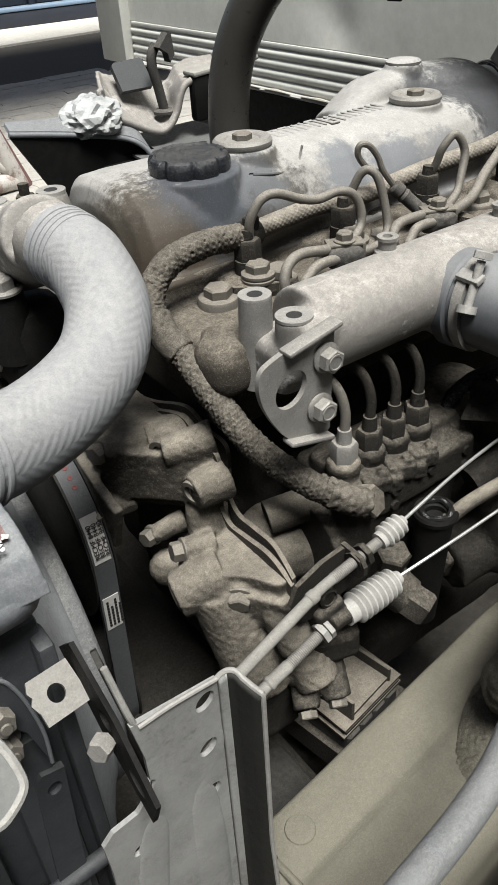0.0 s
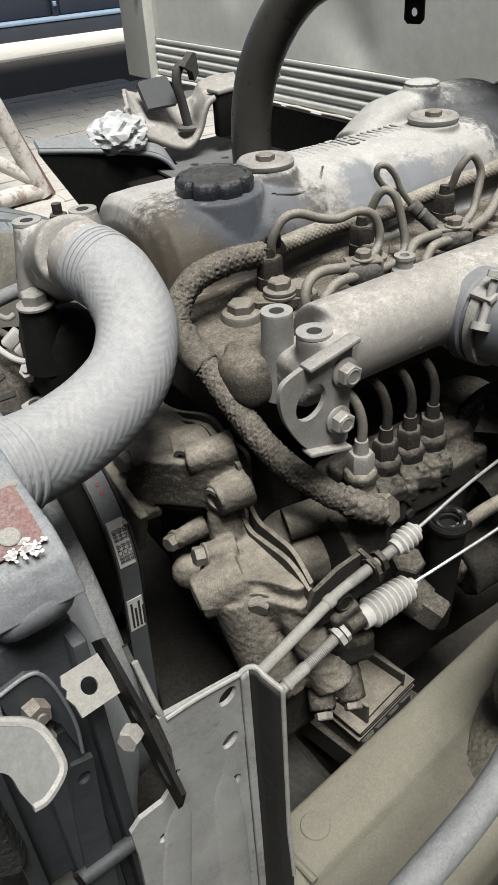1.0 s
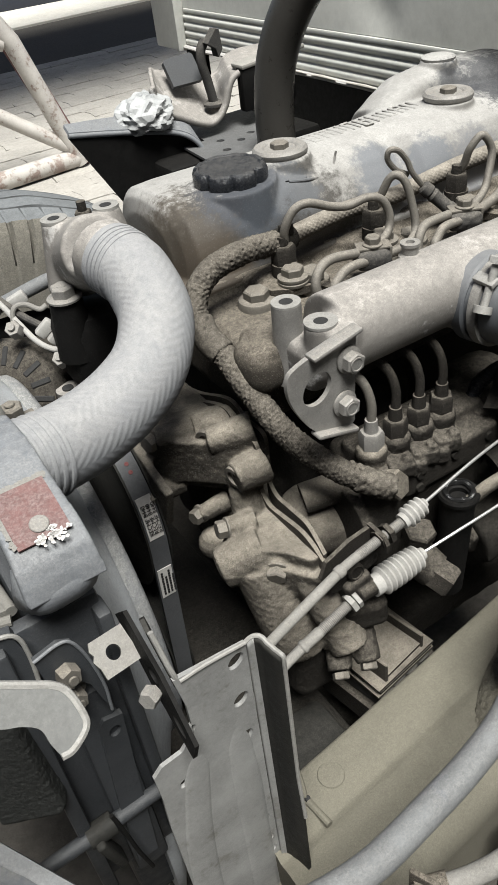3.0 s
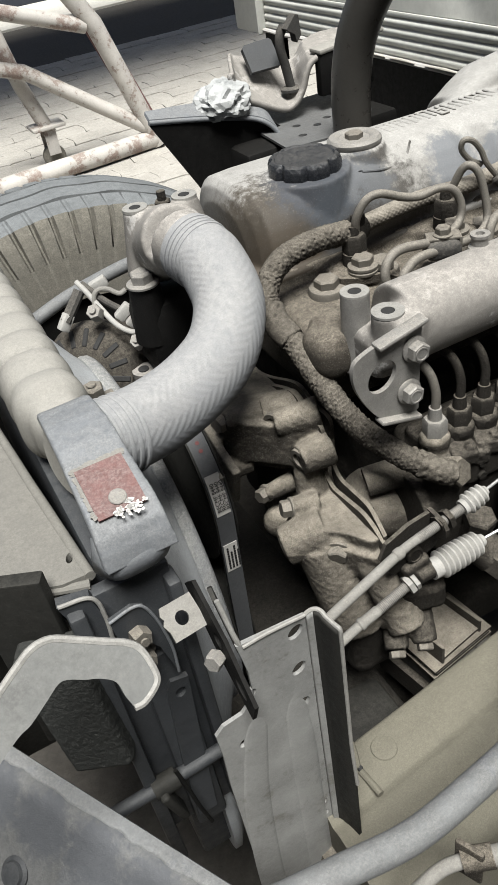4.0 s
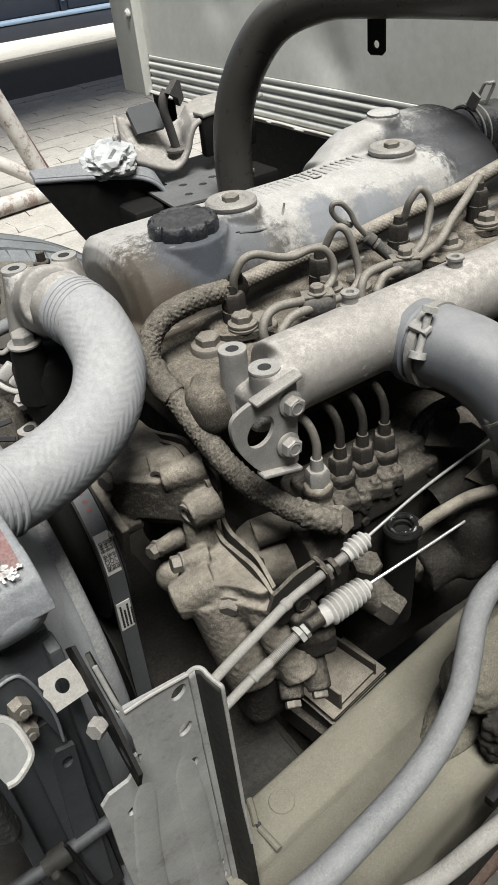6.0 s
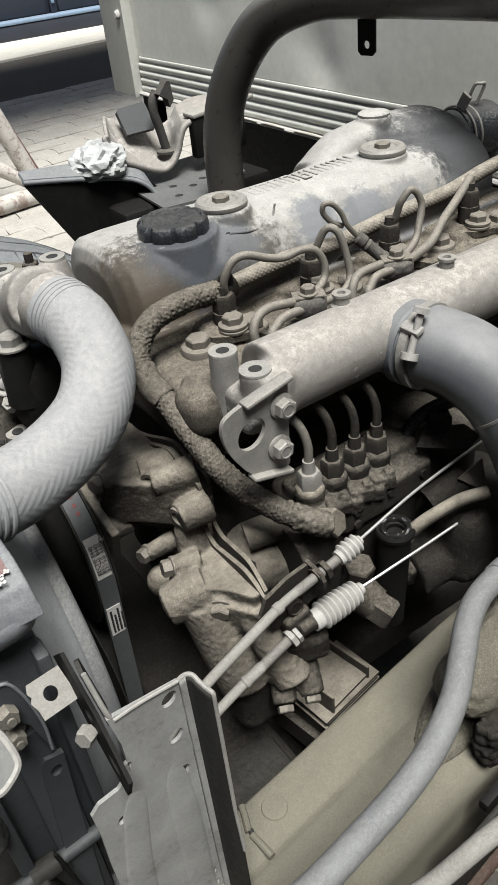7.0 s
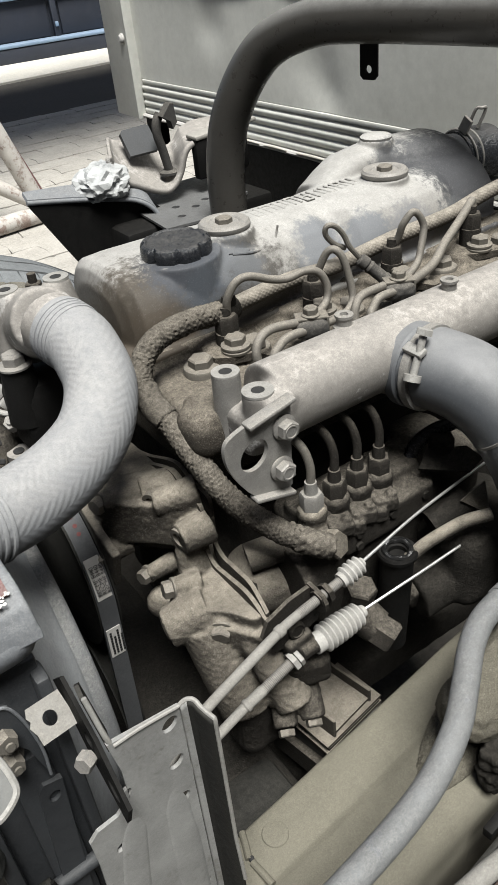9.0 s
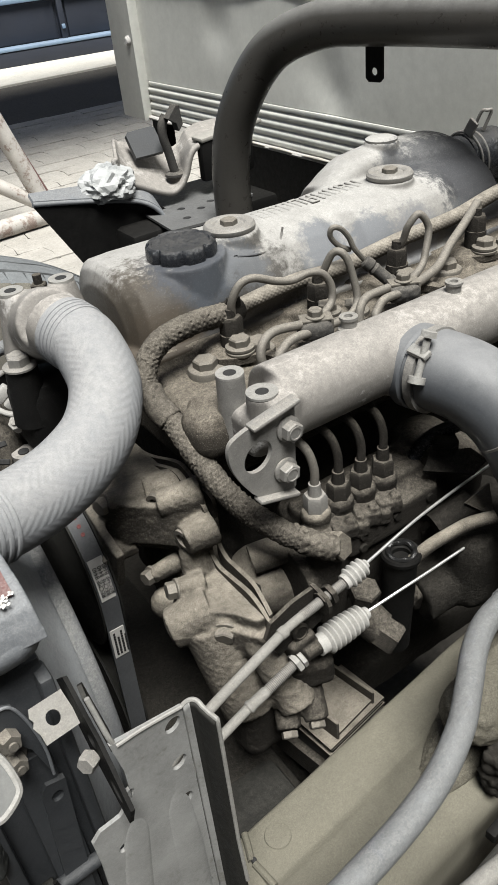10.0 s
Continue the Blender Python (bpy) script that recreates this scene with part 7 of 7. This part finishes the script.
def build_cables():
    def bellows(p, q, big, folds):
        """A ribbed rubber boot from p to q."""
        p, q = V(p), V(q)
        h = (q - p).length
        prof = [(big * 0.72, 0), (big * 0.74, h * 0.10)]
        step = h * 0.74 / folds
        for k in range(folds):
            r = big * (1.0 - 0.30 * max(0.0, (k - folds * 0.45) / folds))
            z = h * 0.14 + step * k
            prof += [(r * 0.74, z), (r, z + step * 0.35), (r, z + step * 0.60)]
        prof += [(big * 0.48, h * 0.91), (big * 0.42, h * 0.97), (big * 0.22, h)]
        return lathe(B(), Matrix.Translation(p) @ frame_of(q - p), prof, 26)

    def screw(p, q, r):
        p, q = V(p), V(q)
        n = int((q - p).length / 0.0008)
        return lathe(B(), Matrix.Translation(p) @ frame_of(q - p), [(r + 0.0007 * (k % 2), (q - p).length * k / n) for k in range(n + 1)], 16)

    t = thing("control_cable", (0.3, 0.27, 0.70), "grey throttle cable with threaded adjuster and rubber boot", "cable", "engine control cables")
    bm = B()
    tube(bm, [(0.10, 0.225, 0.655), (0.145, 0.252, 0.690), (0.186, 0.262, 0.7086), (0.2289, 0.266, 0.7234), (0.2784, 0.27, 0.7390)], 0.0047, 16)
    part("sheath", bm, M_CABLE, t)
    bm = B()
    tube(bm, [(0.276, 0.2702, 0.7385), (0.2945, 0.2725, 0.7404), (0.318, 0.274, 0.7413)], 0.0043, 14)
    lathe(bm, Matrix.Translation((0.274, 0.2698, 0.7378)) @ frame_of((1, 0.05, 0.25)), [(0.0050, 0), (0.0056, 0.001), (0.0056, 0.006), (0.0046, 0.008)], 16)
    part("ferrule", bm, M_CABLE, t)
    part("threaded_sleeve", screw((0.300, 0.2730, 0.7405), (0.352, 0.275, 0.7475), 0.0042), M_STEEL, t)
    bm = B()
    for p in ((0.3225, 0.2743, 0.7422), (0.3318, 0.2747, 0.7440)):
        hexa(bm, p, (1, 0.03, 0.15), 0.0098, 0.0055, 0.3)
    part("lock_nut", bm, M_SLUDGE, t)
    part("rubber_boot", bellows((0.3505, 0.275, 0.7473), (0.3795, 0.276, 0.7535), 0.0102, 4), M_BOOT, t, "ribbed grey rubber boot")
    bm = B()
    tube(bm, [(0.378, 0.276, 0.7532), (0.4624, 0.288, 0.7575), (0.5733, 0.30, 0.7567), (0.62, 0.305, 0.755)], 0.0015, 8)
    part("inner_wire", bm, M_WIRE, t)
    # folded bracket that carries both cables
    bm = B()
    plate(bm, basis((0, 0.2885, 0), (1, 0, 0), (0, 0, 1)), [(0.268, 0.722), (0.275, 0.738), (0.300, 0.748), (0.322, 0.7505), (0.331, 0.745), (0.336, 0.725), (0.330, 0.705), (0.306, 0.695), (0.280, 0.695)], 0.004)
    plate(bm, basis((0.327, 0, 0), (0, -1, 0), (0, 0, 1)), [(-0.289, 0.752), (-0.268, 0.751), (-0.263, 0.744), (-0.263, 0.736), (-0.268, 0.730), (-0.289, 0.722)], 0.004)
    br = part("cable_bracket", bm, M_SLUDGE, t, "dusty folded cable bracket", smooth=25)
    bm = B()
    lathe(bm, Matrix.Translation((0.3035, 0.2835, 0.7105)) @ frame_of((0, -1, 0.1)), [(0.0088, 0), (0.0088, 0.003), (0.0065, 0.0042), (0.0060, 0.0030), (0.002, 0.0030)], 22)
    part("bracket_bolt", bm, M_SLUDGE, br)

    t = thing("control_cable", (0.3, 0.27, 0.65), "grey stop cable with threaded adjuster and long rubber boot", "cable", "engine control cables")
    bm = B()
    tube(bm, [(0.10, 0.235, 0.610), (0.150, 0.258, 0.643), (0.1899, 0.268, 0.6554), (0.213, 0.272, 0.660), (0.2385, 0.276, 0.6642)], 0.0047, 16)
    part("sheath", bm, M_CABLE, t)
    bm = B()
    lathe(bm, Matrix.Translation((0.2355, 0.2757, 0.6636)) @ frame_of((1, 0.01, 0.30)), [(0.0050, 0), (0.0062, 0.0015), (0.0062, 0.004), (0.0054, 0.0055), (0.0054, 0.022), (0.0044, 0.024)], 18)
    part("ferrule", bm, M_CABLE, t)
    part("threaded_sleeve", screw((0.257, 0.2764, 0.6690), (0.300, 0.277, 0.6842), 0.0046), M_STEEL, t)
    bm = B()
    hexa(bm, (0.2905, 0.2768, 0.6810), (1, 0.01, 0.33), 0.0098, 0.0055, 0.2)
    hexa(bm, (0.2965, 0.2769, 0.6830), (1, 0.01, 0.33), 0.0098, 0.0045, 0.7)
    part("lock_nut", bm, M_BRIGHT, t)
    bm = B()
    tube(bm, [(0.301, 0.277, 0.6850), (0.314, 0.2778, 0.6848), (0.324, 0.278, 0.6832)], 0.0085, 16)
    box(bm, (0.306, 0.287, 0.688), (0.030, 0.022, 0.030), rot=Matrix.Rotation(radians(-12), 4, "Y"), bevel=0.005)
    part("cable_stop", bm, M_SLUDGE, t, cast=0.0018, soften=3, wobble=0.001)
    part("rubber_boot", bellows((0.319, 0.278, 0.6828), (0.3835, 0.279, 0.6846), 0.0142, 8), M_BOOT, t, "ribbed grey rubber boot")
    bm = B()
    tube(bm, [(0.382, 0.279, 0.6850), (0.4220, 0.2735, 0.6935), (0.4726, 0.2715, 0.6972), (0.540, 0.271, 0.7015), (0.60, 0.282, 0.699), (0.64, 0.30, 0.695)], 0.0015, 8)
    part("inner_wire", bm, M_WIRE, t)


def build_hoop():
    t = thing("support_hoop", (0.70, 0.93, 0.5), "black painted tubular hoop arching over the engine rear", "hoop")
    bm = B()
    tube(bm, [(0.697, 0.945, 0.55), (0.697, 0.945, 0.80), (0.699, 0.943, 0.93), (0.712, 0.920, 1.015), (0.738, 0.872, 1.085), (0.764, 0.80, 1.116), (0.786, 0.72, 1.123), (0.82, 0.55, 1.124), (0.86, 0.36, 1.12), (0.90, 0.18, 1.11)], 0.030, 32, 10)
    part("tube", bm, M_BLKTUBE, t)
    bm = B()
    m = basis((0.800, 0.722, 1.075), (0.2, -1, 0), (0, 0, 1))
    plate(bm, m, [(-0.014, 0.03), (0.014, 0.03), (0.014, -0.022), (0.009, -0.027), (-0.009, -0.027), (-0.014, -0.022)], 0.003, [(0, -0.014, 0.005, 0.005, 0)])
    part("tab", bm, M_DARK, t, "small black tab with a hole")


def build_far_side():
    # front wheel on the far side
    t = thing("front_wheel", (0.215, 1.02, 0.0), "dusty truck front tyre with worn grooved tread", "wheel")
    C = V((0.215, 1.0, 0.428))
    R = 0.415
    prof = [(0.0, 0.28), (0.0, 0.352), (0.004, 0.392), (0.014, 0.413), (0.05, 0.420), (0.052, 0.411), (0.056, 0.411), (0.058, 0.421), (0.098, 0.423), (0.100, 0.413), (0.104, 0.413), (0.106, 0.423),
            (0.146, 0.421), (0.148, 0.411), (0.152, 0.411), (0.154, 0.420), (0.19, 0.413), (0.20, 0.395), (0.205, 0.36), (0.205, 0.28)]
    n = 840
    bm = B()
    rings = []
    for k in range(n):
        a = 2 * math.pi * k / n
        ring = []
        for i, (w, r) in enumerate(prof):
            wig = 0.004 * math.sin(k * math.pi / 14 + 0.7) if 5 <= i <= 14 else 0
            slit = 0.0 if k % 10 > 1 else 0.012 if i == 2 else 0.007 if i in (3, 16, 17) else 0.0
            ring.append(C + V(((r - slit * 0.5) * math.cos(a), w + wig + (slit if i < 4 else -slit), (r - slit * 0.5) * math.sin(a))))
        rings.append(ring)
    bm.free()
    for name, i0, i1, paint, label in (("tyre", 3, len(prof), M_TYRE, "worn grooved tread"), ("sidewall", 0, 4, M_SIDEWALL, "dust-caked sidewall with slits")):
        bm = B()
        loops = [[bm.verts.new(p) for p in ring[i0:i1]] for ring in rings]
        for k in range(n):
            a, b = loops[k], loops[(k + 1) % n]
            for i in range(len(a) - 1):
                bm.faces.new((a[i], a[i + 1], b[i + 1], b[i]))
        part(name, bm, paint, t, label, smooth=30)
    bm = B()
    lathe(bm, Matrix.Translation(C + V((0, 0.01, 0))) @ frame_of((0, 1, 0)), [(0.285, 0), (0.27, 0.02), (0.25, 0.05), (0.10, 0.06)], 48)
    part("rim", bm, M_DARK, t)

    # cab lock with pad and hook on the far rail
    t = thing("cab_latch", (0.70, 1.2, 0.75), "grey cab latch arm with rubber rest and hook", "latch")
    bm = B()
    prof = [(0.573, 0.936), (0.576, 0.914), (0.592, 0.893), (0.618, 0.878), (0.650, 0.862), (0.674, 0.856), (0.692, 0.864), (0.706, 0.882), (0.714, 0.902), (0.726, 0.918), (0.755, 0.924), (0.80, 0.922)]
    rows = []
    for i, (x, z) in enumerate(prof):
        a, c = prof[max(0, i - 1)], prof[min(len(prof) - 1, i + 1)]
        d = V((c[0] - a[0], 0, c[1] - a[1])).normalized()
        nn = V((-d.z, 0, d.x)) * 0.008
        lift = 0.010 + 0.042 * math.sin(math.pi * min(1.0, i / 8.0))
        far = V((x + 0.045, 1.20, z + lift))
        mid = V((x + 0.022, 1.15, z + lift * 0.25))
        rows.append([bm.verts.new(p) for p in (V((x, 1.10, z)), mid, far, far + nn, mid + nn, V((x, 1.10, z)) + nn)])
    for a, c in zip(rows, rows[1:]):
        for k in range(6):
            bm.faces.new((a[k], a[(k + 1) % 6], c[(k + 1) % 6], c[k]))
    bm.faces.new(rows[0]), bm.faces.new(rows[-1][::-1])
    tube(bm, [(x, 1.10, z + 0.003) for x, z in prof], 0.006, 10)
    part("arm", bm, M_ALU, t, "pale pressed-steel bowl-shaped arm", cast=0.003, soften=4)
    bm = B()
    m = basis((0.661, 1.161, 0.933), (0.99, 0.0, 0.03), (-0.28, 0.58, 0.76))
    plate(bm, m, [(-0.028, -0.022), (0.026, -0.024), (0.029, -0.020), (0.029, 0.021), (0.025, 0.025), (-0.022, 0.025), (-0.027, 0.021)], 0.009)
    part("rubber_rest", bm, M_RADS, t, "dark worn rubber rest")
    bm = B()
    tube(bm, [(0.694, 1.12, 0.880), (0.686, 1.12, 0.922), (0.680, 1.12, 0.947), (0.681, 1.12, 0.967), (0.690, 1.12, 0.981)], 0.0078, 14)
    plate(bm, basis((0.697, 1.114, 0.980), (1, 0, -0.25), (0.25, 0, 1)), [(-0.014, -0.004), (-0.002, 0.018), (0.004, 0.018), (0.014, -0.010), (0.008, -0.022), (0.002, -0.010)], 0.018)
    lathe(bm, Matrix.Translation((0.693, 1.12, 0.884)), [(0.018, -0.003), (0.018, 0.001), (0.012, 0.004)], 20)
    part("hook", bm, M_RUBBER, t, "dark bent hook")
    bm = B()
    box(bm, (0.79, 1.10, 0.90), (0.11, 0.02, 0.075), bevel=0.006)
    p = part("bracket", bm, M_DARK, t)
    bm = B()
    box(bm, (0.80, 1.105, 0.938), (0.13, 0.035, 0.008), rot=Matrix.Rotation(radians(-4), 4, "Y"), bevel=0.003)
    part("bracket_lip", bm, M_CREAM, p, "pale dusty top lip")
    bm = B()
    bolt(bm, (0.775, 1.088, 0.905), (0, -1, 0), 0.010, 0.008, 0.0125)
    part("bracket_bolt", bm, M_BOLT, p)
    bm = B()
    box(bm, (0.70, 1.13, 0.70), (0.30, 0.20, 0.26), bevel=0.01)
    part("pedestal", bm, M_DARK, t, "dark painted latch pedestal")
    bm = B()
    plate(bm, Matrix.Translation((0, 0, 0.834)), [(0.60, 0.985), (0.67, 0.975), (0.80, 1.04), (0.80, 1.20), (0.62, 1.20)], 0.004, [(0.694, 1.046, 0.007, 0.007, 0), (0.705, 1.004, 0.007, 0.007, 0), (0.726, 1.066, 0.007, 0.007, 0), (0.65, 1.02, 0.007, 0.007, 0), (0.668, 1.07, 0.007, 0.007, 0)])
    part("perforated_plate", bm, M_BEAM, t, "dusty plate with round holes")

    # black wheel-arch panel
    t = thing("arch_panel", (0.5, 1.1, 0.6), "black folded wheel-arch panel with a pale upper lip", "panel")
    bm = B()
    m = basis((0, 1.10, 0), (1, 0, 0), (0, 0, 1))
    plate(bm, m, [(0.42, 0.900), (0.62, 0.865), (0.66, 0.83), (0.66, 0.72), (0.52, 0.72)], 0.006)
    part("panel", bm, M_DARK, t)
    bm = B()
    lane = spline([(0.42, 1.095, 0.903), (0.50, 1.093, 0.888), (0.58, 1.085, 0.871), (0.615, 1.075, 0.856), (0.633, 1.068, 0.832), (0.628, 1.062, 0.806), (0.60, 1.060, 0.796), (0.57, 1.060, 0.794)])
    strips = []
    for k, p in enumerate(lane):
        w = 0.014 + 0.026 * min(1.0, k / 26)
        strips.append([bm.verts.new(p + V(o)) for o in ((0, 0, 0), (0, w, w * 0.7), (0.002, w, w * 0.7 + 0.005), (0.002, 0, 0.005))])
    for a, c in zip(strips, strips[1:]):
        for k in range(4):
            bm.faces.new((a[k], a[(k + 1) % 4], c[(k + 1) % 4], c[k]))
    bm.faces.new(strips[0]), bm.faces.new(strips[-1][::-1])
    tube(bm, lane, 0.004, 12, smooth_path=False)
    part("lip", bm, M_BLUEG, t, "pale dusty lip")

    # crumpled paper: sharp creases cut into a ball, with loose corners
    t = thing("crumpled_paper", (0.55, 1.12, 0.87), "crumpled off-white paper ball lying on the panel", "paper")
    rnd = random.Random(9)
    bm = B()
    bmesh.ops.create_icosphere(bm, subdivisions=4, radius=0.048)
    for v in bm.verts:
        q = v.co * 30
        ridge = lambda f, o: 1.0 - 2.0 * abs(noise.noise(q * f + V((o, o * 0.7, -o))))
        v.co = v.co * (0.84 + 0.20 * ridge(0.9, 3.1) + 0.16 * ridge(1.9, 7.7) + rnd.uniform(-0.05, 0.05))
    bm.transform(Matrix.Translation((0.558, 1.110, 0.899)) @ Matrix.Diagonal((0.95, 0.84, 0.62, 1)))
    part("sheet", bm, M_PAPER, t, smooth=12)

    # tubular trolley
    t = thing("pipe_trolley", (0.6, 2.3, 0), "white-painted rusty steel pipe trolley on a caster", "trolley")
    for pts, r in (([(0.91, 3.818, 1.081), (1.19, 3.818, 0.622), (1.386, 3.818, 0.02)], 0.044), ([(0.485, 3.818, 0.86), (1.148, 3.818, 0.622)], 0.034),
                   ([(0.315, 3.903, 0.656), (0.825, 3.903, 0.486), (1.352, 3.818, 0.104)], 0.035), ([(-0.195, 3.648, 0.07), (0.57, 3.733, 0.06), (1.369, 3.818, 0.05)], 0.045),
                   ([(0.748, 3.988, 0.741), (0.808, 3.988, 0.418), (0.876, 3.988, 0.20)], 0.036)):
        bm = B()
        tube(bm, pts, r, 16, 6, smooth_path=False)
        part("pipe", bm, M_PIPEW, t)
    bm = B()
    cyl(bm, (1.19, 3.86, 0.622), (1.42, 3.86, 0.0), 0.045, seg=18)
    part("leg", bm, M_RED, t, "faded red leg")
    bm = B()
    lathe(bm, Matrix.Translation((0.876, 3.966, 0.060)) @ frame_of((0, 1, 0)), [(0.030, 0), (0.052, 0.004), (0.058, 0.012), (0.058, 0.034), (0.052, 0.042), (0.030, 0.046)], 28)
    part("caster_wheel", bm, M_SIDEWALL, t)
    bm = B()
    box(bm, (0.876, 3.988, 0.211), (0.17, 0.136, 0.017), bevel=0.004)
    box(bm, (0.876, 3.946, 0.146), (0.06, 0.010, 0.136))
    box(bm, (0.876, 4.031, 0.146), (0.06, 0.010, 0.136))
    part("caster_fork", bm, M_PIPEW, t)


build_setting()
build_shade_walls()
build_cargo_box()
build_far_truck()
build_engine()
build_hoses()
build_thermostat()
build_alternator()
build_radiator()
build_front_panel()
build_shroud()
build_belt()
build_plate_bracket()
build_frame()
build_cables()
build_low_right()
build_hoop()
build_far_side()
build_pavers()
